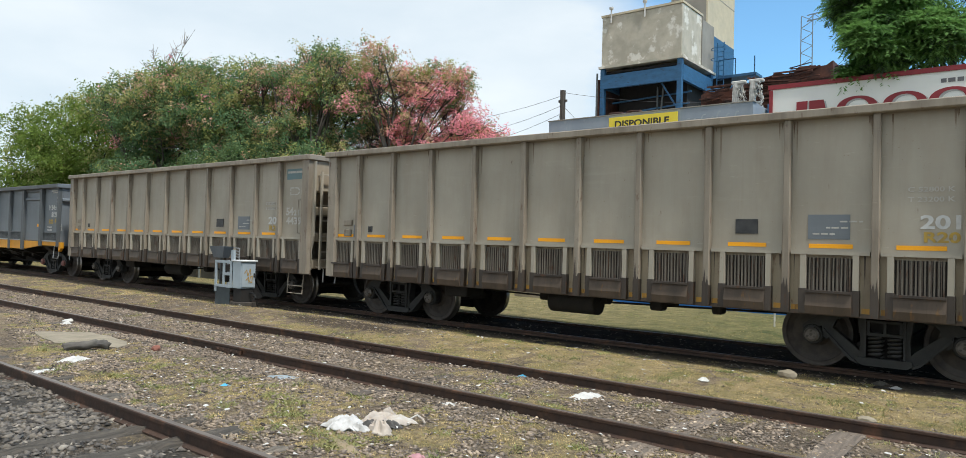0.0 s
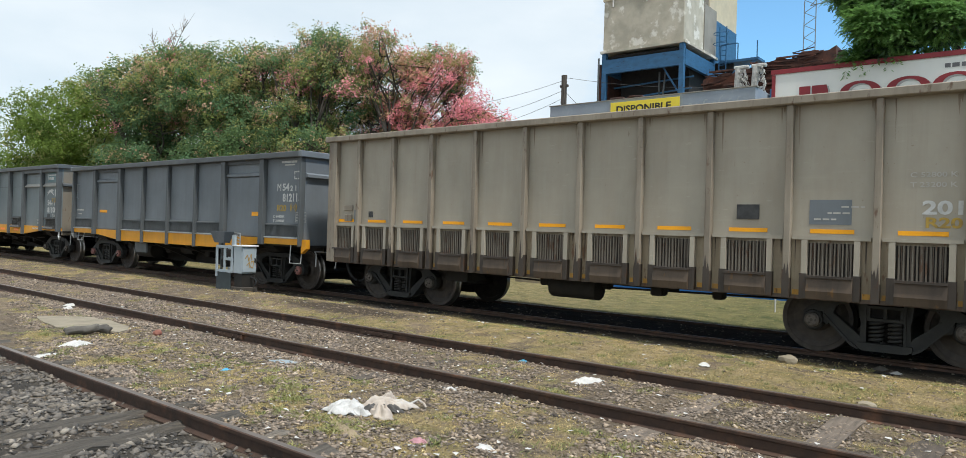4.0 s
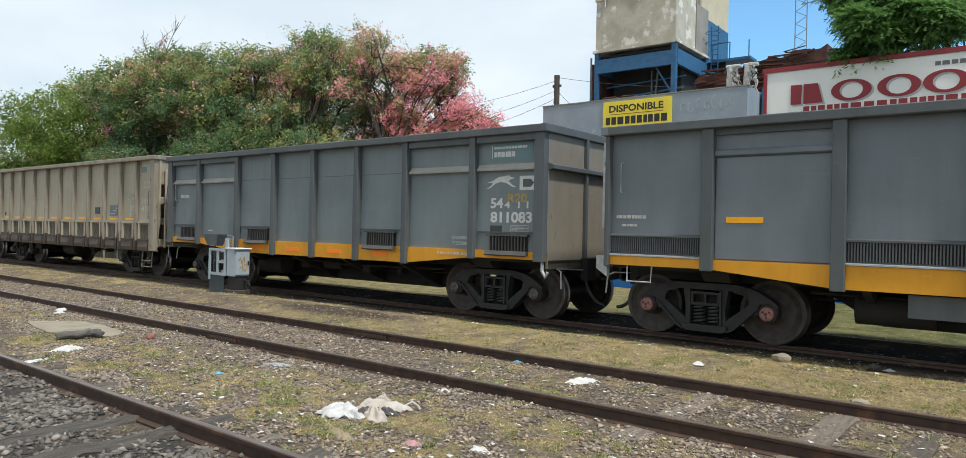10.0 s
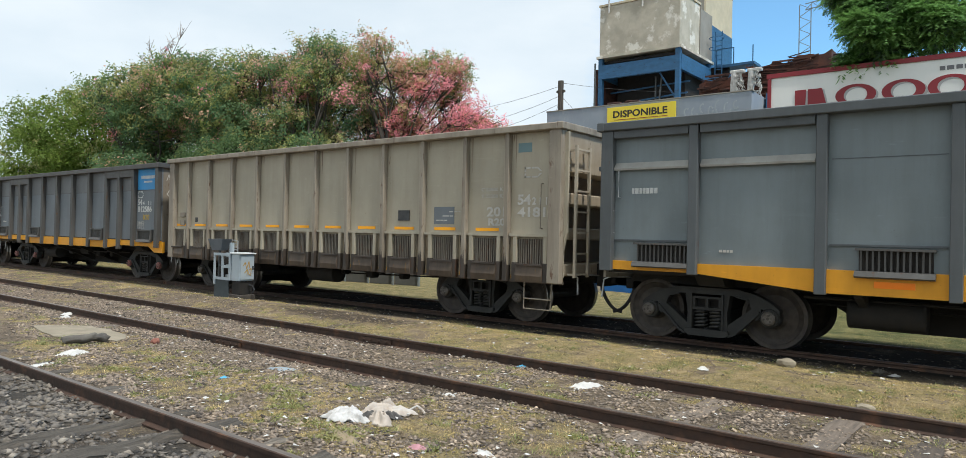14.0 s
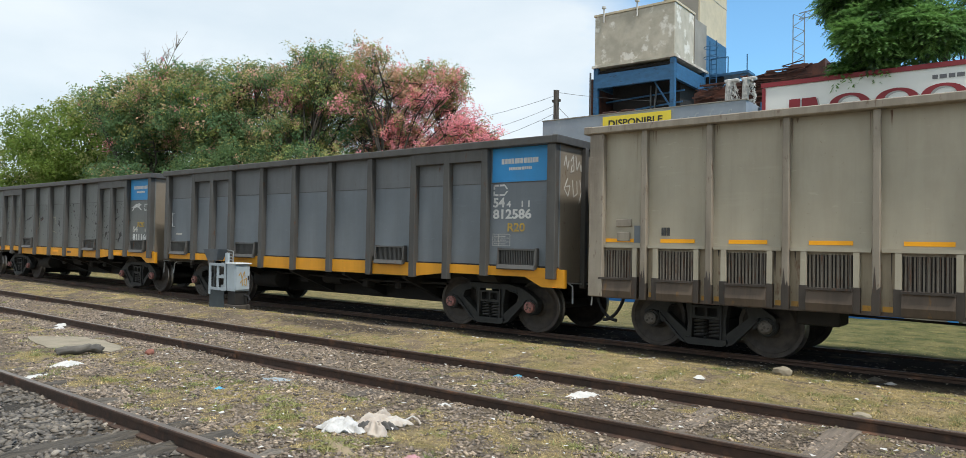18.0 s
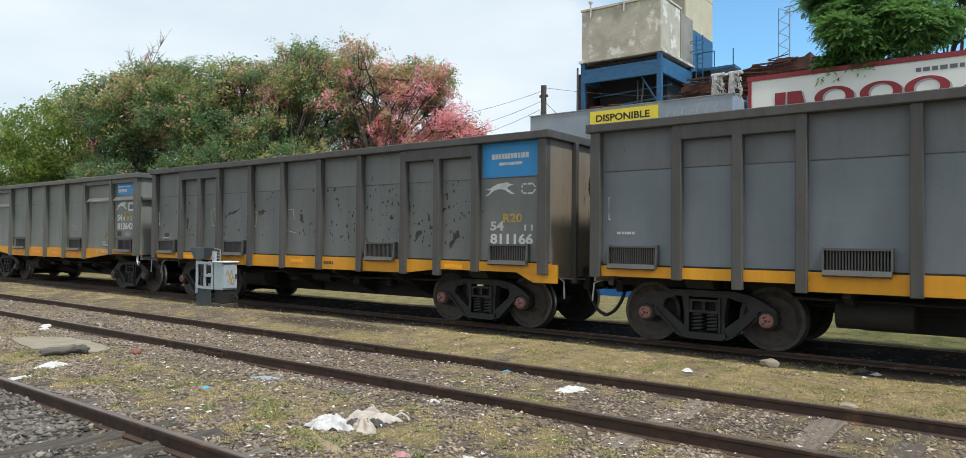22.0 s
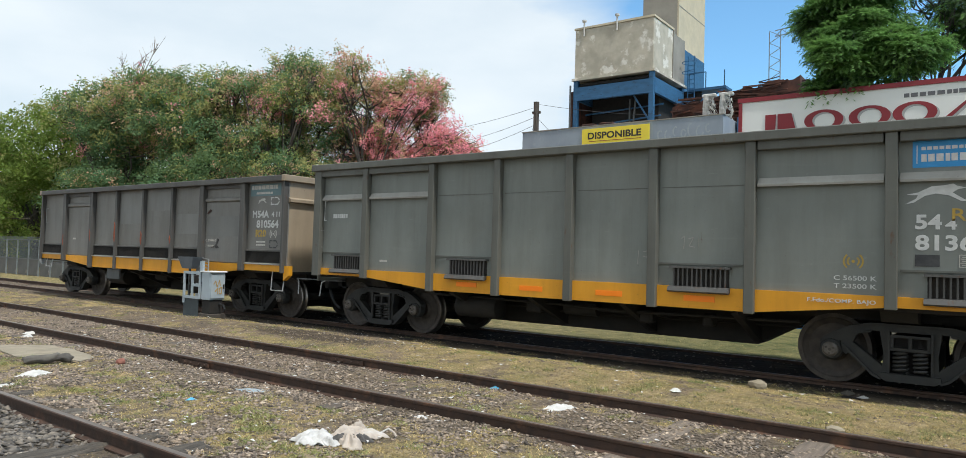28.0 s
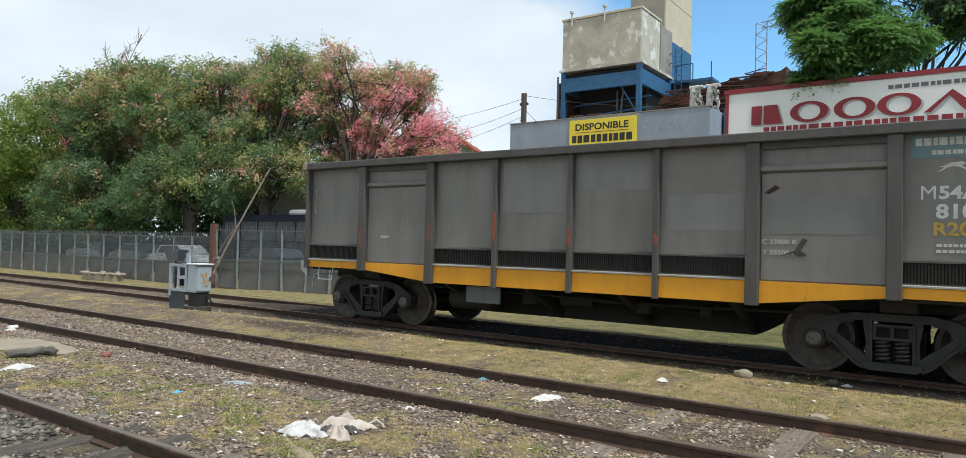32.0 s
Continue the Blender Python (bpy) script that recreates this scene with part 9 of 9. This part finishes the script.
def build_grass():
    rng = np.random.default_rng(23)
    for name, label, mat, zones, blades, lo, hi, cut in (
            ("grass", "short dry grass over the strips between the tracks", M_GRASS_BLADE, ((38000, 7.4, 10.4), (30000, 3.2, 5.6), (12000, 13.0, 19.5), (14000, 5.8, 7.3), (3000, 1.5, 3.0)), 7, 0.010, 0.03, 0),
            ("weeds", "green weed tufts among the stones", M_WEED, ((16000, 7.5, 10.4), (30000, 3.2, 5.6), (9000, 13.0, 19.5), (9000, 5.8, 7.3), (2500, 1.5, 2.9)), 12, 0.015, 0.055, 0)):
        pts, size = [], []
        for count, y0, y1 in zones:
            x, y = scatter(rng, count, y0, y1)
            seed = 2.0 if name == "grass" else 9.0
            dice = rng.random(len(x))
            keep = np.array([turf_cover(a, b) * (1.0 if seed == 2.0 else max(0.0, 0.8 * noise.noise((a * 0.7, b * 0.8, seed)) + 3.4 * noise.noise((a * 2.6, b * 3.0, seed)) + 1.4 * noise.noise((a * 6, b * 6, seed)) - 0.45)) > d for a, b, d in zip(x, y, dice)])
            x, y = x[keep], y[keep]
            z = np.array([ground_height(a, b) for a, b in zip(x, y)])
            pts.append(np.stack([x, y, z], -1))
            size.append(rng.uniform(lo, hi, len(x)))
        p, s = np.concatenate(pts), np.concatenate(size)
        p, s = np.repeat(p, blades, 0), np.repeat(s, blades) * rng.uniform(0.5, 1.2, len(p) * blades)
        p[:, :2] += rng.normal(size=(len(p), 2)) * 0.03
        t = rng.uniform(0, 6.28, len(p))
        side = np.stack([np.cos(t), np.sin(t), 0 * t], -1) * (s * 0.10 + 0.0018)[:, None]
        tip = p + np.stack([rng.normal(size=len(p)) * 0.9, rng.normal(size=len(p)) * 0.9, np.ones(len(p)) * 0.62], -1) * s[:, None]
        p = p - np.array([0, 0, 0.008])
        v = np.stack([p - side, p + side, tip], 1).reshape(-1, 3)
        k = len(p)
        me = bpy.data.meshes.new(name)
        me.vertices.add(3 * k), me.loops.add(3 * k), me.polygons.add(k)
        me.vertices.foreach_set("co", v.ravel())
        me.loops.foreach_set("vertex_index", np.arange(3 * k))
        me.polygons.foreach_set("loop_start", 3 * np.arange(k))
        me.polygons.foreach_set("loop_total", np.full(k, 3))
        me.update()
        me.materials.append(mat)
        tagged(new(name, me), label, "grass", "", "stuff")


def build_sleepers():
    rnd = random.Random(8)
    shapes = []
    for i in range(4):
        bm = B(bmesh.new(), -0.12, 0.12, -1.35, 1.35, -0.12, 0.0)
        bmesh.ops.subdivide_edges(bm, edges=[e for e in bm.edges if abs(e.verts[0].co.y - e.verts[1].co.y) > 1], cuts=6)
        for v in bm.verts:
            v.co += Vector((rnd.uniform(-0.018, 0.018), rnd.uniform(-0.03, 0.03), rnd.uniform(-0.012, 0.004)))
        shapes.append(mesh_of("sleeper", bm, M_SLEEPER))
    # near-black copies for under the train, its shadow put into their colour
    train_shade = []
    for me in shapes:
        train_shade.append(me.copy())
        train_shade[-1].materials[0] = M_SLEEPER_SHADE
    rotten = []
    for i in range(4):
        bm = B(bmesh.new(), -0.125, 0.125, -1.32, 1.32, -0.12, 0.0)
        bmesh.ops.subdivide_edges(bm, edges=[e for e in bm.edges if abs(e.verts[0].co.y - e.verts[1].co.y) > 1], cuts=14)
        bmesh.ops.subdivide_edges(bm, edges=[e for e in bm.edges if abs(e.verts[0].co.x - e.verts[1].co.x) > 0.2], cuts=2)
        for v in bm.verts:
            edge = abs(v.co.x) > 0.1
            v.co += Vector((rnd.uniform(-0.03, 0.03), rnd.uniform(-0.03, 0.03), rnd.uniform(-0.035, 0.008) - (0.025 if edge and v.co.z > -0.05 else 0)))
        rotten.append(mesh_of("sleeper", bm, M_ROTTEN))
    for name, yc, step, top, x0, x1 in (("track_near", NEAR_RAIL - GAUGE / 2, 0.66, 0.036, -14, 2), ("track_middle", MID_RAIL + GAUGE / 2, 0.64, -0.004, -34, 3), ("track_train", TRAIN_Y, 0.64, 0.018, -40, 5)):
        x, i = x0, 0
        while x < x1:
            o = part("sleeper", (train_shade if name == "track_train" and x > -15 else rotten if name == "track_near" else shapes)[i % 4], None, TRACKS[name])
            o.matrix_basis = pose(x + rnd.uniform(-0.05, 0.05), yc + rnd.uniform(-0.06, 0.06), top + rnd.uniform(-0.022, 0.012) + (0.022 if name == "track_middle" and x > -4.3 else -0.03 if name == "track_train" and x < -15 else 0), 0, 0, 180 * rnd.randint(0, 1) + rnd.uniform(-2, 2))
            x += step
            i += 1


build_signal_box()
build_litter()
build_stones()
build_grass()
build_sleepers()


motions()
